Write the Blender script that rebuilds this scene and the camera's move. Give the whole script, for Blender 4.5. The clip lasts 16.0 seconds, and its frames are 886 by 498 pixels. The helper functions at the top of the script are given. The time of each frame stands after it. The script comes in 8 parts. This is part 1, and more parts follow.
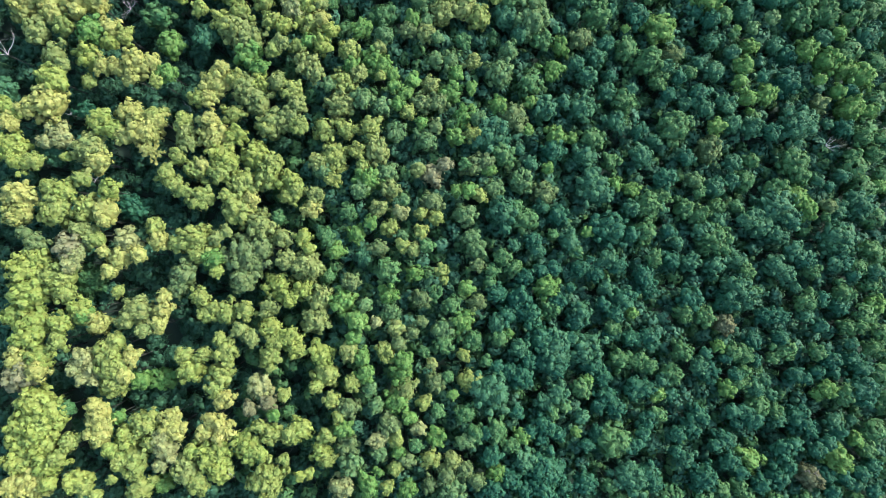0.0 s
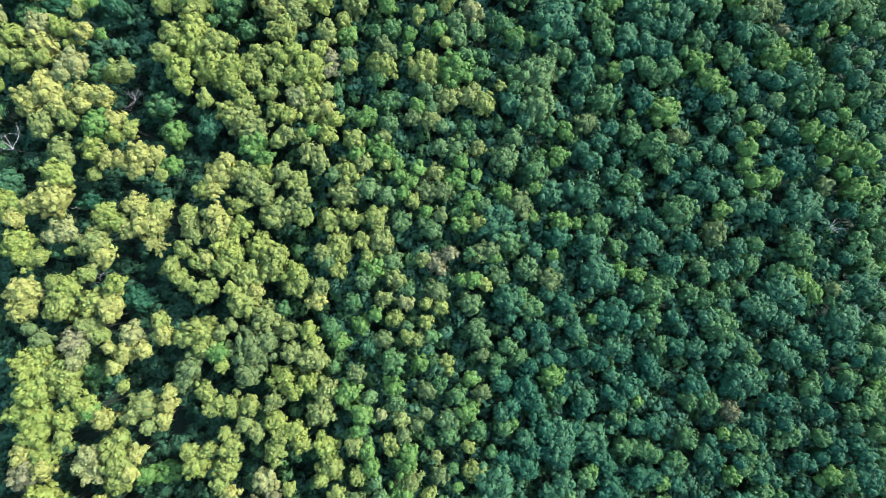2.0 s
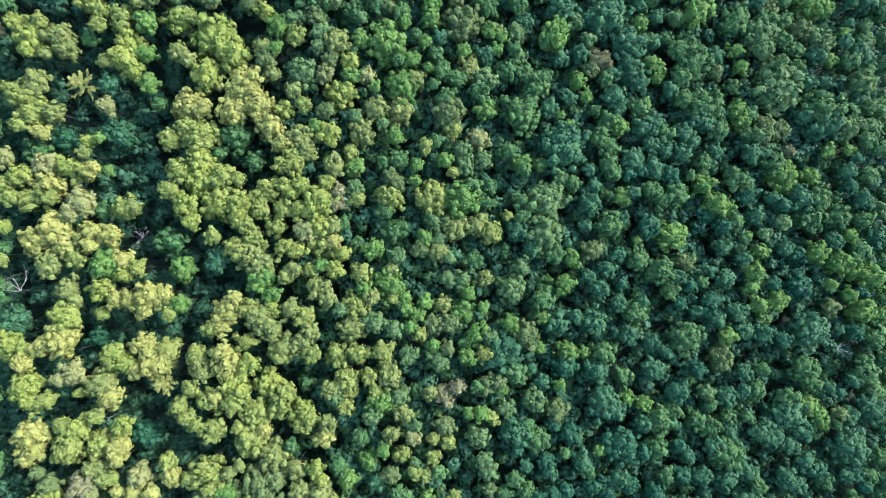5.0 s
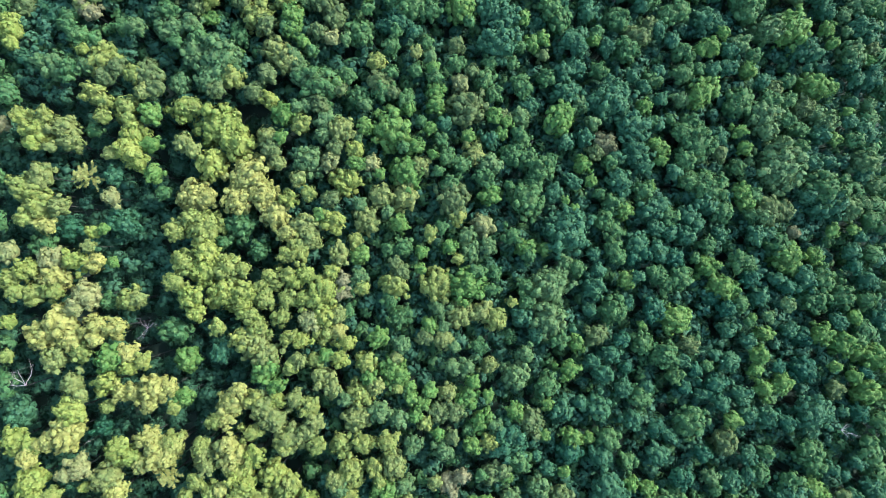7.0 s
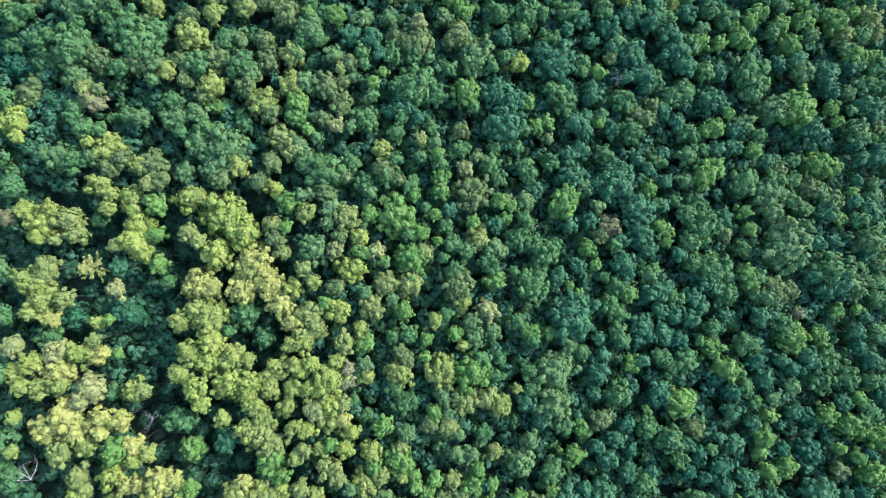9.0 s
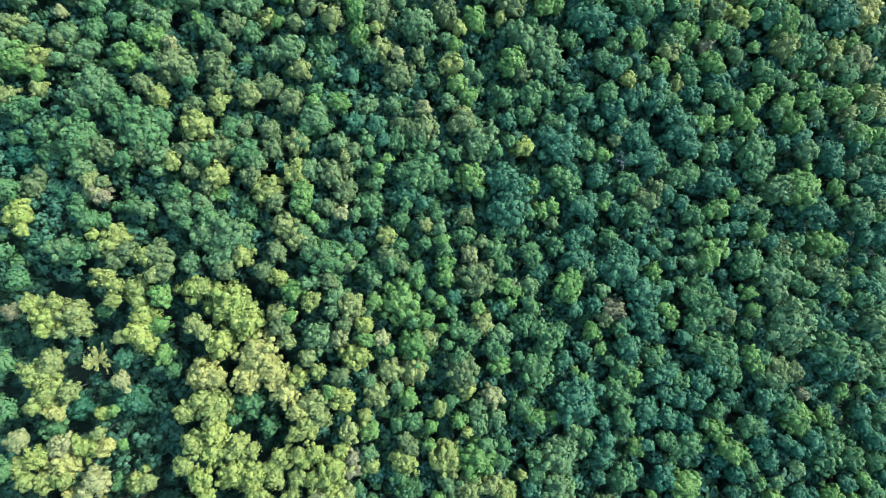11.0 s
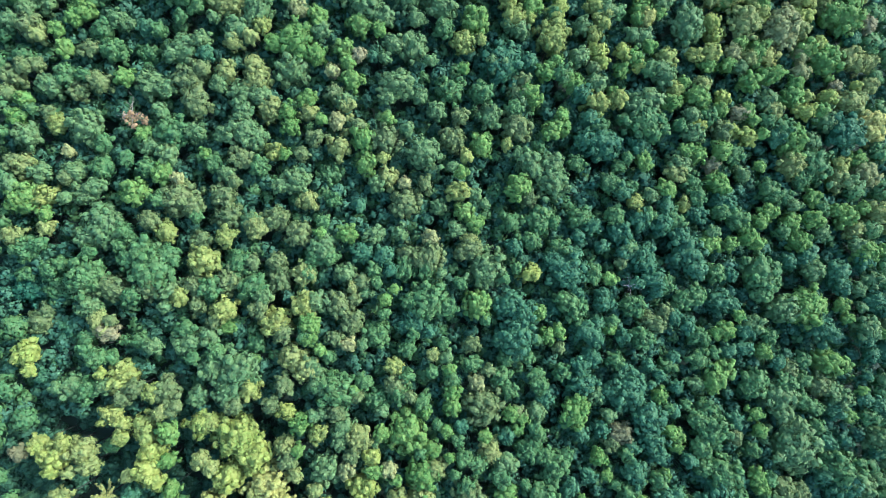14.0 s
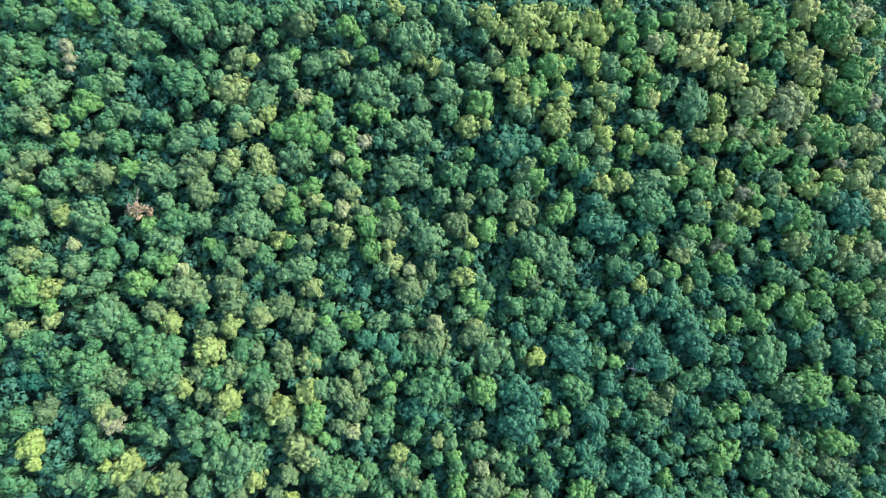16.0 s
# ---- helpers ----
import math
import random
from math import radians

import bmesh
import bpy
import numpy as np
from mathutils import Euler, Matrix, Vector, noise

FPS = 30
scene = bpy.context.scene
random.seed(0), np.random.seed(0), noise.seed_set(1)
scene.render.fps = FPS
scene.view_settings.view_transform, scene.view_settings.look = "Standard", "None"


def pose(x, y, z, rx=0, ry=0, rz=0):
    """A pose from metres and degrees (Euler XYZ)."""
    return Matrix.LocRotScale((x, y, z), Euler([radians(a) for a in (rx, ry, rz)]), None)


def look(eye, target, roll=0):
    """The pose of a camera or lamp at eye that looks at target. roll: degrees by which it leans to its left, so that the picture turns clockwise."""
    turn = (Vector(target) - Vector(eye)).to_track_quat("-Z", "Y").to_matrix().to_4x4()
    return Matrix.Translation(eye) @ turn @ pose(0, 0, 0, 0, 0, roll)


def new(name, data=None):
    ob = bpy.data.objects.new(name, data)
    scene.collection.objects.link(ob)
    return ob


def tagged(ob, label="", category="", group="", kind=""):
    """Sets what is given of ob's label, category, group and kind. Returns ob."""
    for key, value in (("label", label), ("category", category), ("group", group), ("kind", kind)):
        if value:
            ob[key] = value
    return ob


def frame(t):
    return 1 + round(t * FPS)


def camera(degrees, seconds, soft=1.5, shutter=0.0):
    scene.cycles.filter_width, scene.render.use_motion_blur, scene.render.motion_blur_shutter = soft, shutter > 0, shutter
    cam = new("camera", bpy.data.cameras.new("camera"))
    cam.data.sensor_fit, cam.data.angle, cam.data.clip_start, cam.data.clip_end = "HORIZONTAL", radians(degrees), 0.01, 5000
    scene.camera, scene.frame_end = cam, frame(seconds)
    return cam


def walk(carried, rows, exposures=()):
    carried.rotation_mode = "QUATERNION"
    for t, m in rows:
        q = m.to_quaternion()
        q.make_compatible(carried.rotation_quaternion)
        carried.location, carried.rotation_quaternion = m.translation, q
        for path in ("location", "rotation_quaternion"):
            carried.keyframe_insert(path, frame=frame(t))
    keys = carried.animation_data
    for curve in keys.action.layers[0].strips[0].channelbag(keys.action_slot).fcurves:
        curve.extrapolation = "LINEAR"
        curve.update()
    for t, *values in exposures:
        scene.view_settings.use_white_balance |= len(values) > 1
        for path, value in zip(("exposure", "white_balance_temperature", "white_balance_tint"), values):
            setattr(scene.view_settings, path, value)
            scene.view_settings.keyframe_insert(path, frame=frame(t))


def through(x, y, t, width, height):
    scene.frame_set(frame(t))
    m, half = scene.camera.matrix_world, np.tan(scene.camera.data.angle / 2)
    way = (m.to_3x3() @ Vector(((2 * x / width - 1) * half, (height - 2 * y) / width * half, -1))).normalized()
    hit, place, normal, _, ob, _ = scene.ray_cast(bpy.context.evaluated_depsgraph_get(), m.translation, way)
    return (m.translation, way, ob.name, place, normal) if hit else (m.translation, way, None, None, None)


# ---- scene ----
# ---------------------------------------------------------------- camera: a drone looking straight down, flying level
cam = camera(73.0, 16.0, soft=0.7)
EYE = 168.0                      # height of the drone over the datum, about 143 m over the canopy
SPEED = (-0.5744, 10.5444)       # metres a second across the ground
walk(cam, [(t, pose(SPEED[0] * t, SPEED[1] * t, EYE, 0, 0, 0)) for t in (0, 2, 4, 6, 8, 10, 12, 14, 16)],
     exposures=[(0.0, 1.84, 5450, 17), (8.0, 1.85, 5250, 17), (16.0, 2.00, 5030, 18)])

# ---------------------------------------------------------------- world and sun
SUN_AZ = radians(62)             # from the flight direction, clockwise seen from above
SUN_EL = radians(32)
world = bpy.data.worlds.new("sky")
scene.world = world
world.use_nodes = True
wn = world.node_tree.nodes
sky = wn.new("ShaderNodeTexSky")
sky.sky_type, sky.sun_disc = "NISHITA", False
sky.sun_elevation, sky.sun_rotation = SUN_EL, SUN_AZ
sky.air_density, sky.dust_density, sky.ozone_density = 2.2, 4.0, 3.0           # a hazy late-summer sky
wn["Background"].inputs["Strength"].default_value = 0.15
world.node_tree.links.new(sky.outputs[0], wn["Background"].inputs["Color"])
sun_way = Vector((math.sin(SUN_AZ) * math.cos(SUN_EL), math.cos(SUN_AZ) * math.cos(SUN_EL), math.sin(SUN_EL)))
sun = new("sun", bpy.data.lights.new("sun", "SUN"))
sun.data.energy, sun.data.angle, sun.data.color = 2.0, radians(3.0), (1.0, 0.89, 0.70)
sun.matrix_world = look(sun_way * 400, (0, 0, 0))


# ---------------------------------------------------------------- materials
def nodes_of(name):
    m = bpy.data.materials.new(name)
    m.use_nodes = True
    return m, m.node_tree.nodes, m.node_tree.links


def math_node(n, l, op, a, b):
    k = n.new("ShaderNodeMath")
    k.operation = op
    for socket, v in zip(k.inputs, (a, b)):
        if hasattr(v, "links"):
            l.new(v, socket)
        else:
            socket.default_value = v
    return k.outputs[0]


def leaf_material(name, low, high, tip, through=0.17, drift=0.03):
    """Foliage: low and high are the two ends of the crown colours of one kind of tree, tip that of fresh leaves."""
    m, n, l = nodes_of(name)
    info, geo, co = n.new("ShaderNodeObjectInfo"), n.new("ShaderNodeNewGeometry"), n.new("ShaderNodeTexCoord")
    base = n.new("ShaderNodeMix")
    base.data_type = "RGBA"
    base.inputs[6].default_value, base.inputs[7].default_value = (*low, 1), (*high, 1)
    own = n.new("ShaderNodeAttribute")
    own.attribute_name = "tone"
    l.new(math_node(n, l, "FRACT", math_node(n, l, "ADD", info.outputs["Random"], own.outputs["Fac"]), 0.0), base.inputs[0])
    patch = n.new("ShaderNodeTexNoise")
    patch.inputs["Scale"].default_value, patch.inputs["Detail"].default_value = 2.2, 3.0
    l.new(co.outputs["Object"], patch.inputs["Vector"])
    ramp = n.new("ShaderNodeMapRange")
    ramp.inputs["From Min"].default_value, ramp.inputs["From Max"].default_value = 0.45, 0.75
    l.new(patch.outputs["Fac"], ramp.inputs["Value"])
    fresh = n.new("ShaderNodeMix")
    fresh.data_type = "RGBA"
    fresh.inputs[7].default_value = (*tip, 1)
    l.new(math_node(n, l, "MULTIPLY", ramp.outputs["Result"], 0.7), fresh.inputs[0])
    l.new(base.outputs[2], fresh.inputs[6])
    tone = n.new("ShaderNodeHueSaturation")
    l.new(math_node(n, l, "ADD", math_node(n, l, "MULTIPLY", geo.outputs["Random Per Island"], drift), 0.5 - drift / 2), tone.inputs["Hue"])
    l.new(math_node(n, l, "ADD", math_node(n, l, "MULTIPLY", geo.outputs["Random Per Island"], 0.26), 0.87), tone.inputs["Value"])
    l.new(fresh.outputs[2], tone.inputs["Color"])
    body = n["Principled BSDF"]
    body.inputs["Roughness"].default_value = 0.66
    body.inputs["Specular IOR Level"].default_value = 0.2
    l.new(tone.outputs[0], body.inputs["Base Color"])
    fine = n.new("ShaderNodeTexNoise")
    fine.inputs["Scale"].default_value, fine.inputs["Detail"].default_value = 14.0, 2.0
    l.new(co.outputs["Object"], fine.inputs["Vector"])
    bump = n.new("ShaderNodeBump")
    bump.inputs["Strength"].default_value, bump.inputs["Distance"].default_value = 0.4, 0.06
    l.new(fine.outputs["Fac"], bump.inputs["Height"])
    l.new(bump.outputs[0], body.inputs["Normal"])
    glow = n.new("ShaderNodeBsdfTranslucent")
    l.new(tone.outputs[0], glow.inputs["Color"])
    mix = n.new("ShaderNodeMixShader")
    mix.inputs[0].default_value = through
    l.new(body.outputs[0], mix.inputs[1])
    l.new(glow.outputs[0], mix.inputs[2])
    l.new(mix.outputs[0], n["Material Output"].inputs["Surface"])
    return m


def bark_material(name, dark, light, scale=6.0):
    m, n, l = nodes_of(name)
    co, grain, stain = n.new("ShaderNodeTexCoord"), n.new("ShaderNodeTexNoise"), n.new("ShaderNodeTexNoise")
    grain.inputs["Scale"].default_value, grain.inputs["Detail"].default_value = scale, 6.0
    stain.inputs["Scale"].default_value = scale / 7
    for k in (grain, stain):
        l.new(co.outputs["Object"], k.inputs["Vector"])
    mix = n.new("ShaderNodeMix")
    mix.data_type = "RGBA"
    mix.inputs[6].default_value, mix.inputs[7].default_value = (*dark, 1), (*light, 1)
    l.new(math_node(n, l, "MULTIPLY", math_node(n, l, "ADD", grain.outputs["Fac"], stain.outputs["Fac"]), 0.5), mix.inputs[0])
    body = n["Principled BSDF"]
    body.inputs["Roughness"].default_value = 0.9
    l.new(mix.outputs[2], body.inputs["Base Color"])
    bump = n.new("ShaderNodeBump")
    bump.inputs["Strength"].default_value = 0.6
    l.new(grain.outputs["Fac"], bump.inputs["Height"])
    l.new(bump.outputs[0], body.inputs["Normal"])
    return m


# straw, gold and ochre are pale, lime and dull with sunlight painted in
LEAVES = {
    "green": leaf_material("leaves_green", (0.040, 0.106, 0.035), (0.058, 0.131, 0.041), (0.082, 0.157, 0.048)),
    "blue": leaf_material("leaves_blue_green", (0.028, 0.093, 0.043), (0.041, 0.115, 0.051), (0.057, 0.135, 0.060)),
    "lime": leaf_material("leaves_yellow_green", (0.070, 0.158, 0.034), (0.096, 0.186, 0.042), (0.130, 0.212, 0.050), 0.22),
    "gold": leaf_material("leaves_sunlit_golden", (0.150, 0.208, 0.042), (0.180, 0.230, 0.048), (0.208, 0.248, 0.057), 0.20),
    "pale": leaf_material("leaves_pale", (0.057, 0.122, 0.043), (0.079, 0.146, 0.050), (0.104, 0.168, 0.060)),
    "straw": leaf_material("leaves_sunlit_straw", (0.188, 0.218, 0.055), (0.224, 0.244, 0.064), (0.258, 0.268, 0.078)),
    "dull": leaf_material("leaves_dull", (0.066, 0.110, 0.037), (0.087, 0.132, 0.043), (0.112, 0.148, 0.051)),
    "ochre": leaf_material("leaves_sunlit_ochre", (0.142, 0.176, 0.062), (0.174, 0.200, 0.072), (0.206, 0.220, 0.086)),
    # bottle is the blue-green darkened, for trees of the shaded ground
    "bottle": leaf_material("leaves_shaded_bottle_green", (0.015, 0.071, 0.036), (0.024, 0.091, 0.043), (0.035, 0.109, 0.050)),
    "moss": leaf_material("leaves_moss", (0.128, 0.176, 0.041), (0.158, 0.202, 0.047), (0.186, 0.222, 0.056)),
    "sage": leaf_material("leaves_sage", (0.112, 0.154, 0.044), (0.143, 0.184, 0.052), (0.172, 0.206, 0.062)),
    "rust": leaf_material("leaves_withered", (0.088, 0.102, 0.045), (0.114, 0.122, 0.054), (0.142, 0.142, 0.066), 0.2),
    "tan": leaf_material("leaves_tan", (0.128, 0.142, 0.066), (0.162, 0.170, 0.080), (0.196, 0.190, 0.098), 0.2),
    "amber": leaf_material("leaves_amber", (0.200, 0.140, 0.066), (0.245, 0.172, 0.082), (0.285, 0.200, 0.100), 0.2),
    "deep": leaf_material("leaves_understory", (0.030, 0.092, 0.048), (0.042, 0.112, 0.056), (0.058, 0.134, 0.062)),
}
BARK = bark_material("bark", (0.012, 0.016, 0.012), (0.028, 0.034, 0.025))
DEADWOOD = bark_material("deadwood", (0.19, 0.175, 0.17), (0.36, 0.34, 0.33))
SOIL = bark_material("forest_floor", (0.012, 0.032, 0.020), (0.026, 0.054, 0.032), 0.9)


# ---------------------------------------------------------------- the land: a hillside falling to one side and ahead
def canopy(x, y):
    """Height of the closed canopy's tops."""
    a, b = x / 120, y / 120
    far = max(0.0, math.hypot(x, y - 85) - 230) / 120
    z = 29.70 - 13.10 * a - 11.17 * b + 0.70 * a * a - 1.58 * a * b + 3.67 * b * b
    return z if far == 0 else 8 + (z - 8) * math.exp(-far * far * 0.9)


def ground_at(x, y):
    return canopy(x, y) - 20.0 + 0.5 * noise.noise((x / 23, y / 23, 0.3))


def part(name, data, material, parent=None, label="", m=None):
    if material and not data.materials:
        data.materials.append(material)
    ob = new(name, data)
    if parent:
        ob.parent = parent
    if m is not None:
        ob.matrix_basis = m
    if material and ob.material_slots[0].material != material:
        ob.material_slots[0].link = "OBJECT"
        ob.material_slots[0].material = material
    return tagged(ob, label)


def mesh_of(name, verts, faces, smooth=False):
    data = bpy.data.meshes.new(name)
    data.from_pydata(verts, [], faces)
    if smooth:
        data.shade_smooth()
    return data


def land():
    near = list(np.arange(-200, 401, 5.0))
    reach = [30 * 1.45 ** k for k in range(1, 14)]
    xs = sorted([-200 - r for r in reach] + [v for v in near if v <= 200] + [200 + r for r in reach])
    ys = sorted([-200 - r for r in reach] + near + [400 + r for r in reach])
    verts = [(float(x), float(y), ground_at(float(x), float(y))) for y in ys for x in xs]
    w = len(xs)
    faces = [(j * w + i, j * w + i + 1, j * w + w + i + 1, j * w + w + i) for j in range(len(ys) - 1) for i in range(w - 1)]
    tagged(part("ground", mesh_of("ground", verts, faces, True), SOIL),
           "near-black green forest floor of soil and leaf litter", "ground", kind="structure")


land()


# ---------------------------------------------------------------- kinds of tree
OCTA_V = [Vector(p) for p in ((1, 0, 0), (0, 1, 0), (-1, 0, 0), (0, -1, 0), (0, 0, 1), (0, 0, -1))]
OCTA_F = [(0, 1, 4), (1, 2, 4), (2, 3, 4), (3, 0, 4), (1, 0, 5), (2, 1, 5), (3, 2, 5), (0, 3, 5)]


def add_leaf(verts, faces, at, normal, size, rng):
    """One spray of leaves."""
    n = Vector(normal).normalized()
    u = n.orthogonal().normalized()
    u.rotate(Matrix.Rotation(rng.uniform(0, 6.283), 3, n))
    v = n.cross(u)
    k = len(verts)
    verts += [tuple(at - u * size * 0.62), tuple(at + u * size * 0.42 + v * size * rng.uniform(0.35, 0.6)), tuple(at + u * size * 0.42 - v * size * rng.uniform(0.35, 0.6))]
    faces.append((k, k + 1, k + 2))


def add_core(verts, faces, at, r, rng):
    """The dense, leafy inside of a lobe."""
    k = len(verts)
    turn = Euler((rng.uniform(0, 3), rng.uniform(0, 3), rng.uniform(0, 3))).to_matrix()
    verts += [tuple(at + turn @ p * r * rng.uniform(0.85, 1.1)) for p in OCTA_V]
    faces += [tuple(i + k for i in f) for f in OCTA_F]


def heart_ball():
    bm = bmesh.new()
    bmesh.ops.create_icosphere(bm, subdivisions=2, radius=1.0)
    shape = [p.co.copy() for p in bm.verts], [tuple(p.index for p in face.verts) for face in bm.faces]
    bm.free()
    return shape


HEART_V, HEART_F = heart_ball()


def add_heart(verts, faces, at, r, tall, rng):
    """The closed leafy body of a crown, lumpy, under its lobes."""
    k, o = len(verts), Vector((rng.uniform(0, 50), rng.uniform(0, 50), 0))
    for p in HEART_V:
        q = p * r * (1 + 0.22 * noise.noise(p * 2.2 + o))
        verts.append((at[0] + q.x, at[1] + q.y, at[2] + q.z * tall))
    faces += [tuple(i + k for i in f) for f in HEART_F]


def leafy(verts, faces, rng, centre, out, r, leaves, leaf):
    """Sprays of leaves over a clump that faces out."""
    for _ in range(leaves):
        n = Vector((rng.gauss(0, 1), rng.gauss(0, 1), rng.gauss(0.25, 1))).normalized()
        if n.dot(out) < -0.3:
            n = n - 2 * n.dot(out) * out
        p = centre + n * r * (rng.uniform(0.90, 1.08) if rng.random() < 0.86 else rng.uniform(1.1, 1.34))
        face = n * 0.7 + out * 0.8 + Vector((rng.gauss(0, 0.17), rng.gauss(0, 0.17), rng.gauss(0.2, 0.17)))
        add_leaf(verts, faces, p, face, leaf * rng.uniform(0.7, 1.35), rng)


def lobed_crown(verts, faces, rng, lobes, leaves, leaf, tall=1.0, lobe=0.36, at=(0, 0, 0), scale=1.0, low=1.95, ragged=0.12, twigs=0, twist=0.14):
    """A crown of leafy limbs set round an uneven dome of about unit radius; each limb's end carries twigs, small clumps of leaves."""
    at = Vector(at)
    spin = rng.uniform(0, 6.283)
    seat = Vector((rng.uniform(0, 90), rng.uniform(0, 90), 0))
    if twigs:
        add_heart(verts, faces, at, (0.66 if twist < 0.4 else 0.56) * scale, tall, rng)
        for _ in range(lobes * 9):
            n = Vector((rng.gauss(0, 1), rng.gauss(0, 1), abs(rng.gauss(0, 1.3)))).normalized()
            add_leaf(verts, faces, at + Vector((n.x, n.y, n.z * tall)) * rng.uniform(0.66, 0.86) * scale, n + Vector((rng.gauss(0, 0.3), rng.gauss(0, 0.3), 0)), leaf * 1.25 * scale, rng)
    for i in range(lobes):
        q = (i + 0.5) / lobes
        polar = math.acos(1 - q * (1 - math.cos(low)))
        a = spin + i * 2.39996 + rng.uniform(-0.4, 0.4)
        d = Vector((math.sin(polar) * math.cos(a), math.sin(polar) * math.sin(a), math.cos(polar)))
        r = lobe * rng.uniform(0.75, 1.25)
        c = d * (0.97 - r + rng.uniform(-1.6 * ragged, ragged)) * (1 + twist * noise.noise(d * 1.4 + seat))
        c.z *= tall
        centre = at + c * scale
        add_core(verts, faces, centre, r * scale * (0.72 if twigs else 0.85), rng)
        if not twigs:
            leafy(verts, faces, rng, centre, d, r * scale, leaves, leaf * scale)
        for _ in range(twigs):
            n = (Vector((rng.gauss(0, 1), rng.gauss(0, 1), rng.gauss(0.2, 1))).normalized() + d * 0.7).normalized()
            k = r * rng.uniform(0.34, 0.52) * scale
            clump = centre + n * (r * scale * rng.uniform(0.85, 1.1) - k * 0.6)
            add_core(verts, faces, clump, k * 0.86, rng)
            leafy(verts, faces, rng, clump, n, k, leaves, leaf * scale)


def crown_mesh(name, seed, **how):
    verts, faces = [], []
    lobed_crown(verts, faces, random.Random(seed), **how)
    return mesh_of(name, verts, faces, True)


def add_limb(verts, faces, a, b, ra, rb, sides=6):
    a, b = Vector(a), Vector(b)
    n = (b - a).normalized()
    u = n.orthogonal().normalized()
    v = n.cross(u)
    k = len(verts)
    for at, r in ((a, ra), (b, rb)):
        verts += [tuple(at + (u * math.cos(6.2832 * i / sides) + v * math.sin(6.2832 * i / sides)) * r) for i in range(sides)]
    faces += [(k + i, k + (i + 1) % sides, k + sides + (i + 1) % sides, k + sides + i) for i in range(sides)]
    faces.append(tuple(range(k + sides, k + 2 * sides)))


def trunk_mesh(seed):
    """A unit-high trunk with a flared foot and rising limbs."""
    rng = random.Random(seed)
    verts, faces = [], []
    bend = [Vector((rng.uniform(-0.015, 0.015) * i, rng.uniform(-0.015, 0.015) * i, h)) for i, h in enumerate((-0.02, 0.05, 0.4, 0.75))]
    for (a, b), (ra, rb) in zip(zip(bend, bend[1:]), ((0.036, 0.022), (0.022, 0.016), (0.016, 0.007))):
        add_limb(verts, faces, a, b, ra, rb, 7)
    for i in range(5):
        a = i * 1.26 + rng.uniform(-0.4, 0.4)
        h = rng.uniform(0.42, 0.66)
        p = bend[2].lerp(bend[3], (h - 0.4) / 0.35)
        add_limb(verts, faces, p, p + Vector((math.cos(a) * 0.07, math.sin(a) * 0.07, rng.uniform(0.12, 0.22))), 0.009, 0.003, 5)
    return mesh_of("trunk", verts, faces, True)


SMALL = [crown_mesh("small_crown", 10 + i, lobes=7, twigs=4, leaves=11, leaf=0.180, lobe=0.40, ragged=0.08) for i in range(9)]
ROUND = [crown_mesh("round_crown", 30 + i, lobes=12 + i % 3, twigs=4, leaves=12, leaf=0.138, lobe=0.33, ragged=0.09) for i in range(10)]
LOOSE = [crown_mesh("loose_crown", 60 + i, lobes=10, twigs=4, leaves=14, leaf=0.130, lobe=0.35, ragged=0.19, twist=0.5) for i in range(8)]
BROAD = [crown_mesh("broad_crown", 90 + i, lobes=19 + i % 3, twigs=4, leaves=13, leaf=0.112, lobe=0.26, ragged=0.09) for i in range(8)]
GRAND = [crown_mesh("grand_crown", 150 + i, lobes=32 + i % 3 * 3, twigs=4, leaves=14, leaf=0.085, lobe=0.215, ragged=0.11, twist=0.38) for i in range(8)]
TRUNKS = [trunk_mesh(120 + i) for i in range(4)]
KINDS = {
    "green": ("green_broadleaf_tree", "mid-green leafy crown"), "blue": ("blue_green_broadleaf_tree", "dark blue-green leafy crown"),
    "lime": ("yellow_green_broadleaf_tree", "bright yellow-green leafy crown"), "pale": ("pale_green_broadleaf_tree", "pale grey-green leafy crown"),
    "dull": ("dull_green_broadleaf_tree", "dull olive-green leafy crown"), "rust": ("withered_tree", "withered reddish-brown crown"),
    "straw": ("straw_coloured_broadleaf_tree", "pale yellowish crown in a sunlit tone"), "gold": ("golden_green_broadleaf_tree", "golden-green leafy crown in a sunlit tone"),
    "ochre": ("ochre_green_broadleaf_tree", "ochre-tinged olive crown in a sunlit tone"),
    "bottle": ("dark_green_broadleaf_tree", "dark bottle-green leafy crown in a shaded tone"),
    "sage": ("sage_green_broadleaf_tree", "pale sage-green leafy crown"),
    "moss": ("moss_green_broadleaf_tree", "soft moss-green leafy crown"),
    "tan": ("fading_tree", "fading greyish-tan crown"),
}
dice = random.Random(5)
PLACED, COUNT, REST = [], {}, {}
SINGLE = 290                     # trees of one kind that stand as things of their own; the smaller ones past that are joined


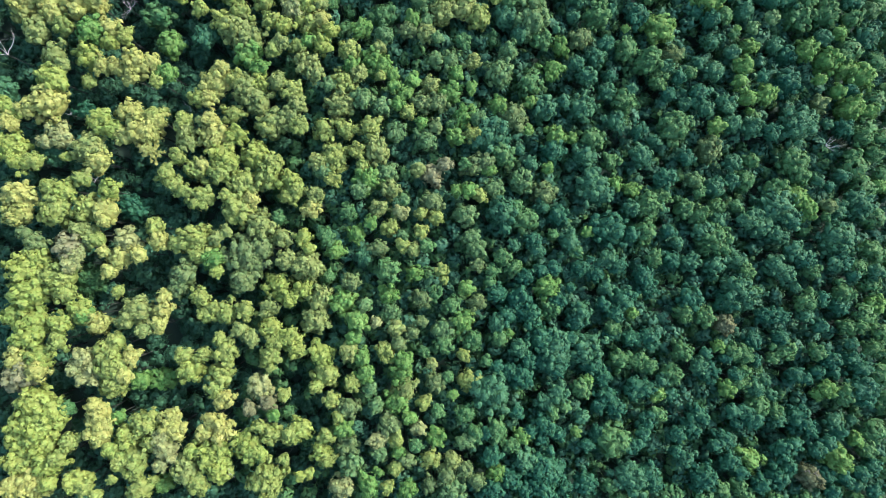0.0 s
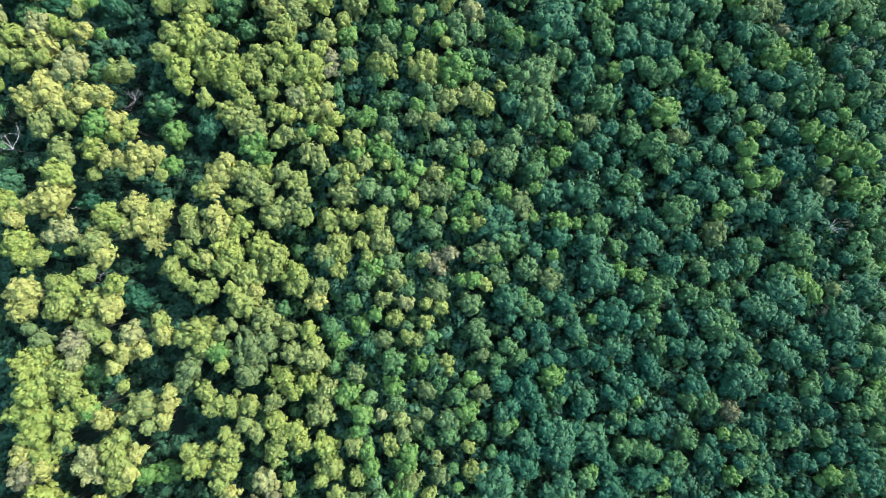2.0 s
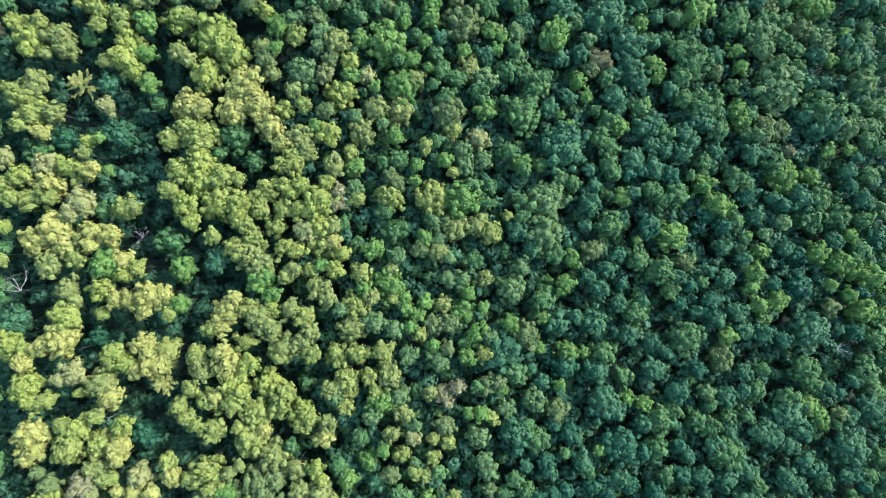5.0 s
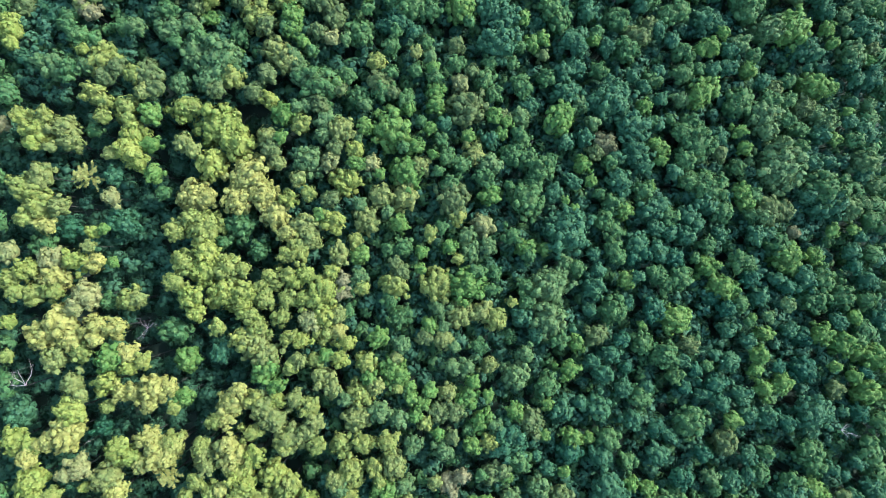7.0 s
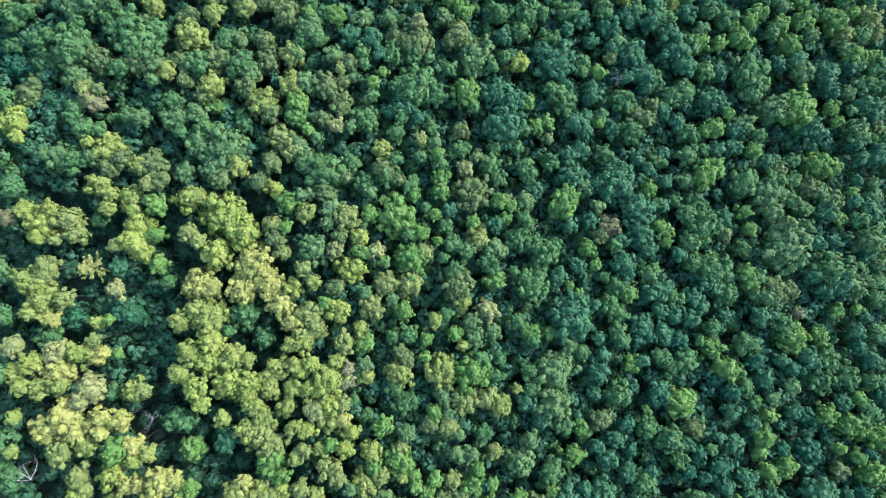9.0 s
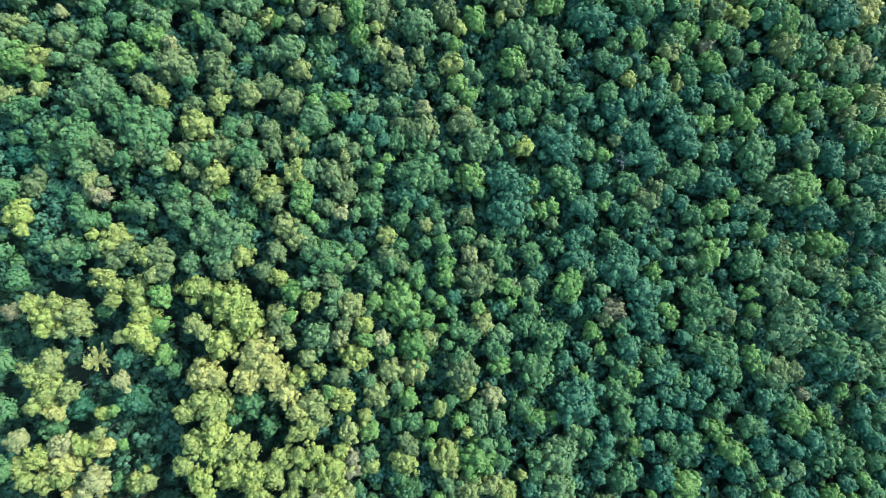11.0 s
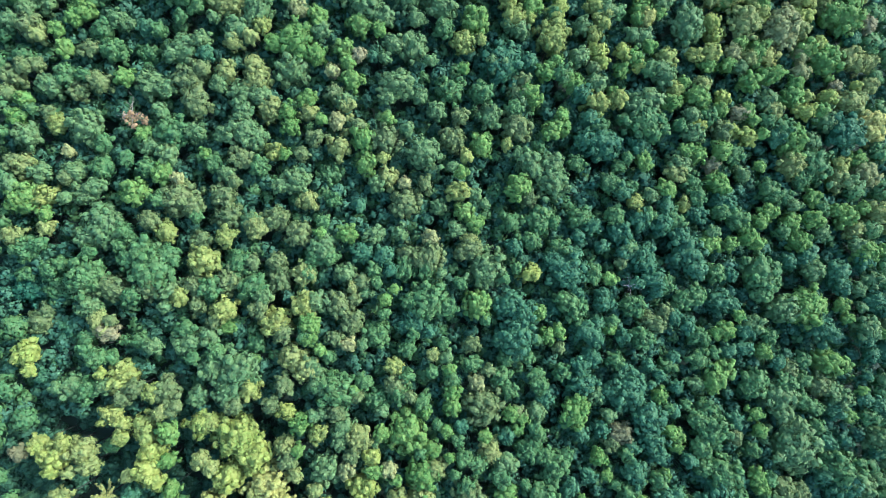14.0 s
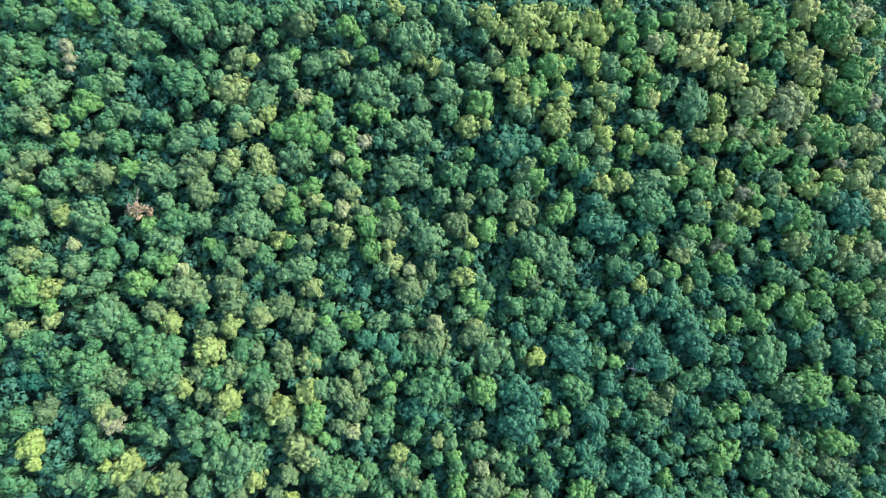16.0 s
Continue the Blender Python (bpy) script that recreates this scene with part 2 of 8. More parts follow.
def tree(tone, x, y, r, up=0.0):
    """A broadleaf tree whose crown of radius r has its middle over (x, y), its top up metres over the general canopy."""
    foot = ground_at(x, y)
    top = canopy(x, y) + up - foot + 0.4
    form, shapes = ("wide spreading", GRAND) if r > 4.2 else ("broad many-lobed", BROAD) if r > 3.2 else ("rounded", SMALL) if r < 2.1 else ("ragged open", LOOSE) if dice.random() < (0.65 if tone in ("straw", "gold", "ochre", "moss", "sage", "tan") else 0.28) else ("rounded", ROUND)
    data, k, s = dice.choice(shapes), dice.uniform(0.90, 1.10), r * (1.06 if r > 4.2 else GROW)
    deep = dice.uniform(0.9, 1.15) if r > 4.2 else dice.uniform(1.05, 1.35)
    place = pose(0, 0, top - 0.95 * s * deep, dice.uniform(-10, 10), dice.uniform(-10, 10), dice.uniform(0, 360)) @ Matrix.Diagonal((s * k, s / k, s * deep, 1))
    g = max(0.5, min(1.0, r / 3.4))
    stand = pose(0, 0, 0, 0, 0, dice.uniform(0, 360)) @ Matrix.Diagonal((top * g * 0.42, top * g * 0.42, top * 0.9, 1))
    stem = dice.choice(TRUNKS)
    PLACED.append((x, y, r))
    COUNT[tone] = COUNT.get(tone, 0) + 1
    if COUNT[tone] > SINGLE:
        REST.setdefault(tone, []).append((pose(x, y, foot) @ place, data, pose(x, y, foot) @ stand, stem))
        return
    size = "very large" if r > 4.2 else "large" if r > 3.2 else "small" if r < 2.1 else "medium-sized"
    name, look_ = KINDS[tone]
    it = tagged(new(name), f"{size} broadleaf tree with a {form} {look_}", "tree", "trees of the closed forest canopy")
    it.matrix_basis = pose(x, y, foot)
    part("crown", data, LEAVES[tone], it, m=place)
    part("trunk", stem, BARK, it, m=stand)


SHAPE_DATA = {}


def arrays_of(data):
    """Corner places and triangles or quads of a mesh, as arrays."""
    if data.name not in SHAPE_DATA:
        v = np.empty(len(data.vertices) * 3)
        data.vertices.foreach_get("co", v)
        SHAPE_DATA[data.name] = v.reshape(-1, 3), [tuple(p.vertices) for p in data.polygons]
    return SHAPE_DATA[data.name]


def joined(name, label, tone):
    """The smaller trees of one kind, past those that stand singly, as one mesh."""
    verts, faces, tones, kinds, base = [], [], [], [], 0
    for place, data, stand, stem in REST.get(tone, ()):
        t = dice.random()
        for kind, (m, d) in enumerate(((place, data), (stand, stem))):
            v, f = arrays_of(d)
            a = np.array(m)
            verts.append(v @ a[:3, :3].T + a[:3, 3])
            faces += [tuple(i + base for i in p) for p in f]
            tones += [t] * len(f)
            kinds += [kind] * len(f)
            base += len(v)
    if not verts:
        return
    data = mesh_of(name, np.concatenate(verts).tolist(), faces)
    data.attributes.new("tone", "FLOAT", "FACE").data.foreach_set("value", tones)
    data.materials.append(LEAVES[tone])
    data.materials.append(BARK)
    data.polygons.foreach_set("material_index", kinds)
    tagged(new(name, data), label, "woods", kind="stuff")


GROW = 1.19


# ---------------------------------------------------------------- single trees of the canopy

# tones also follow light by area: yellower where sunlit, darker where shaded
# moss-green crowns: middle x, y and radius in metres, top over the general canopy
tree("moss", 11.2, 225.8, 5.0, 2.2)
tree("moss", 19.7, 201.2, 4.7, 1.0)
tree("moss", -64.1, 144.9, 3.9, 1.1)
tree("moss", 71.3, 227.1, 3.5, 0.9)
tree("moss", 99.0, 224.0, 3.3, 0.4)
tree("moss", 85.2, 223.5, 3.3, 0.2)
tree("moss", 30.5, 186.1, 3.2, -0.2)
tree("moss", 24.3, 219.2, 3.1, 0.7)
tree("moss", 2.8, 224.4, 3.1, 0.9)
tree("moss", 50.1, 197.3, 2.9, -0.2)
tree("moss", 32.5, 206.1, 2.9, 0.4)
tree("moss", 9.9, 206.0, 2.8, 0.5)
tree("moss", 99.5, 170.4, 2.7, -0.7)
tree("moss", 89.8, 214.5, 2.7, 0.5)
tree("moss", 76.6, 210.6, 2.7, -0.3)
tree("moss", 62.0, 198.9, 2.6, 0.6)
tree("moss", 52.2, 189.3, 2.6, 0.0)
tree("moss", 37.0, 186.1, 2.6, 0.3)
tree("moss", 31.1, 209.7, 2.6, -0.2)
tree("moss", 34.0, 230.5, 2.6, -0.1)
tree("moss", 32.5, 184.6, 2.6, 0.3)
tree("moss", 10.0, 221.7, 2.5, -0.6)
tree("moss", 0.7, 227.5, 2.5, -0.4)
tree("moss", 5.6, 223.2, 2.5, 0.5)
tree("moss", 81.3, 221.9, 2.4, -0.3)
tree("moss", 61.7, 224.1, 2.4, -0.7)
tree("moss", 57.9, 198.3, 2.4, -0.7)
tree("moss", 41.4, 159.5, 2.3, 0.2)
tree("moss", 30.5, 202.7, 2.3, -0.8)
tree("moss", 17.1, 228.8, 2.3, -0.0)
tree("moss", 8.6, 209.7, 2.3, -0.5)
tree("moss", 54.7, 159.3, 2.3, -1.0)
tree("moss", 9.9, 217.9, 2.2, 0.1)
tree("moss", -20.6, 227.3, 2.2, 0.4)
tree("moss", 109.2, 224.1, 2.1, -1.4)
tree("moss", 74.1, 212.6, 2.1, -0.3)
tree("moss", 20.8, 205.1, 2.0, -0.3)
tree("moss", 89.5, 188.4, 1.8, -0.7)
tree("moss", 11.5, 211.3, 1.7, -1.2)
tree("moss", 15.7, 225.4, 1.7, -0.8)
tree("moss", 7.8, 173.8, 1.7, -0.5)
tree("moss", 7.1, 221.5, 1.7, -0.7)
tree("moss", 12.8, 60.8, 1.4, -0.2)

# straw-pale crowns, sunlight put into the colour: middle x, y and radius in metres, top over the general canopy
tree("straw", 57.6, 220.8, 5.9, 1.3)
tree("straw", 107.2, 180.7, 5.2, 1.1)
tree("straw", 87.9, 232.2, 3.6, 1.1)
tree("straw", 87.9, 218.4, 3.3, -0.1)
tree("straw", 67.5, 214.5, 3.2, 0.6)
tree("straw", 78.0, 198.6, 3.0, 0.2)
tree("straw", 105.3, 217.3, 2.7, 0.6)
tree("straw", 90.1, 220.7, 2.4, -0.2)
tree("straw", 44.4, 207.1, 2.3, 0.4)
tree("straw", 87.4, 214.8, 2.1, -1.0)
tree("straw", -95.7, 29.2, 1.7, -0.6)

# golden green crowns, sunlight put into the colour: middle x, y and radius in metres, top over the general canopy
tree("gold", 21.4, 226.2, 3.4, 0.6)
tree("gold", 64.2, 216.9, 3.0, -0.6)
tree("gold", 31.9, 198.3, 2.9, -0.3)
tree("gold", 29.5, 224.5, 2.9, 0.4)
tree("gold", 20.0, 215.0, 2.8, -0.0)
tree("gold", 13.9, 141.4, 2.8, 0.5)
tree("gold", 89.7, 184.7, 2.7, -0.5)
tree("gold", 87.4, 210.3, 2.7, -0.7)
tree("gold", 95.4, 188.4, 2.7, 0.5)
tree("gold", 63.5, 203.6, 2.7, -0.9)
tree("gold", 67.8, 179.2, 2.7, -0.1)
tree("gold", 62.2, 207.0, 2.6, 0.2)
tree("gold", 43.3, 216.1, 2.6, -0.8)
tree("gold", 38.4, 198.3, 2.6, 0.4)
tree("gold", 28.1, 218.1, 2.6, -0.1)
tree("gold", 21.5, 208.7, 2.6, -0.1)
tree("gold", 87.5, 185.5, 2.4, -1.1)
tree("gold", 92.5, 202.7, 2.4, 0.1)
tree("gold", 72.8, 177.0, 2.4, -0.8)
tree("gold", 65.6, 187.3, 2.4, -0.5)
tree("gold", 68.0, 231.3, 2.3, 0.5)
tree("gold", 28.1, 227.4, 2.3, -0.3)
tree("gold", 17.2, 220.6, 2.3, -0.5)
tree("gold", 13.6, 206.4, 2.3, -0.7)
tree("gold", 67.6, 221.2, 2.1, -0.1)
tree("gold", 59.1, 179.8, 2.1, -0.1)
tree("gold", 42.5, 195.0, 2.0, -0.8)
tree("gold", 32.7, 195.5, 2.0, -0.6)
tree("gold", 31.2, 222.8, 2.0, -1.1)
tree("gold", 26.7, 225.4, 2.0, -0.9)
tree("gold", 28.7, 215.1, 2.0, 0.2)
tree("gold", 105.8, 229.0, 1.8, -0.5)
tree("gold", 89.4, 210.2, 1.8, -0.5)
tree("gold", 72.0, 178.5, 1.8, -1.0)
tree("gold", 14.3, 220.9, 1.7, -0.9)
tree("gold", 103.4, 191.7, 1.5, -0.6)
tree("gold", 84.4, 220.1, 1.5, -1.8)
tree("gold", 73.7, 220.3, 1.5, -1.3)
tree("gold", 37.9, 216.5, 1.4, -0.9)
tree("gold", 33.4, 225.0, 1.4, -1.2)
tree("gold", 18.6, 229.6, 1.1, -1.2)

# ochre green crowns, sunlight put into the colour: middle x, y and radius in metres, top over the general canopy
tree("ochre", 82.0, 205.2, 5.0, 1.9)
tree("ochre", 100.3, 231.4, 3.9, 1.0)
tree("ochre", 106.7, 168.9, 3.3, -0.2)
tree("ochre", 83.4, 210.2, 3.0, -0.7)
tree("ochre", 45.9, 221.6, 2.9, 0.6)
tree("ochre", 108.7, 166.6, 2.8, -0.9)
tree("ochre", 104.5, 232.9, 2.7, -0.7)
tree("ochre", 88.4, 199.8, 2.7, -1.0)
tree("ochre", 101.2, 222.8, 2.4, -0.7)
tree("ochre", 68.9, 200.0, 2.4, -0.9)
tree("ochre", 87.6, 195.1, 2.1, -0.1)

# pale sage-green crowns: middle x, y and radius in metres, top over the general canopy
tree("sage", 71.1, 207.1, 4.7, 1.9)
tree("sage", 102.0, 187.0, 3.9, 1.0)
tree("sage", 85.1, 170.4, 3.6, 0.5)
tree("sage", 54.1, 228.4, 3.5, 1.0)
tree("sage", 98.8, 166.6, 3.3, -0.7)
tree("sage", 110.0, 157.1, 3.3, 0.9)
tree("sage", 63.8, 230.6, 3.2, 0.1)
tree("sage", 52.4, 167.4, 2.9, -0.6)
tree("sage", 57.5, 228.1, 2.9, -0.0)
tree("sage", 108.2, 198.7, 2.8, -0.9)
tree("sage", 103.8, 152.9, 2.7, -1.1)
tree("sage", 105.0, 188.6, 2.7, -0.2)
tree("sage", 104.3, 197.8, 2.7, -0.2)
tree("sage", 101.8, 200.0, 2.7, -0.1)
tree("sage", 94.6, 215.0, 2.7, -0.6)
tree("sage", 59.7, 190.8, 2.6, 0.4)
tree("sage", 112.5, 153.8, 2.4, -0.5)
tree("sage", 107.3, 191.7, 2.4, 0.1)
tree("sage", 87.6, 206.3, 2.4, 0.1)
tree("sage", 79.6, 184.5, 2.4, -0.0)
tree("sage", 73.3, 198.5, 2.4, -0.1)
tree("sage", 62.6, 213.2, 2.4, -0.9)

# pale green crowns: middle x, y and radius in metres, top over the general canopy
tree("pale", 84.5, 95.0, 7.4, 1.4)
tree("pale", 22.4, 64.2, 5.8, 1.0)
tree("pale", 80.2, 109.0, 5.3, 1.3)
tree("pale", 55.6, 206.1, 5.3, 1.3)
tree("pale", -15.0, 219.9, 5.2, 1.3)
tree("pale", 19.3, 164.6, 5.1, 1.3)
tree("pale", 21.7, 56.2, 4.9, 1.8)
tree("pale", 106.3, 125.9, 3.9, 0.7)
tree("pale", 42.3, 184.8, 3.8, 0.5)
tree("pale", 81.9, 131.9, 3.8, 1.4)
tree("pale", 108.9, 96.5, 3.6, 1.1)
tree("pale", 54.0, 169.6, 3.5, -0.4)
tree("pale", 49.8, 192.8, 3.5, 0.5)
tree("pale", 13.7, 43.0, 3.5, 0.8)
tree("pale", -18.6, 220.5, 3.5, 1.4)
tree("pale", 33.5, 216.4, 3.5, -0.4)
tree("pale", 19.2, 168.9, 3.4, 1.2)
tree("pale", 95.2, 182.5, 3.3, -0.0)
tree("pale", 98.0, 107.7, 3.3, -0.0)
tree("pale", 103.8, 84.7, 3.3, 0.6)
tree("pale", 45.9, 186.2, 3.2, 0.9)
tree("pale", 19.0, 16.3, 3.2, 0.2)
tree("pale", 85.3, 100.9, 3.2, 0.7)
tree("pale", 13.4, 169.6, 3.1, 1.1)
tree("pale", -81.0, 217.0, 3.1, 0.7)
tree("pale", 91.4, 176.4, 3.0, -0.7)
tree("pale", 78.6, 186.8, 3.0, -0.9)
tree("pale", 90.3, 141.9, 3.0, 0.7)
tree("pale", -37.4, 148.2, 3.0, 0.4)
tree("pale", 73.9, 127.5, 3.0, -0.3)
tree("pale", 57.4, 177.6, 2.9, 0.5)
tree("pale", 31.2, 190.4, 2.9, -0.4)
tree("pale", -74.1, 223.5, 2.9, -0.3)
tree("pale", 11.5, 185.2, 2.8, -0.9)
tree("pale", 15.3, 107.0, 2.8, -0.5)
tree("pale", 107.8, 139.0, 2.7, -0.2)
tree("pale", 95.1, 110.0, 2.7, -0.7)
tree("pale", 49.2, 211.1, 2.6, -0.1)
tree("pale", 48.2, 194.2, 2.6, 0.5)
tree("pale", 54.0, 231.2, 2.6, -0.9)
tree("pale", 80.6, 104.6, 2.6, 0.7)
tree("pale", 57.5, 112.5, 2.6, -0.7)
tree("pale", -69.4, 220.1, 2.6, 0.8)
tree("pale", 34.2, 214.2, 2.6, -0.5)
tree("pale", 33.9, 208.9, 2.6, 0.4)
tree("pale", 26.7, 196.7, 2.6, -0.0)
tree("pale", 30.7, 110.7, 2.6, -1.0)
tree("pale", 16.1, 48.2, 2.5, 0.5)
tree("pale", 11.5, 202.8, 2.5, -0.8)
tree("pale", 14.9, 167.4, 2.5, 0.4)
tree("pale", -7.0, 227.5, 2.5, 0.3)
tree("pale", 12.3, 14.3, 2.4, -0.7)
tree("pale", 100.9, 165.8, 2.4, 0.5)
tree("pale", 71.2, 167.4, 2.4, -0.9)
tree("pale", 113.1, 63.1, 2.4, -0.3)
tree("pale", -60.3, 218.8, 2.4, 0.1)
tree("pale", 45.5, 161.6, 2.3, -0.7)
tree("pale", 40.8, 202.8, 2.3, -0.0)
tree("pale", 56.7, 182.7, 2.3, 0.1)
tree("pale", 79.1, 82.0, 2.3, 0.5)
tree("pale", 27.5, 204.7, 2.3, -0.5)
tree("pale", 62.6, 16.9, 2.2, -0.5)
tree("pale", -16.6, 227.0, 2.2, 0.0)
tree("pale", -41.9, 226.6, 2.1, -0.7)
tree("pale", 103.5, 149.0, 2.1, -1.0)
tree("pale", 104.0, 136.7, 2.1, -0.9)
tree("pale", 93.2, 152.0, 2.1, -0.1)
tree("pale", 108.0, 86.1, 2.1, -1.1)
tree("pale", 110.7, 90.6, 2.1, -0.1)
tree("pale", 85.2, 159.2, 2.1, -0.0)
tree("pale", 70.7, 195.7, 2.1, -1.2)
tree("pale", 62.2, 152.0, 2.0, 0.2)
tree("pale", 43.9, 202.9, 2.0, -0.4)
tree("pale", -98.6, 221.2, 2.0, 0.1)
tree("pale", 39.5, 148.2, 2.0, 0.0)
tree("pale", 34.0, 105.7, 2.0, 0.0)
tree("pale", 8.6, 204.2, 2.0, -1.2)
tree("pale", -9.0, 222.5, 2.0, -3.6)
tree("pale", 26.4, 70.6, 2.0, -0.6)
tree("pale", 0.7, 221.8, 2.0, -0.4)
tree("pale", -4.9, 225.1, 1.9, -0.8)
tree("pale", 84.6, 59.3, 1.9, 0.2)
tree("pale", 110.2, 112.4, 1.8, -0.5)
tree("pale", 79.2, 56.5, 1.7, 0.1)
tree("pale", 33.9, 165.3, 1.7, 0.2)
tree("pale", 10.8, 171.7, 1.7, -1.0)
tree("pale", 104.3, 132.0, 1.5, -0.6)

# yellow-green crowns: middle x, y and radius in metres, top over the general canopy
tree("lime", 88.4, 132.1, 5.9, 2.0)
tree("lime", 95.8, 229.5, 5.7, 1.1)
tree("lime", 76.7, 228.0, 5.6, 1.1)
tree("lime", 101.0, 209.9, 5.4, 2.0)
tree("lime", 95.1, 198.3, 5.1, 0.9)
tree("lime", 85.2, 176.6, 5.1, 0.9)
tree("lime", 86.1, 71.9, 4.1, 0.1)
tree("lime", 54.9, 56.1, 4.0, 0.6)
tree("lime", 101.7, 217.1, 3.9, 1.4)
tree("lime", 25.1, 106.3, 3.9, 1.4)
tree("lime", 94.6, 117.3, 3.9, 0.9)
tree("lime", 109.4, 45.3, 3.8, 0.1)
tree("lime", 17.9, 214.9, 3.7, 0.5)
tree("lime", 106.3, 146.5, 3.6, 0.2)
tree("lime", 89.7, 201.3, 3.6, -0.1)
tree("lime", 75.9, 200.2, 3.6, -0.1)
tree("lime", 97.5, 211.2, 3.6, 0.4)
tree("lime", 95.4, -50.6, 3.5, 0.7)
tree("lime", 100.2, 49.1, 3.5, -0.0)
tree("lime", 106.1, 36.4, 3.5, 0.5)
tree("lime", 62.3, 113.9, 3.5, 1.0)
tree("lime", 67.3, 64.2, 3.4, 0.4)
tree("lime", 75.6, 213.4, 3.3, 0.3)
tree("lime", 87.2, 149.8, 3.3, -0.4)
tree("lime", 64.2, 165.2, 3.3, -0.7)
tree("lime", 101.2, 156.5, 3.3, -0.5)
tree("lime", 65.0, 173.3, 3.2, 1.0)
tree("lime", 58.3, 187.9, 3.2, 0.4)
tree("lime", 44.1, 209.7, 3.2, -0.7)
tree("lime", 65.4, 115.6, 3.2, -0.6)
tree("lime", 73.0, -50.0, 3.2, 0.0)
tree("lime", 63.6, 69.2, 3.2, -0.3)
tree("lime", 36.8, 227.7, 3.2, 0.5)
tree("lime", 89.5, 12.9, 3.1, 0.0)
tree("lime", 14.3, 209.1, 3.1, 0.2)
tree("lime", 9.3, 214.6, 3.1, -0.2)
tree("lime", 11.3, 163.9, 3.1, 0.7)
tree("lime", 109.0, 229.4, 3.1, -0.9)
tree("lime", 93.7, 184.7, 3.0, -0.4)
tree("lime", 90.6, 155.5, 3.0, 0.6)
tree("lime", 85.4, 188.4, 3.0, -0.1)
tree("lime", 68.4, 223.4, 2.9, 0.2)
tree("lime", 48.3, 222.6, 2.9, 0.0)
tree("lime", 40.8, 217.3, 2.9, -0.1)
tree("lime", 61.6, 149.2, 2.9, 0.2)
tree("lime", 24.6, -9.1, 2.9, 1.1)
tree("lime", 94.5, 51.7, 2.9, 0.2)
tree("lime", 21.7, 178.9, 2.9, -0.8)
tree("lime", 20.1, 194.4, 2.8, -0.0)
tree("lime", 108.9, -14.0, 2.8, -0.4)
tree("lime", 91.9, 10.0, 2.8, 0.5)
tree("lime", 27.0, 43.9, 2.8, 0.3)
tree("lime", 67.3, 196.3, 2.7, -0.6)
tree("lime", 72.4, 150.4, 2.7, 0.1)
tree("lime", 80.1, 194.1, 2.7, 0.6)
tree("lime", 66.7, 213.4, 2.7, -1.1)
tree("lime", 104.7, 171.9, 2.7, -1.0)
tree("lime", 84.7, 154.8, 2.7, -0.3)
tree("lime", 76.2, 120.9, 2.7, -0.6)
tree("lime", 72.9, 191.8, 2.7, 0.6)
tree("lime", 44.0, 170.3, 2.6, -0.7)
tree("lime", 37.6, 221.2, 2.6, 0.4)
tree("lime", 51.6, 185.7, 2.6, -0.4)
tree("lime", 41.4, 197.0, 2.6, 0.4)
tree("lime", 105.1, 46.8, 2.6, -0.9)
tree("lime", 58.3, 172.5, 2.6, 0.1)
tree("lime", 65.7, 126.4, 2.6, 0.5)
tree("lime", 49.8, 163.0, 2.6, 0.1)
tree("lime", 73.2, 88.5, 2.6, 0.7)
tree("lime", 76.6, 46.6, 2.6, 0.3)
tree("lime", 24.5, 191.0, 2.6, -0.2)
tree("lime", 82.5, 39.4, 2.6, 0.5)
tree("lime", 25.9, 189.5, 2.6, 0.2)
tree("lime", 77.5, 38.3, 2.6, 0.1)
tree("lime", 16.6, 74.1, 2.5, -1.0)
tree("lime", 31.0, 95.0, 2.5, -0.1)
tree("lime", 10.0, 161.8, 2.5, -0.4)
tree("lime", 13.4, 187.1, 2.5, 0.7)
tree("lime", 29.1, 50.2, 2.5, -0.8)
tree("lime", 27.4, 27.8, 2.5, 0.4)
tree("lime", 74.6, 221.4, 2.4, 0.2)
tree("lime", 78.0, 157.3, 2.4, 0.1)
tree("lime", -32.6, 222.6, 2.4, 0.7)
tree("lime", 91.3, 161.3, 2.4, -1.1)
tree("lime", 86.5, 192.2, 2.4, -0.8)
tree("lime", 77.8, 193.6, 2.4, -1.1)
tree("lime", 98.7, 116.7, 2.4, 0.0)
tree("lime", 93.7, 71.5, 2.4, -1.0)
tree("lime", 33.4, 228.6, 2.3, -0.9)
tree("lime", 38.4, 225.0, 2.3, -0.1)
tree("lime", 59.7, 186.4, 2.3, 0.4)
tree("lime", 42.4, 66.0, 2.3, -0.9)
tree("lime", 65.0, 163.7, 2.3, 0.5)
tree("lime", 86.7, 69.0, 2.3, -0.8)
tree("lime", 55.2, 173.2, 2.3, -0.1)
tree("lime", 44.9, 213.3, 2.3, -1.0)
tree("lime", 74.2, 86.3, 2.3, -0.0)
tree("lime", 38.2, 194.3, 2.3, -1.3)
tree("lime", 49.0, 219.6, 2.3, 0.2)
tree("lime", 42.4, 207.2, 2.3, -0.3)
tree("lime", 52.1, 99.4, 2.3, -1.1)
tree("lime", 12.3, -51.2, 2.3, -0.9)
tree("lime", 78.8, 52.1, 2.3, -0.8)
tree("lime", -90.8, 223.1, 2.3, -0.4)
tree("lime", 47.2, 110.1, 2.3, 0.3)
tree("lime", 18.4, 125.5, 2.3, -1.2)
tree("lime", 19.3, 177.3, 2.3, 0.3)
tree("lime", 17.8, 192.2, 2.3, 0.2)
tree("lime", 41.6, 83.7, 2.3, 0.3)
tree("lime", 15.0, 185.1, 2.3, 0.0)
tree("lime", 7.9, 213.3, 2.3, -0.9)
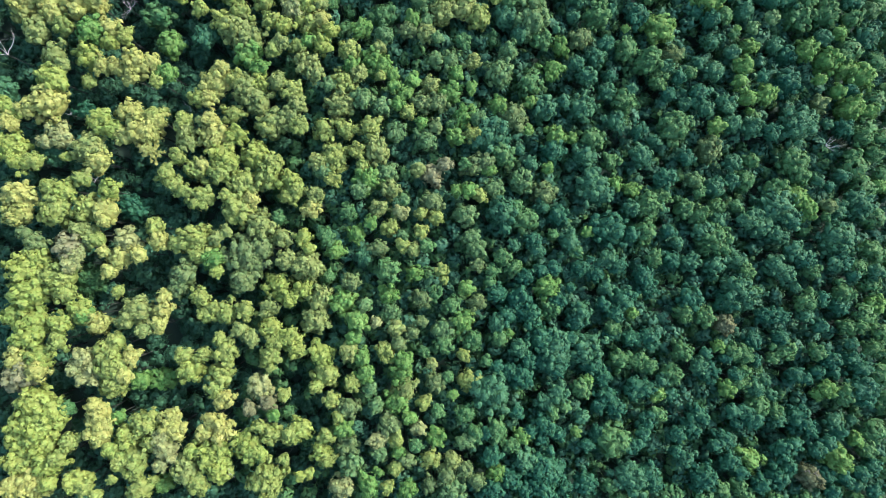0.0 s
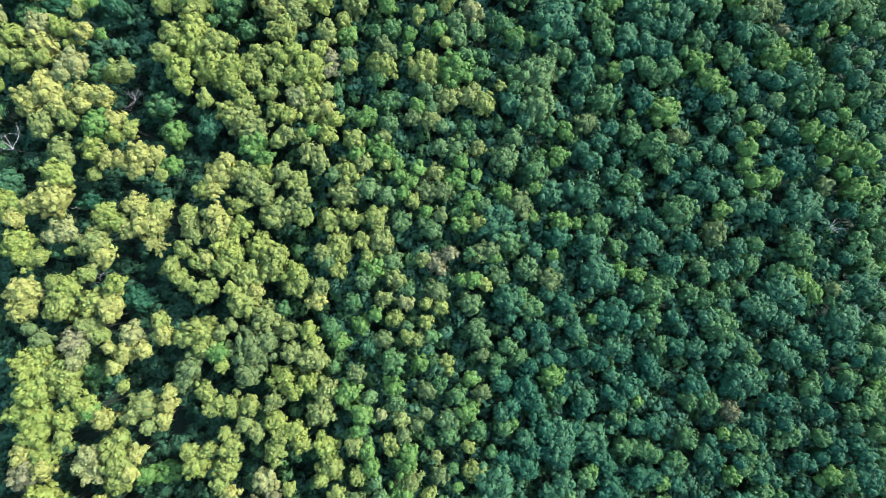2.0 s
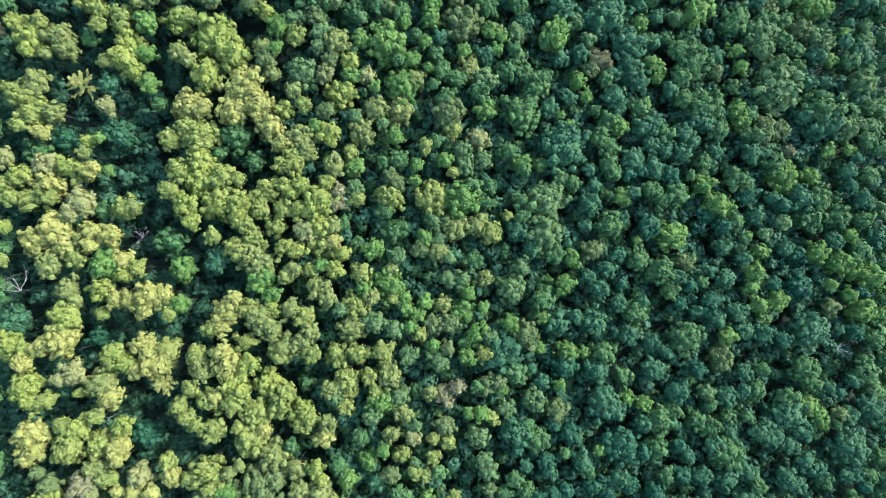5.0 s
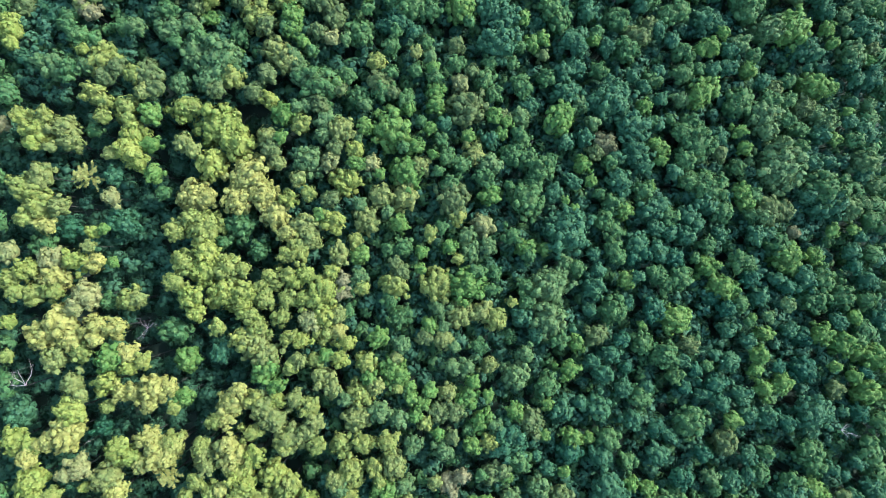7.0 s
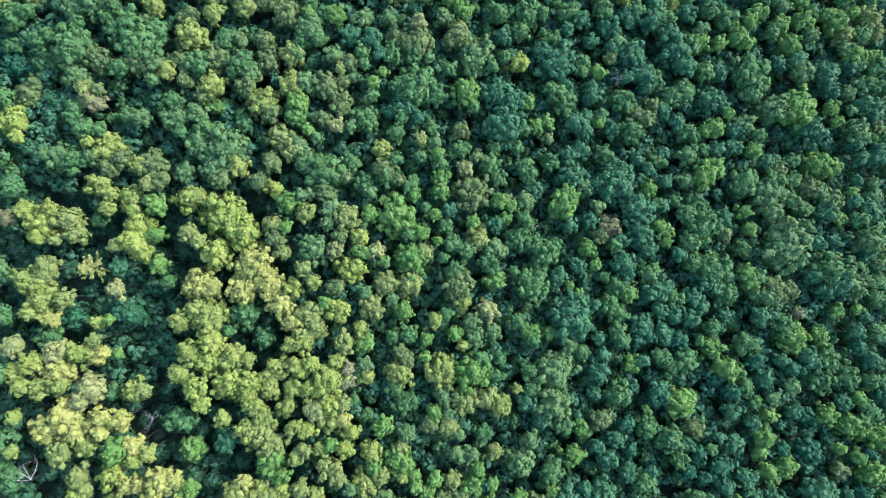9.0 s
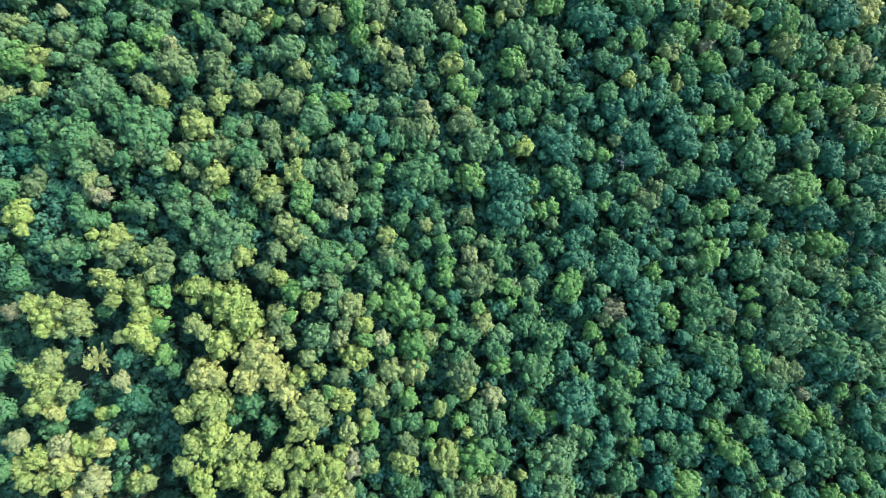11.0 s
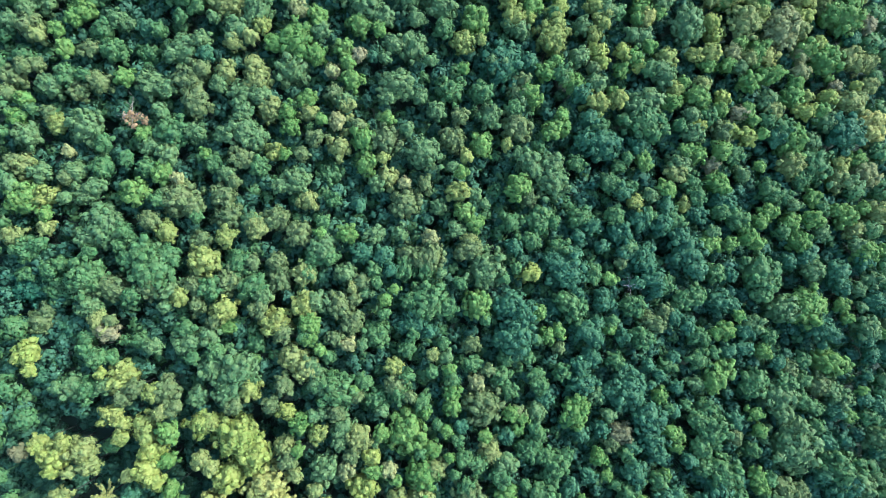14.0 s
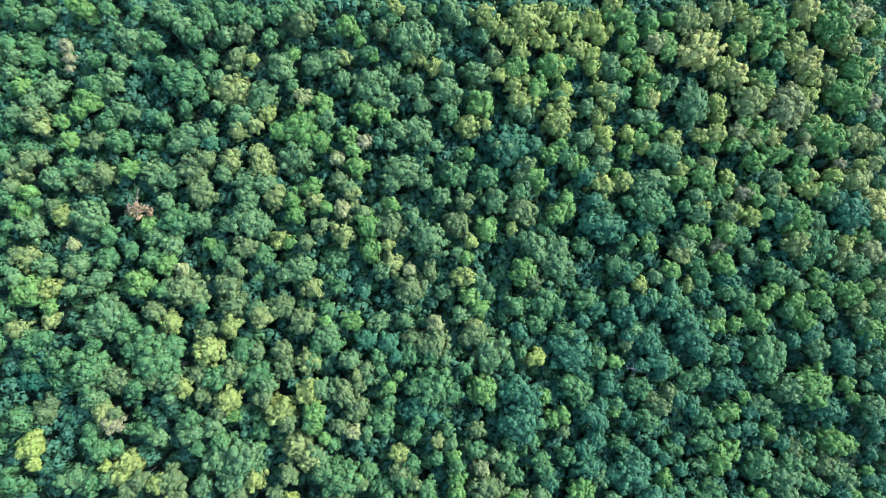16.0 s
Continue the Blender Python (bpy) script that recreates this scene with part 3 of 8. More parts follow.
tree("lime", 68.7, 30.8, 2.3, 0.2)
tree("lime", 46.4, 14.7, 2.2, -0.9)
tree("lime", 93.8, -34.1, 2.2, 0.4)
tree("lime", 68.6, -33.7, 2.2, -0.7)
tree("lime", 13.3, 34.6, 2.2, 0.4)
tree("lime", 72.3, 184.4, 2.1, 0.1)
tree("lime", 112.1, 147.1, 2.1, -1.4)
tree("lime", 98.3, 132.5, 2.1, -0.0)
tree("lime", 70.4, 202.3, 2.1, -0.7)
tree("lime", 61.6, 196.1, 2.1, -0.5)
tree("lime", 98.1, 158.0, 2.1, -1.2)
tree("lime", 105.4, 158.6, 2.1, 0.1)
tree("lime", 100.0, 103.3, 2.1, -1.3)
tree("lime", 18.2, -43.2, 2.1, -0.3)
tree("lime", 75.4, 154.8, 2.1, 0.3)
tree("lime", 64.7, 184.3, 2.1, -0.5)
tree("lime", 67.2, 148.8, 2.1, -0.6)
tree("lime", 73.5, 104.6, 2.1, -0.7)
tree("lime", 45.3, 200.0, 2.0, -0.1)
tree("lime", 47.8, 209.0, 2.0, -0.9)
tree("lime", 44.0, 224.1, 2.0, -0.9)
tree("lime", 54.6, 190.8, 2.0, -0.5)
tree("lime", 49.3, 228.6, 2.0, -0.8)
tree("lime", 35.9, 187.7, 2.0, -1.3)
tree("lime", 44.3, 226.6, 2.0, 0.1)
tree("lime", 41.6, 217.4, 2.0, -0.6)
tree("lime", 74.8, 100.2, 2.0, -0.5)
tree("lime", 103.1, 56.1, 2.0, 0.3)
tree("lime", 110.9, 35.9, 2.0, -0.4)
tree("lime", 102.3, 40.8, 2.0, -0.3)
tree("lime", 112.4, 16.1, 2.0, -1.1)
tree("lime", 70.3, 63.3, 2.0, -0.9)
tree("lime", 50.3, 100.8, 2.0, -0.5)
tree("lime", 36.9, 213.3, 2.0, 0.2)
tree("lime", 75.8, 42.9, 2.0, -1.0)
tree("lime", 34.4, 127.3, 2.0, -0.9)
tree("lime", 34.3, 140.1, 2.0, -0.2)
tree("lime", 22.3, 181.7, 2.0, -0.5)
tree("lime", 22.3, 215.9, 2.0, -0.6)
tree("lime", 21.2, 126.9, 2.0, -0.7)
tree("lime", 26.1, 109.2, 2.0, -0.3)
tree("lime", 16.1, 131.6, 2.0, 0.0)
tree("lime", 21.6, 74.0, 2.0, -1.4)
tree("lime", 42.3, 16.0, 1.9, -1.3)
tree("lime", 98.6, 78.5, 1.9, -0.9)
tree("lime", 100.7, -46.4, 1.9, -0.7)
tree("lime", 10.9, 19.0, 1.9, -1.0)
tree("lime", 50.9, -34.6, 1.9, -0.6)
tree("lime", 100.4, 128.9, 1.8, -0.9)
tree("lime", 111.3, 124.7, 1.8, -1.3)
tree("lime", -90.0, 221.9, 1.8, -2.4)
tree("lime", 76.2, 169.6, 1.8, -1.5)
tree("lime", 74.4, 181.5, 1.8, -1.1)
tree("lime", 71.5, 153.0, 1.8, -1.4)
tree("lime", 76.3, 177.8, 1.8, -0.2)
tree("lime", -93.0, 224.2, 1.8, -0.5)
tree("lime", 74.9, 149.0, 1.8, -0.4)
tree("lime", 69.0, 130.2, 1.8, -0.1)
tree("lime", 62.9, 125.7, 1.8, -0.4)
tree("lime", 39.3, 223.0, 1.7, -0.6)
tree("lime", 97.0, 43.5, 1.7, 0.1)
tree("lime", 52.0, 96.5, 1.7, -1.2)
tree("lime", 48.8, 90.0, 1.7, -1.2)
tree("lime", 33.0, 90.8, 1.7, 0.0)
tree("lime", 10.4, 102.8, 1.7, -1.6)
tree("lime", 11.7, 105.5, 1.7, -0.4)
tree("lime", 91.8, -35.7, 1.7, -1.5)
tree("lime", 21.4, 35.8, 1.6, -1.1)
tree("lime", 25.4, 19.6, 1.6, -1.3)
tree("lime", -29.5, 219.3, 1.6, -1.4)
tree("lime", -30.9, 222.1, 1.6, -1.6)
tree("lime", 34.8, 4.2, 1.6, -0.7)
tree("lime", 66.6, -23.6, 1.6, -0.2)
tree("lime", 33.8, -30.9, 1.6, -0.5)
tree("lime", 96.6, 223.6, 1.5, -1.7)
tree("lime", 83.7, 228.7, 1.5, -0.8)
tree("lime", 31.8, 27.2, 1.5, -2.4)
tree("lime", 103.2, 110.0, 1.5, -0.0)
tree("lime", 104.4, 79.0, 1.5, -1.3)
tree("lime", 25.4, 223.3, 1.4, -1.6)
tree("lime", 28.6, 83.8, 1.4, -0.3)
tree("lime", 20.5, 28.7, 1.4, -0.5)
tree("lime", 45.1, -15.3, 1.3, -0.0)
tree("lime", 15.3, -19.7, 1.3, -1.3)
tree("lime", 30.8, -42.3, 1.3, -0.7)
tree("lime", 75.3, 56.2, 1.2, -1.5)
tree("lime", 45.5, 54.9, 1.1, -0.5)
tree("lime", 26.4, 85.9, 1.1, -0.2)
tree("lime", -11.8, 227.7, 1.1, -1.6)

# mid-green crowns: middle x, y and radius in metres, top over the general canopy
tree("green", 44.4, 180.1, 6.9, 2.2)
tree("green", -75.9, 143.2, 6.5, 2.4)
tree("green", 91.5, 170.1, 6.3, 0.9)
tree("green", 76.0, 140.7, 6.2, 1.1)
tree("green", 97.0, 89.2, 5.9, 2.0)
tree("green", 64.3, 89.3, 5.2, 1.2)
tree("green", 61.2, 100.8, 5.2, 1.9)
tree("green", -89.9, 141.4, 5.1, 1.6)
tree("green", 16.7, 86.0, 5.0, 1.9)
tree("green", 67.0, 2.2, 5.0, 1.7)
tree("green", 57.9, 30.2, 4.6, 0.4)
tree("green", 39.8, -44.8, 4.2, 1.8)
tree("green", 93.2, 60.9, 4.1, -0.1)
tree("green", 25.6, 132.1, 4.0, 0.0)
tree("green", 16.3, 154.7, 4.0, -0.2)
tree("green", 82.7, 179.3, 3.9, 0.6)
tree("green", 74.3, 112.7, 3.8, 0.2)
tree("green", 89.0, 22.1, 3.7, 1.2)
tree("green", 51.5, 47.0, 3.6, 1.1)
tree("green", 38.6, 58.6, 3.6, 0.5)
tree("green", -78.2, 147.5, 3.6, 0.9)
tree("green", 20.0, 93.6, 3.6, 1.2)
tree("green", 100.1, 61.4, 3.5, 1.1)
tree("green", 94.8, 65.6, 3.5, 1.0)
tree("green", 60.2, 105.2, 3.5, 0.3)
tree("green", 39.1, 85.1, 3.4, -0.5)
tree("green", 13.2, 97.1, 3.4, -0.3)
tree("green", 42.9, 125.1, 3.4, 0.9)
tree("green", 50.2, 10.4, 3.3, 0.7)
tree("green", 79.8, 162.1, 3.3, -0.3)
tree("green", 81.7, 112.7, 3.2, 0.8)
tree("green", 19.7, 6.9, 3.2, -0.2)
tree("green", 83.3, 75.3, 3.2, -0.0)
tree("green", 41.0, 132.5, 3.2, -0.1)
tree("green", 53.2, 82.1, 3.2, -0.5)
tree("green", 27.3, 155.3, 3.2, -0.7)
tree("green", 69.5, 155.6, 3.2, 0.0)
tree("green", 90.4, -13.0, 3.1, 0.6)
tree("green", 21.3, 147.7, 3.1, -0.4)
tree("green", 56.2, 66.6, 3.1, 0.3)
tree("green", 22.1, 192.2, 3.1, 0.9)
tree("green", 84.1, 15.0, 3.1, 0.5)
tree("green", 46.3, 50.2, 3.1, -0.5)
tree("green", 9.1, 154.2, 3.1, -0.2)
tree("green", 36.4, 81.0, 3.1, 0.9)
tree("green", 100.4, -11.1, 3.1, 0.3)
tree("green", 45.1, 37.0, 3.1, 0.2)
tree("green", -102.9, 147.8, 3.1, -0.2)
tree("green", 21.3, 40.5, 3.0, 0.6)
tree("green", 36.6, 27.3, 3.0, 0.2)
tree("green", 83.9, -24.6, 3.0, 0.3)
tree("green", 98.0, -35.4, 3.0, 0.9)
tree("green", 49.1, 4.2, 3.0, 1.0)
tree("green", 76.0, -37.8, 3.0, -0.1)
tree("green", 14.3, 22.8, 3.0, 0.0)
tree("green", 25.5, -13.9, 2.9, -0.2)
tree("green", 107.4, 60.4, 2.9, 0.4)
tree("green", -56.9, 144.2, 2.9, -0.4)
tree("green", 54.0, 134.4, 2.9, -0.4)
tree("green", 58.0, 119.0, 2.9, 0.3)
tree("green", 67.9, 83.5, 2.9, 0.3)
tree("green", 58.2, 96.5, 2.9, 0.8)
tree("green", -72.0, 146.4, 2.9, 0.7)
tree("green", 58.0, 161.6, 2.9, 0.6)
tree("green", 52.5, 154.7, 2.9, 0.1)
tree("green", 57.4, 135.7, 2.9, 0.6)
tree("green", 71.8, 70.6, 2.9, 0.8)
tree("green", -102.0, 220.7, 2.8, -0.3)
tree("green", 39.0, 78.7, 2.8, -0.7)
tree("green", 23.2, 134.6, 2.8, 0.7)
tree("green", 75.7, 17.1, 2.8, -0.4)
tree("green", -104.0, 215.7, 2.8, -2.4)
tree("green", 12.3, -41.5, 2.8, 1.0)
tree("green", 15.9, 113.9, 2.8, 0.6)
tree("green", 60.1, 9.9, 2.8, -0.9)
tree("green", 68.5, 172.6, 2.7, -0.1)
tree("green", 54.3, -30.0, 2.7, 0.4)
tree("green", 42.3, -26.6, 2.7, -0.6)
tree("green", 76.1, 135.6, 2.7, 0.2)
tree("green", 87.7, 165.9, 2.7, -0.3)
tree("green", 110.0, 81.6, 2.7, -0.6)
tree("green", 80.5, 130.7, 2.7, -0.8)
tree("green", 61.6, 182.8, 2.6, -0.2)
tree("green", -64.7, 221.9, 2.6, -0.1)
tree("green", -76.4, 216.8, 2.6, -0.1)
tree("green", 72.0, 111.2, 2.6, -0.4)
tree("green", 57.9, 125.0, 2.6, -0.9)
tree("green", 50.1, 117.5, 2.6, -1.0)
tree("green", 49.3, 138.5, 2.6, -0.1)
tree("green", 59.4, 91.4, 2.6, -0.7)
tree("green", 108.3, 29.0, 2.6, 0.6)
tree("green", 57.7, 103.7, 2.6, 0.3)
tree("green", 34.8, 164.5, 2.6, -0.3)
tree("green", 31.8, 178.9, 2.6, -0.0)
tree("green", 47.1, 88.6, 2.6, -0.3)
tree("green", 53.0, 64.8, 2.6, -0.8)
tree("green", 90.6, 18.7, 2.6, -0.3)
tree("green", 29.8, 141.2, 2.6, 0.7)
tree("green", 57.1, 165.2, 2.6, -0.8)
tree("green", 43.9, 228.4, 2.6, -0.6)
tree("green", 36.0, 156.2, 2.6, -0.3)
tree("green", 63.3, 141.3, 2.6, -0.4)
tree("green", 53.4, 12.6, 2.5, -0.4)
tree("green", 63.1, 8.4, 2.5, 0.2)
tree("green", 14.1, 149.5, 2.5, -0.6)
tree("green", 54.1, 42.4, 2.5, -0.4)
tree("green", 38.5, 74.0, 2.5, 0.4)
tree("green", 23.1, 104.9, 2.5, 0.3)
tree("green", 18.8, 90.1, 2.5, -0.7)
tree("green", 107.3, -25.1, 2.5, -0.6)
tree("green", 17.3, 96.4, 2.5, 0.2)
tree("green", 13.0, 77.0, 2.5, -0.1)
tree("green", 41.5, 21.5, 2.5, -0.4)
tree("green", 63.8, -16.3, 2.5, -0.6)
tree("green", -22.0, 224.8, 2.5, -0.3)
tree("green", 58.8, -15.6, 2.5, -0.6)
tree("green", 16.4, 64.6, 2.5, -0.1)
tree("green", 24.4, 51.7, 2.5, -0.6)
tree("green", 64.8, 157.5, 2.4, -0.2)
tree("green", 110.5, 138.8, 2.4, 0.5)
tree("green", 71.4, -32.4, 2.4, -0.4)
tree("green", 13.3, -20.9, 2.4, -0.7)
tree("green", 72.8, -25.7, 2.4, 0.3)
tree("green", 57.5, -24.8, 2.4, -0.0)
tree("green", 46.4, -26.7, 2.4, -0.4)
tree("green", 48.9, -27.9, 2.4, 0.1)
tree("green", 90.4, 105.5, 2.4, -1.2)
tree("green", -59.9, 223.7, 2.4, -0.7)
tree("green", -61.1, 224.2, 2.4, -0.6)
tree("green", -57.1, 224.2, 2.4, 0.1)
tree("green", 86.8, 112.8, 2.4, -0.2)
tree("green", 86.5, 107.6, 2.4, 0.1)
tree("green", 32.3, -32.6, 2.4, 0.5)
tree("green", -39.5, 145.1, 2.4, -0.9)
tree("green", 77.8, 163.7, 2.4, -0.1)
tree("green", 77.8, 181.5, 2.4, 0.3)
tree("green", -80.8, 145.5, 2.3, -0.1)
tree("green", 76.2, 82.6, 2.3, -1.2)
tree("green", 59.8, 124.2, 2.3, -0.2)
tree("green", 111.2, 24.5, 2.3, -0.5)
tree("green", 45.2, 194.2, 2.3, 0.1)
tree("green", 39.6, 133.9, 2.3, -0.6)
tree("green", 72.1, 59.9, 2.3, -0.5)
tree("green", 26.0, 169.6, 2.3, -0.5)
tree("green", 35.7, 119.3, 2.3, -0.3)
tree("green", 50.5, 67.3, 2.3, -0.7)
tree("green", 107.8, 0.1, 2.3, 0.4)
tree("green", 92.6, -5.5, 2.3, -1.2)
tree("green", -105.7, 222.2, 2.3, -0.1)
tree("green", 21.7, 116.8, 2.3, 0.2)
tree("green", 50.5, 157.2, 2.3, -1.0)
tree("green", -98.8, 142.9, 2.3, -2.4)
tree("green", 40.2, 163.8, 2.3, -0.7)
tree("green", 75.0, 69.2, 2.3, -0.7)
tree("green", 63.9, 74.9, 2.3, -0.1)
tree("green", 16.3, 60.7, 2.2, 0.2)
tree("green", 91.7, -25.3, 2.2, 0.3)
tree("green", -35.4, 145.6, 2.2, -0.0)
tree("green", 101.2, -19.5, 2.2, -1.1)
tree("green", 22.4, 95.7, 2.2, -0.4)
tree("green", 9.9, 182.9, 2.2, 0.4)
tree("green", 12.3, 52.3, 2.2, -3.6)
tree("green", 29.2, 69.2, 2.2, -0.3)
tree("green", 74.6, -5.4, 2.2, 0.5)
tree("green", 103.7, -49.2, 2.2, -1.0)
tree("green", 80.6, -39.4, 2.2, -1.1)
tree("green", 51.2, -2.6, 2.2, 0.1)
tree("green", 70.0, -25.0, 2.2, 0.3)
tree("green", -57.5, 145.5, 2.2, -2.4)
tree("green", 16.0, 101.4, 2.2, -0.8)
tree("green", 68.2, 10.7, 2.2, -1.2)
tree("green", 79.3, 218.6, 2.1, 0.2)
tree("green", 16.8, -4.5, 2.1, -0.5)
tree("green", 69.6, -56.1, 2.1, -0.1)
tree("green", -44.9, 225.3, 2.1, 0.4)
tree("green", -66.9, 218.3, 2.1, 0.5)
tree("green", 40.2, -18.6, 2.1, 0.2)
tree("green", 14.1, -1.9, 2.1, -0.4)
tree("green", 65.3, -56.4, 2.1, 0.3)
tree("green", 15.5, -44.8, 2.1, 0.1)
tree("green", -91.5, 218.4, 2.1, -7.2)
tree("green", -50.5, 219.0, 2.1, -1.0)
tree("green", 11.4, -5.2, 2.1, -0.9)
tree("green", -66.2, 224.7, 2.1, -1.0)
tree("green", 82.2, 152.4, 2.1, -0.5)
tree("green", 90.5, 101.0, 2.1, -0.4)
tree("green", 77.4, 124.5, 2.1, 0.0)
tree("green", 104.6, 50.0, 2.1, -0.7)
tree("green", -53.5, 222.6, 2.1, -0.6)
tree("green", -48.8, 223.8, 2.1, 0.4)
tree("green", 93.5, 158.9, 2.1, -0.4)
tree("green", 82.7, 161.4, 2.1, -0.3)
tree("green", -72.3, 222.3, 2.1, -0.8)
tree("green", -104.8, 141.7, 2.1, -3.6)
tree("green", 86.9, 118.0, 2.1, -0.3)
tree("green", 72.7, 95.0, 2.1, -1.3)
tree("green", 53.7, 179.8, 2.0, -0.2)
tree("green", 76.6, 87.8, 2.0, -0.3)
tree("green", 37.3, 168.9, 2.0, -1.2)
tree("green", 105.7, 24.0, 2.0, -0.7)
tree("green", 16.1, 173.9, 2.0, -2.4)
tree("green", 38.4, 95.8, 2.0, -0.5)
tree("green", 77.9, 22.2, 2.0, -1.1)
tree("green", 19.8, 154.5, 2.0, -0.2)
tree("green", 40.1, 71.8, 2.0, -0.2)
tree("green", 15.4, 116.2, 2.0, -0.8)
tree("green", 14.7, 102.8, 2.0, -1.2)
tree("green", -99.5, 148.9, 2.0, 0.1)
tree("green", 44.7, 156.4, 2.0, 0.2)
tree("green", 37.0, 208.4, 2.0, -0.2)
tree("green", 35.2, 128.8, 2.0, -1.0)
tree("green", 17.2, 72.1, 1.9, -0.7)
tree("green", 73.1, -29.9, 1.9, -0.9)
tree("green", 17.7, 10.3, 1.9, -1.1)
tree("green", 31.8, -0.5, 1.9, -0.4)
tree("green", 50.5, -39.0, 1.9, -0.2)
tree("green", 38.6, -54.7, 1.8, -1.0)
tree("green", -85.9, 223.9, 1.8, -0.2)
tree("green", 28.3, -36.6, 1.8, -0.5)
tree("green", -89.0, 147.0, 1.8, -0.1)
tree("green", -106.7, 214.8, 1.8, -0.9)
tree("green", -96.3, 144.2, 1.8, -2.4)
tree("green", 62.3, 120.7, 1.8, -1.1)
tree("green", 49.6, 106.5, 1.7, -0.5)
tree("green", 35.6, 87.9, 1.7, -1.6)
tree("green", 20.1, 207.2, 1.7, -0.5)
tree("green", 48.9, 68.1, 1.7, -0.7)
tree("green", 62.4, 44.4, 1.7, -0.3)
tree("green", 15.4, 124.7, 1.7, -1.0)
tree("green", 13.3, 120.4, 1.7, -1.3)
tree("green", 10.4, 142.8, 1.7, -0.3)
tree("green", 63.6, 14.1, 1.7, -0.6)
tree("green", 104.0, -19.4, 1.7, 0.0)
tree("green", 80.8, -26.7, 1.7, -1.4)
tree("green", 38.1, 181.2, 1.7, -1.4)
tree("green", 39.3, 171.0, 1.7, -0.5)
tree("green", 73.1, 10.7, 1.7, -0.8)
tree("green", 25.5, -38.3, 1.6, -0.3)
tree("green", 26.5, 3.5, 1.6, -1.2)
tree("green", 10.8, -7.8, 1.6, -1.5)
tree("green", -79.6, 223.2, 1.6, -1.0)
tree("green", -82.8, 148.2, 1.6, -0.9)
tree("green", 9.9, -25.9, 1.6, -0.6)
tree("green", 54.6, 107.4, 1.5, -1.6)
tree("green", 77.3, -10.3, 1.4, -1.3)
tree("green", 74.6, 55.1, 1.4, -1.6)
tree("green", 12.3, 89.5, 1.4, -0.5)
tree("green", 60.3, 71.4, 1.4, -1.0)
tree("green", 96.8, 8.0, 1.3, -0.8)

# blue-green crowns: middle x, y and radius in metres, top over the general canopy
tree("blue", 27.0, 78.1, 6.7, 2.7)
tree("blue", 11.6, 27.5, 6.2, 1.3)
tree("blue", 7.2, 194.5, 6.2, 1.0)
tree("blue", 84.1, 10.7, 5.9, 1.3)
tree("blue", 100.3, 179.1, 5.7, 2.2)
tree("blue", 39.5, 111.8, 5.7, 2.0)
tree("blue", 23.3, 142.5, 5.7, 1.6)
tree("blue", 10.8, -32.8, 5.4, 1.8)
tree("blue", 32.3, 174.6, 5.4, 2.2)
tree("blue", 99.5, 2.2, 5.3, 2.3)
tree("blue", 10.2, 125.3, 5.3, 2.3)
tree("blue", 55.7, 147.0, 5.3, 0.5)
tree("blue", 90.6, 31.8, 5.1, 2.0)
tree("blue", 44.1, 105.0, 5.1, 1.7)
tree("blue", 26.5, -23.9, 5.0, 1.3)
tree("blue", 43.3, -52.8, 4.4, 1.7)
tree("blue", 36.2, 15.4, 4.4, 1.2)
tree("blue", 33.8, -23.6, 4.2, 1.7)
tree("blue", 98.7, 85.5, 3.8, 1.4)
tree("blue", 42.7, 145.7, 3.8, -0.0)
tree("blue", 14.1, 8.8, 3.7, 1.3)
tree("blue", 37.5, 152.0, 3.7, 0.1)
tree("blue", 45.9, 97.9, 3.7, 0.1)
tree("blue", 26.9, 113.5, 3.7, -0.2)
tree("blue", 72.1, -9.5, 3.6, 1.3)
tree("blue", 11.7, 131.3, 3.6, 1.4)
tree("blue", 108.6, 133.4, 3.6, 1.1)
tree("blue", 34.1, 34.8, 3.6, 1.0)
tree("blue", 65.6, 160.0, 3.5, -0.5)
tree("blue", 111.4, 55.4, 3.5, 0.2)
tree("blue", 64.9, 134.1, 3.5, -0.5)
tree("blue", 107.3, 10.9, 3.5, -0.4)
tree("blue", 33.6, 64.2, 3.4, -0.2)
tree("blue", 111.7, 120.1, 3.3, -0.5)
tree("blue", 34.8, 22.8, 3.3, -0.2)
tree("blue", 97.4, 141.4, 3.3, 1.0)
tree("blue", 91.4, 127.0, 3.3, 1.0)
tree("blue", 95.8, 84.7, 3.3, -0.5)
tree("blue", 90.1, 66.0, 3.2, 0.8)
tree("blue", 42.8, 155.2, 3.2, -0.2)
tree("blue", 48.4, 154.3, 3.2, 0.9)
tree("blue", 63.5, 85.7, 3.2, 0.2)
tree("blue", 46.1, 139.7, 3.2, 0.6)
tree("blue", 29.7, 181.0, 3.2, 0.0)
tree("blue", 18.8, -48.7, 3.1, 0.3)
tree("blue", 48.5, 83.6, 3.1, -0.1)
tree("blue", 28.0, 175.3, 3.1, 0.6)
tree("blue", 72.1, 36.9, 3.1, -0.3)
tree("blue", 32.7, 134.2, 3.1, 0.7)
tree("blue", 45.4, 75.2, 3.1, -0.1)
tree("blue", 40.4, 91.5, 3.1, 0.4)
tree("blue", 28.3, 126.9, 3.1, 0.6)
tree("blue", 79.6, 5.8, 3.1, -0.4)
tree("blue", 67.8, 15.6, 3.1, -0.2)
tree("blue", 15.3, 57.4, 3.0, -0.3)
tree("blue", 24.7, 34.3, 3.0, 0.4)
tree("blue", 96.7, 104.8, 3.0, -0.9)
tree("blue", -27.5, 146.7, 3.0, 0.2)
tree("blue", 30.4, 1.5, 3.0, 0.7)
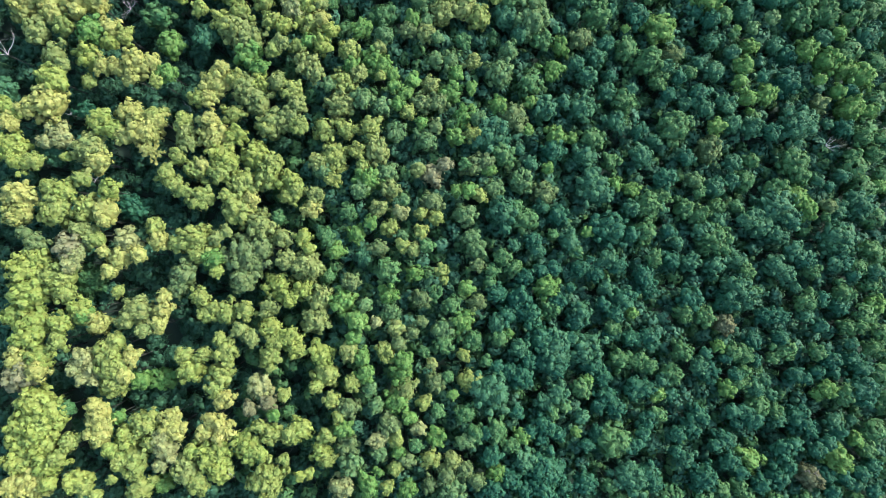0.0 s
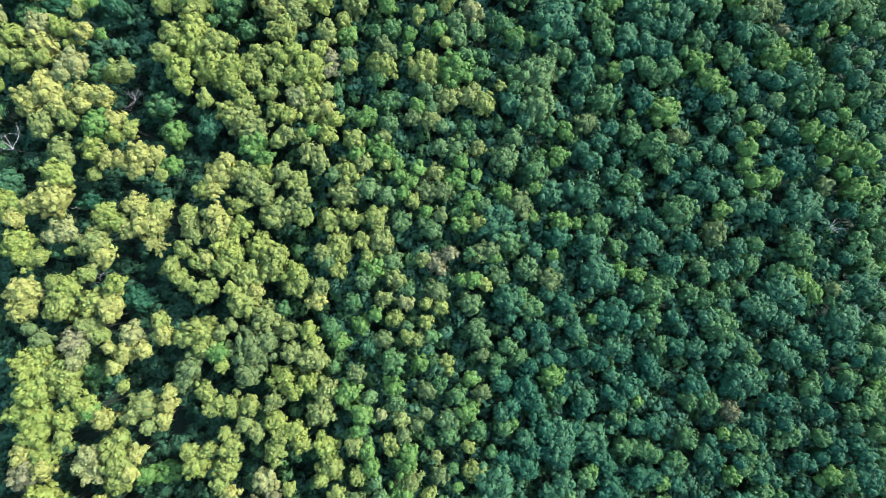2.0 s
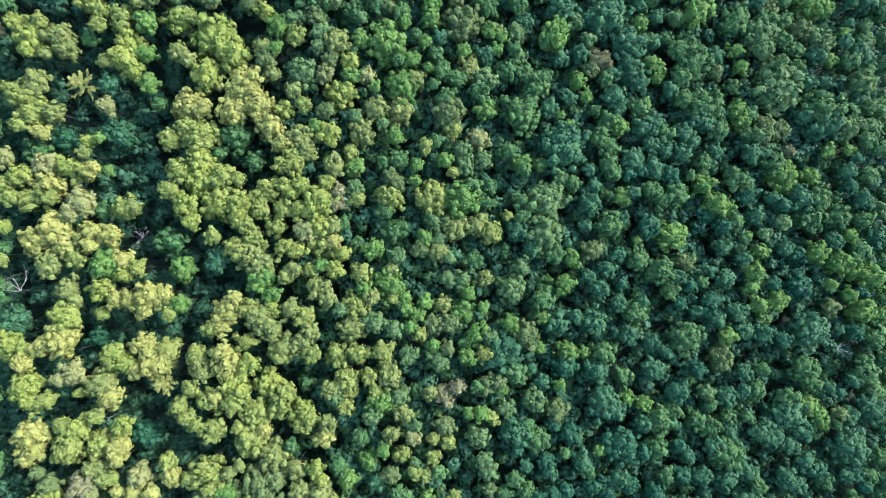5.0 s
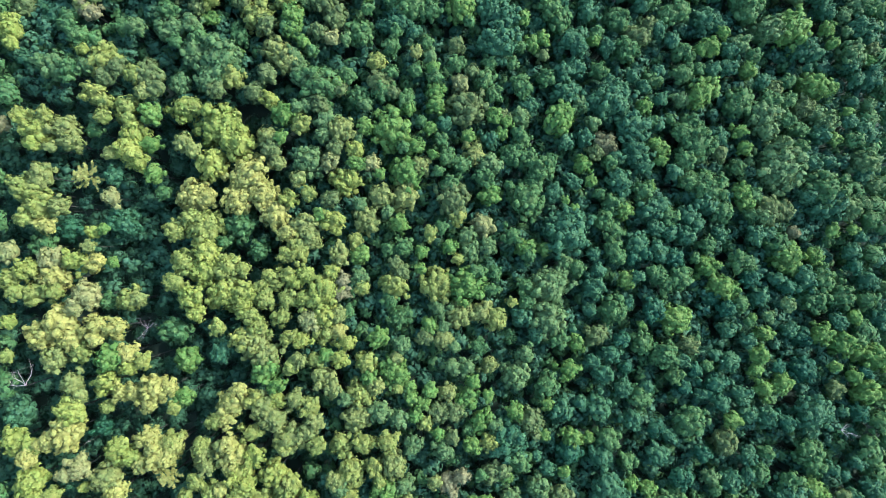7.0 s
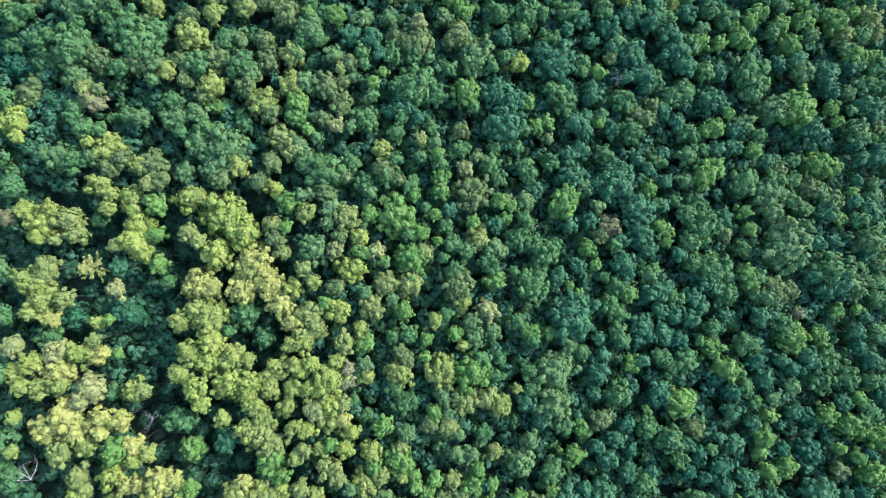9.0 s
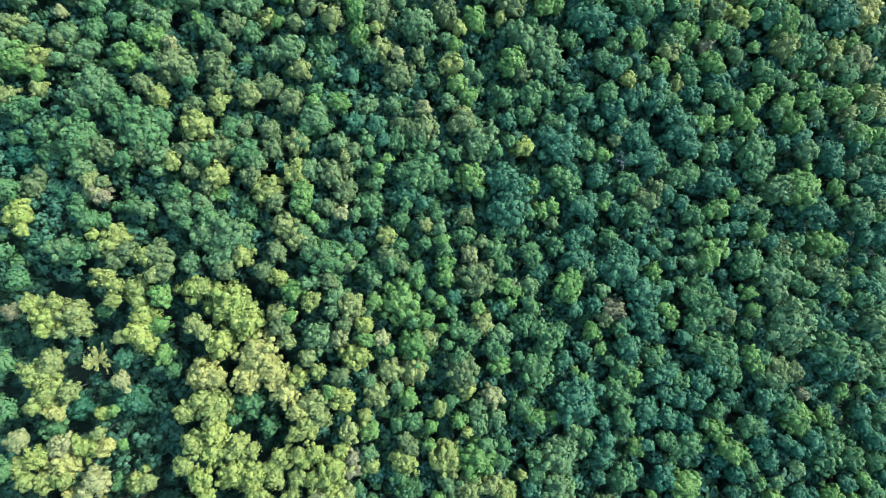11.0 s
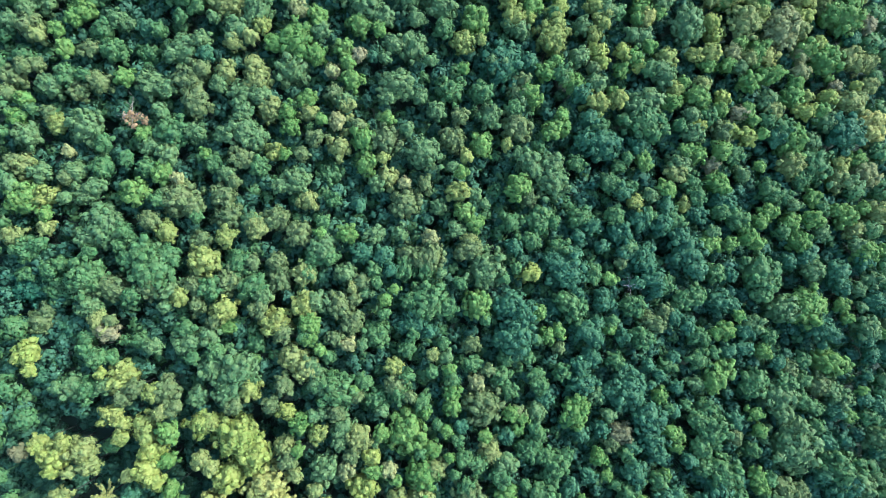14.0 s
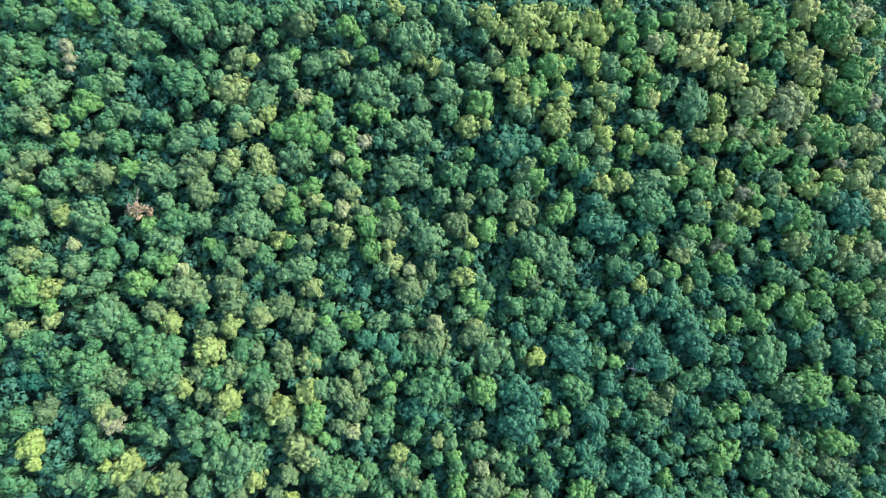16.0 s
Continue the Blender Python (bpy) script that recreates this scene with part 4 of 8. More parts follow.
tree("blue", 107.9, 65.5, 3.0, 0.1)
tree("blue", 67.2, -4.0, 3.0, -0.3)
tree("blue", 26.9, -33.8, 2.9, 0.6)
tree("blue", 32.8, -15.2, 2.9, 0.2)
tree("blue", 58.2, 156.8, 2.9, -0.8)
tree("blue", 53.5, 151.4, 2.9, -0.7)
tree("blue", 57.6, 142.3, 2.9, 0.4)
tree("blue", 49.7, 158.7, 2.9, 0.3)
tree("blue", 77.6, 61.3, 2.9, -0.5)
tree("blue", 42.2, 174.6, 2.9, 0.3)
tree("blue", 59.2, 82.1, 2.9, -0.6)
tree("blue", 51.3, 72.2, 2.9, -0.4)
tree("blue", 29.2, 120.0, 2.9, -0.6)
tree("blue", 87.8, -0.6, 2.8, 0.0)
tree("blue", 73.0, -3.3, 2.8, -0.3)
tree("blue", 27.3, 187.4, 2.8, 0.5)
tree("blue", 34.1, 111.4, 2.8, -0.1)
tree("blue", 19.8, 144.6, 2.8, 0.0)
tree("blue", 82.3, -4.0, 2.8, 0.2)
tree("blue", 35.8, 42.8, 2.8, 0.1)
tree("blue", 49.0, 23.0, 2.8, 0.2)
tree("blue", 74.8, -12.3, 2.8, -0.3)
tree("blue", 42.5, 31.6, 2.8, 0.8)
tree("blue", 103.0, 204.7, 2.7, -0.7)
tree("blue", 111.5, 131.6, 2.7, -1.0)
tree("blue", 105.7, 144.3, 2.7, -0.5)
tree("blue", 106.1, 123.8, 2.7, -0.7)
tree("blue", -22.7, 146.0, 2.7, 0.8)
tree("blue", 98.8, 137.9, 2.7, -0.2)
tree("blue", 109.9, 104.1, 2.7, -0.2)
tree("blue", 80.4, 177.1, 2.7, -0.0)
tree("blue", 71.7, 126.0, 2.7, -0.6)
tree("blue", 77.1, 77.4, 2.6, 0.3)
tree("blue", 44.7, 143.4, 2.6, 0.2)
tree("blue", 37.7, 162.4, 2.6, 0.2)
tree("blue", 69.0, 53.0, 2.6, -0.8)
tree("blue", 31.5, 128.7, 2.6, -0.8)
tree("blue", 57.9, 77.2, 2.6, 0.1)
tree("blue", 53.6, 77.9, 2.6, -0.2)
tree("blue", 44.3, 100.0, 2.6, 0.0)
tree("blue", 78.5, 30.8, 2.6, -0.5)
tree("blue", 73.5, 31.8, 2.6, -0.9)
tree("blue", 41.2, 89.4, 2.6, -0.2)
tree("blue", 68.8, 45.3, 2.6, 0.2)
tree("blue", 13.6, 195.1, 2.6, -0.6)
tree("blue", 100.3, 10.2, 2.6, -0.7)
tree("blue", 61.0, -3.3, 2.5, -1.0)
tree("blue", 63.8, 4.3, 2.5, 0.1)
tree("blue", 31.8, 102.1, 2.5, -0.0)
tree("blue", 83.8, 3.7, 2.5, -0.5)
tree("blue", 23.7, 88.0, 2.5, -0.3)
tree("blue", 85.6, -6.2, 2.5, -0.8)
tree("blue", 90.0, -16.6, 2.5, -0.6)
tree("blue", 75.3, 7.1, 2.5, 0.7)
tree("blue", 37.7, 47.7, 2.5, 0.3)
tree("blue", 19.0, 52.8, 2.5, -0.4)
tree("blue", 46.2, 9.8, 2.5, -0.5)
tree("blue", 39.0, 13.1, 2.5, 0.3)
tree("blue", 23.9, 10.3, 2.4, -0.9)
tree("blue", 57.1, -49.5, 2.4, -0.5)
tree("blue", 17.8, -23.4, 2.4, 0.5)
tree("blue", 75.1, -33.6, 2.4, 0.5)
tree("blue", 23.7, -35.8, 2.4, -0.3)
tree("blue", 39.3, -2.6, 2.4, 0.3)
tree("blue", 108.4, 93.5, 2.4, -1.0)
tree("blue", 106.8, 119.1, 2.4, 0.2)
tree("blue", 88.8, 145.3, 2.4, -0.9)
tree("blue", 108.1, 106.3, 2.4, -0.0)
tree("blue", 94.7, 125.6, 2.4, 0.5)
tree("blue", 12.7, -17.7, 2.4, -0.7)
tree("blue", 93.6, 96.5, 2.4, -0.4)
tree("blue", 92.5, 87.7, 2.4, -0.6)
tree("blue", 103.6, 72.9, 2.4, -0.2)
tree("blue", 70.9, 121.6, 2.4, -1.0)
tree("blue", 66.4, 120.8, 2.4, -1.2)
tree("blue", 98.9, 55.0, 2.3, -0.4)
tree("blue", 68.0, 103.1, 2.3, -0.7)
tree("blue", 25.2, 215.5, 2.3, -3.6)
tree("blue", 85.6, 52.8, 2.3, -1.2)
tree("blue", 67.6, 77.6, 2.3, -1.1)
tree("blue", 51.2, 130.4, 2.3, 0.5)
tree("blue", 105.7, 13.1, 2.3, -0.6)
tree("blue", 38.0, 125.2, 2.3, -0.4)
tree("blue", 60.8, 80.0, 2.3, 0.5)
tree("blue", 25.7, 136.5, 2.3, -1.1)
tree("blue", 47.1, 95.0, 2.3, -0.1)
tree("blue", 50.0, 79.3, 2.3, -0.6)
tree("blue", 51.4, 85.0, 2.3, 0.0)
tree("blue", 36.4, 108.6, 2.3, -0.5)
tree("blue", 29.9, 153.5, 2.3, 0.1)
tree("blue", 39.9, 97.2, 2.3, -0.5)
tree("blue", 26.9, 100.7, 2.3, -1.1)
tree("blue", 30.4, 124.8, 2.3, 0.4)
tree("blue", 17.6, 109.9, 2.3, -1.2)
tree("blue", 55.9, 45.6, 2.3, -0.4)
tree("blue", 108.8, -5.5, 2.3, 0.4)
tree("blue", 9.8, 148.0, 2.3, -0.8)
tree("blue", 26.0, 118.3, 2.3, 0.4)
tree("blue", 28.8, 90.8, 2.3, -0.4)
tree("blue", 72.7, 21.7, 2.3, -0.3)
tree("blue", 65.9, 35.0, 2.3, 0.3)
tree("blue", 95.1, -42.2, 2.2, -0.4)
tree("blue", 80.9, -41.3, 2.2, -0.8)
tree("blue", 98.4, -4.1, 2.2, 0.3)
tree("blue", 68.7, 7.1, 2.2, -1.0)
tree("blue", 40.5, 39.1, 2.2, -0.3)
tree("blue", 61.2, -28.1, 2.1, 0.5)
tree("blue", 104.4, 223.7, 2.1, -0.7)
tree("blue", 83.9, 144.3, 2.1, -0.8)
tree("blue", 104.0, 107.7, 2.1, 0.1)
tree("blue", 103.0, 25.7, 2.1, -4.8)
tree("blue", 68.1, 132.7, 2.1, -1.3)
tree("blue", 79.9, 117.9, 2.1, -0.4)
tree("blue", 67.2, 140.7, 2.1, -0.7)
tree("blue", 81.0, 77.7, 2.1, -1.3)
tree("blue", 82.5, 65.9, 2.0, -1.1)
tree("blue", 47.2, 136.4, 2.0, -1.0)
tree("blue", 55.1, 127.6, 2.0, 0.1)
tree("blue", 20.3, 131.9, 2.0, -3.6)
tree("blue", 51.3, 105.9, 2.0, -0.8)
tree("blue", 32.5, 148.4, 2.0, -1.4)
tree("blue", 102.5, 18.9, 2.0, -1.0)
tree("blue", 51.8, 112.3, 2.0, 0.1)
tree("blue", 38.1, 146.8, 2.0, -0.4)
tree("blue", 47.4, 115.2, 2.0, -0.1)
tree("blue", 74.1, 50.1, 2.0, -0.8)
tree("blue", 41.7, 138.8, 2.0, 0.1)
tree("blue", 44.5, 118.0, 2.0, -0.1)
tree("blue", 55.2, 93.6, 2.0, 0.2)
tree("blue", 26.4, 150.8, 2.0, -0.8)
tree("blue", 61.6, 36.6, 2.0, -2.4)
tree("blue", 50.3, 74.5, 2.0, 0.1)
tree("blue", 32.7, 58.4, 2.0, -2.4)
tree("blue", 72.7, 17.1, 2.0, -0.8)
tree("blue", 78.0, 8.6, 2.0, -0.5)
tree("blue", 34.9, 68.4, 2.0, -0.1)
tree("blue", 52.6, 27.0, 2.0, -1.1)
tree("blue", 53.4, 9.8, 1.9, -0.7)
tree("blue", 39.2, -9.3, 1.9, -0.2)
tree("blue", 22.3, -0.5, 1.9, -0.8)
tree("blue", 79.2, -35.3, 1.9, -0.9)
tree("blue", 52.3, -31.3, 1.9, -0.4)
tree("blue", 57.6, 1.5, 1.9, -1.3)
tree("blue", 33.1, 46.0, 1.9, -0.7)
tree("blue", 29.7, 35.9, 1.9, -0.4)
tree("blue", 21.2, 20.8, 1.9, -0.6)
tree("blue", 32.2, -39.1, 1.8, -0.2)
tree("blue", 87.4, 125.6, 1.8, -4.8)
tree("blue", 107.0, 77.1, 1.8, -1.5)
tree("blue", 98.8, 96.5, 1.8, -1.2)
tree("blue", 69.4, 87.7, 1.8, -1.4)
tree("blue", 101.5, -23.6, 1.7, -1.2)
tree("blue", 51.6, 119.7, 1.7, -1.1)
tree("blue", 38.2, 117.4, 1.7, -1.6)
tree("blue", 95.6, 17.4, 1.7, -1.3)
tree("blue", 64.9, 47.1, 1.7, -0.8)
tree("blue", 33.8, 72.5, 1.7, -1.2)
tree("blue", 42.5, 60.1, 1.7, -1.0)
tree("blue", 44.9, 66.9, 1.7, 0.2)
tree("blue", 46.6, 39.5, 1.7, -0.5)
tree("blue", 100.2, -57.1, 1.6, -1.6)
tree("blue", 16.9, 0.8, 1.6, -1.4)
tree("blue", 106.1, 113.2, 1.5, -1.7)
tree("blue", 93.1, 122.0, 1.5, -1.2)
tree("blue", 78.3, -32.1, 1.4, -1.6)
tree("blue", 87.7, -9.7, 1.4, -1.3)
tree("blue", 100.2, -41.9, 1.4, -1.6)
tree("blue", 33.0, 136.6, 1.4, -1.1)
tree("blue", 18.5, 23.9, 1.4, -0.9)
tree("blue", 98.9, 32.0, 1.3, -1.1)
tree("blue", 27.9, 54.2, 1.1, -0.6)

# dull olive crowns: middle x, y and radius in metres, top over the general canopy
tree("dull", 17.0, 31.9, 3.8, 1.4)
tree("dull", 81.2, 84.1, 3.8, 0.4)
tree("dull", 10.7, 178.0, 3.7, 0.3)
tree("dull", -11.2, 145.9, 3.6, 0.9)
tree("dull", 67.0, 25.2, 3.4, 0.1)
tree("dull", 91.9, 111.5, 3.3, -0.4)
tree("dull", 65.8, 178.5, 3.3, -0.6)
tree("dull", 45.0, 129.1, 3.2, -0.7)
tree("dull", 10.8, 187.3, 3.1, -0.6)
tree("dull", -16.8, 146.1, 3.0, -0.6)
tree("dull", 24.6, 13.7, 3.0, -0.2)
tree("dull", -43.1, 222.8, 2.9, 0.6)
tree("dull", 10.0, 180.1, 2.8, -0.0)
tree("dull", 34.3, 52.4, 2.8, -0.2)
tree("dull", -0.9, 147.9, 2.8, 0.1)
tree("dull", -24.1, 222.3, 2.7, -0.8)
tree("dull", 83.2, 115.8, 2.7, -0.5)
tree("dull", 85.3, 84.0, 2.6, -0.5)
tree("dull", 46.7, 128.1, 2.6, 0.7)
tree("dull", 58.1, 49.3, 2.6, -1.0)
tree("dull", -14.0, 145.2, 2.5, 0.0)
tree("dull", -47.9, 144.6, 2.4, -0.6)
tree("dull", 97.3, 37.5, 2.3, -0.6)
tree("dull", 49.3, 131.2, 2.3, -0.3)
tree("dull", 34.8, 98.6, 2.3, -0.5)
tree("dull", 13.6, 160.3, 2.3, -0.8)
tree("dull", 10.4, 106.9, 2.2, -0.8)
tree("dull", 112.1, 127.7, 2.1, -1.0)
tree("dull", -55.8, 219.5, 2.1, 0.3)
tree("dull", 37.7, 144.2, 2.0, -1.4)
tree("dull", 30.4, 194.0, 2.0, -0.6)
tree("dull", 97.9, 10.8, 2.0, -0.8)
tree("dull", 12.1, 190.0, 2.0, 0.1)
tree("dull", -3.6, 146.7, 2.0, -1.0)
tree("dull", 68.0, 98.7, 2.0, -1.0)
tree("dull", -53.1, 144.4, 1.9, -1.0)
tree("dull", 21.2, 122.7, 1.7, -1.0)
tree("dull", 20.9, 221.6, 1.1, -1.4)

# bottle-green crowns, shade put into the colour: middle x, y and radius in metres, top over the general canopy
tree("bottle", 23.4, -51.5, 5.4, 1.0)
tree("bottle", 40.2, 4.9, 4.9, 1.2)
tree("bottle", 102.1, -34.8, 4.4, 1.9)
tree("bottle", 88.9, 42.7, 3.5, 0.1)
tree("bottle", 18.0, -11.8, 3.4, 0.7)
tree("bottle", 23.2, -21.6, 3.4, 0.4)
tree("bottle", 61.3, -53.8, 3.4, 0.9)
tree("bottle", 86.4, -41.3, 3.3, 0.3)
tree("bottle", 43.5, -12.1, 3.3, -0.3)
tree("bottle", 20.6, -15.7, 3.2, 0.5)
tree("bottle", 64.9, 39.3, 3.1, -0.7)
tree("bottle", 18.3, -29.7, 3.1, 1.2)
tree("bottle", 48.7, 58.6, 3.1, 0.6)
tree("bottle", 60.3, -12.2, 3.0, -0.1)
tree("bottle", 54.7, 17.4, 3.0, 0.7)
tree("bottle", 69.7, -13.0, 3.0, -0.3)
tree("bottle", 26.9, 24.1, 3.0, -0.6)
tree("bottle", 48.3, -6.6, 3.0, 0.5)
tree("bottle", 63.7, -29.6, 3.0, -0.2)
tree("bottle", 33.2, -4.6, 3.0, -0.4)
tree("bottle", 49.0, -21.3, 2.9, 0.8)
tree("bottle", 61.0, -40.0, 2.9, -0.0)
tree("bottle", 45.9, -33.0, 2.9, 0.4)
tree("bottle", 38.6, -35.0, 2.9, -0.5)
tree("bottle", 15.3, -15.7, 2.9, 0.3)
tree("bottle", 33.1, -54.2, 2.8, 0.1)
tree("bottle", 22.5, -54.7, 2.8, 0.9)
tree("bottle", 35.3, -27.8, 2.7, -0.4)
tree("bottle", 55.7, -2.6, 2.7, -0.1)
tree("bottle", 27.8, 8.2, 2.7, 0.1)
tree("bottle", 74.0, -40.8, 2.7, 0.5)
tree("bottle", 79.3, -54.4, 2.7, 0.6)
tree("bottle", 48.6, -41.0, 2.7, -0.4)
tree("bottle", 26.3, -28.0, 2.6, 0.8)
tree("bottle", 89.8, 50.9, 2.6, -2.4)
tree("bottle", 47.9, -52.2, 2.6, 0.1)
tree("bottle", 43.3, -45.7, 2.6, 0.5)
tree("bottle", 85.2, 63.9, 2.6, 0.4)
tree("bottle", 23.4, -40.7, 2.6, 0.6)
tree("bottle", 54.9, 71.5, 2.6, -0.1)
tree("bottle", 83.5, 29.8, 2.6, 0.1)
tree("bottle", 15.5, -52.4, 2.6, -0.2)
tree("bottle", 11.0, -47.1, 2.6, 0.5)
tree("bottle", 11.0, -54.7, 2.6, -0.3)
tree("bottle", 101.8, -27.7, 2.5, -0.6)
tree("bottle", 100.2, -3.4, 2.5, 0.2)
tree("bottle", 87.1, 7.2, 2.5, 0.6)
tree("bottle", 90.6, -2.7, 2.5, -0.1)
tree("bottle", 50.0, -9.4, 2.5, -0.8)
tree("bottle", 79.7, -16.5, 2.5, -0.5)
tree("bottle", 95.4, -27.5, 2.5, 0.0)
tree("bottle", 81.4, -48.2, 2.4, 0.1)
tree("bottle", 42.0, -3.9, 2.4, 0.4)
tree("bottle", 45.2, -21.4, 2.4, -0.6)
tree("bottle", 67.3, -45.6, 2.4, -1.0)
tree("bottle", 82.6, -52.2, 2.4, -0.1)
tree("bottle", 31.6, -17.9, 2.4, -0.9)
tree("bottle", 41.0, -15.9, 2.4, 0.3)
tree("bottle", 68.2, -50.6, 2.4, -0.5)
tree("bottle", 58.7, -42.5, 2.4, -0.2)
tree("bottle", 75.3, -55.8, 2.4, -0.1)
tree("bottle", 12.7, -10.4, 2.4, -0.2)
tree("bottle", 23.2, -26.3, 2.4, -0.7)
tree("bottle", 40.3, -37.4, 2.4, 0.2)
tree("bottle", 99.4, -14.6, 2.3, -1.2)
tree("bottle", 104.0, 31.4, 2.3, -0.7)
tree("bottle", 65.5, 61.1, 2.3, -2.4)
tree("bottle", 74.8, 66.0, 2.3, 0.3)
tree("bottle", 68.4, 58.5, 2.3, 0.0)
tree("bottle", 47.0, 73.0, 2.3, -0.8)
tree("bottle", 89.8, -48.4, 2.2, 0.2)
tree("bottle", 60.6, 22.8, 2.2, -0.4)
tree("bottle", 48.3, 29.3, 2.2, 0.2)
tree("bottle", 83.1, -16.5, 2.2, -0.3)
tree("bottle", 103.0, -29.5, 2.2, 0.5)
tree("bottle", 86.4, -30.9, 2.2, -1.2)
tree("bottle", 82.9, -21.9, 2.2, -0.5)
tree("bottle", 75.7, -22.5, 2.2, -0.7)
tree("bottle", 104.4, -53.0, 2.2, -0.6)
tree("bottle", 36.8, -6.0, 2.2, -1.2)
tree("bottle", 93.0, -54.8, 2.2, -1.1)
tree("bottle", 88.3, -43.2, 2.2, -0.0)
tree("bottle", 40.5, -20.0, 2.2, -1.0)
tree("bottle", 18.7, -55.0, 2.1, -0.7)
tree("bottle", 72.0, -38.8, 2.1, 0.2)
tree("bottle", 21.6, 2.1, 2.1, -0.4)
tree("bottle", 48.7, -33.1, 2.1, -0.1)
tree("bottle", 27.4, -12.5, 2.1, 0.1)
tree("bottle", 19.4, -6.5, 2.1, 0.2)
tree("bottle", 55.0, -43.5, 2.1, 0.2)
tree("bottle", 37.7, -30.2, 2.1, 0.3)
tree("bottle", 36.4, -43.4, 2.1, -1.2)
tree("bottle", 19.8, -26.1, 2.1, -0.2)
tree("bottle", 15.2, -28.7, 2.1, -0.8)
tree("bottle", 49.2, -54.9, 2.1, -0.4)
tree("bottle", 28.0, -54.9, 2.1, -0.9)
tree("bottle", 104.3, 69.2, 2.1, -0.4)
tree("bottle", 42.2, 43.6, 2.0, -3.6)
tree("bottle", 44.0, 71.6, 2.0, -1.0)
tree("bottle", 59.6, 43.3, 2.0, -0.7)
tree("bottle", 56.7, 39.0, 2.0, -1.1)
tree("bottle", 40.7, 51.2, 2.0, -0.5)
tree("bottle", 93.5, -19.4, 2.0, -0.8)
tree("bottle", 94.0, -12.4, 1.9, 0.3)
tree("bottle", 55.2, 4.3, 1.9, -0.5)
tree("bottle", 45.7, 3.5, 1.9, 0.2)
tree("bottle", 96.5, -30.4, 1.9, -1.0)
tree("bottle", 104.4, -58.5, 1.9, -1.4)
tree("bottle", 96.0, -44.7, 1.9, -0.1)
tree("bottle", 106.3, 41.4, 1.9, -1.1)
tree("bottle", 70.7, -30.4, 1.9, -0.5)
tree("bottle", 93.1, -46.7, 1.9, -0.3)
tree("bottle", 101.0, -54.0, 1.9, -0.1)
tree("bottle", 96.9, -55.4, 1.9, -0.6)
tree("bottle", 84.2, -46.9, 1.9, 0.1)
tree("bottle", 93.5, -58.3, 1.9, -0.3)
tree("bottle", 54.5, -34.7, 1.9, -1.0)
tree("bottle", 38.4, -13.3, 1.9, -0.2)
tree("bottle", 69.1, -38.7, 1.9, 0.2)
tree("bottle", 65.1, -46.7, 1.9, -1.1)
tree("bottle", 26.2, -4.5, 1.9, 0.2)
tree("bottle", 23.5, -5.2, 1.9, -0.1)
tree("bottle", 70.6, -53.1, 1.9, -0.4)
tree("bottle", 36.6, -37.0, 1.9, -1.2)
tree("bottle", 33.4, -45.5, 1.8, -0.3)
tree("bottle", 29.9, -21.0, 1.8, 0.3)
tree("bottle", 46.8, -43.3, 1.8, 0.0)
tree("bottle", 27.0, -43.1, 1.8, -1.3)
tree("bottle", 45.3, -45.7, 1.8, 0.3)
tree("bottle", 17.1, -37.7, 1.8, -1.1)
tree("bottle", 9.8, -42.3, 1.8, -0.3)
tree("bottle", 102.7, -6.9, 1.7, 0.1)
tree("bottle", 81.3, 43.8, 1.7, -0.0)
tree("bottle", 92.0, -30.3, 1.7, -1.1)
tree("bottle", 63.5, -25.1, 1.6, -1.3)
tree("bottle", 14.8, 4.8, 1.6, -0.6)
tree("bottle", 88.7, -31.5, 1.6, -0.7)
tree("bottle", 76.3, -27.3, 1.6, -1.4)
tree("bottle", 68.2, -26.4, 1.6, -0.8)
tree("bottle", 70.4, -41.8, 1.6, -1.3)
tree("bottle", 55.1, -47.5, 1.6, -0.7)
tree("bottle", 12.5, -27.2, 1.6, -0.3)
tree("bottle", 22.8, -43.9, 1.6, -0.5)
tree("bottle", 20.2, -42.0, 1.6, -0.4)
tree("bottle", 98.7, 16.0, 1.4, -1.6)
tree("bottle", 30.4, -9.3, 1.3, -1.2)

# the tall open stand on the upper slope: crowns of many tones, the yellow ones coloured as sunlit
tree("bottle", -105.5, 138.7, 5.1, -5.3)
tree("green", -97.3, 138.7, 4.1, -3.0)
tree("pale", -90.6, 139.5, 3.4, -0.1)
tree("dull", -84.5, 138.7, 3.4, 0.1)
tree("green", -80.1, 136.8, 2.4, 0.1)
tree("dull", -77.1, 138.6, 3.1, -0.4)
tree("pale", -72.5, 138.2, 2.9, -0.5)
tree("moss", -69.6, 136.6, 2.4, 0.3)
tree("pale", -72.5, 134.2, 1.7, -0.2)
tree("dull", -66.7, 139.1, 3.1, -0.3)
tree("green", -62.8, 138.3, 2.9, 0.5)
tree("dull", -59.4, 140.1, 3.6, -0.0)
tree("green", -53.6, 138.9, 3.6, 0.3)
tree("pale", -50.6, 136.6, 2.1, -0.0)
tree("dull", -47.5, 140.3, 3.2, -0.9)
tree("sage", -41.5, 141.7, 2.9, -0.3)
tree("pale", -89.1, 134.5, 3.1, 0.1)
tree("sage", -87.1, 131.3, 2.8, 0.4)
tree("tan", -85.2, 128.6, 2.4, 0.0)
tree("dull", -83.9, 131.3, 1.6, 0.2)
tree("green", -90.1, 127.2, 2.4, -0.8)
tree("blue", -95.6, 129.3, 3.1, -4.4)
tree("dull", -101.6, 130.8, 3.1, -3.7)
tree("dull", -100.2, 133.3, 2.0, -3.9)
tree("gold", -102.7, 123.8, 3.2, -0.2)
tree("gold", -101.3, 120.3, 1.7, -0.5)
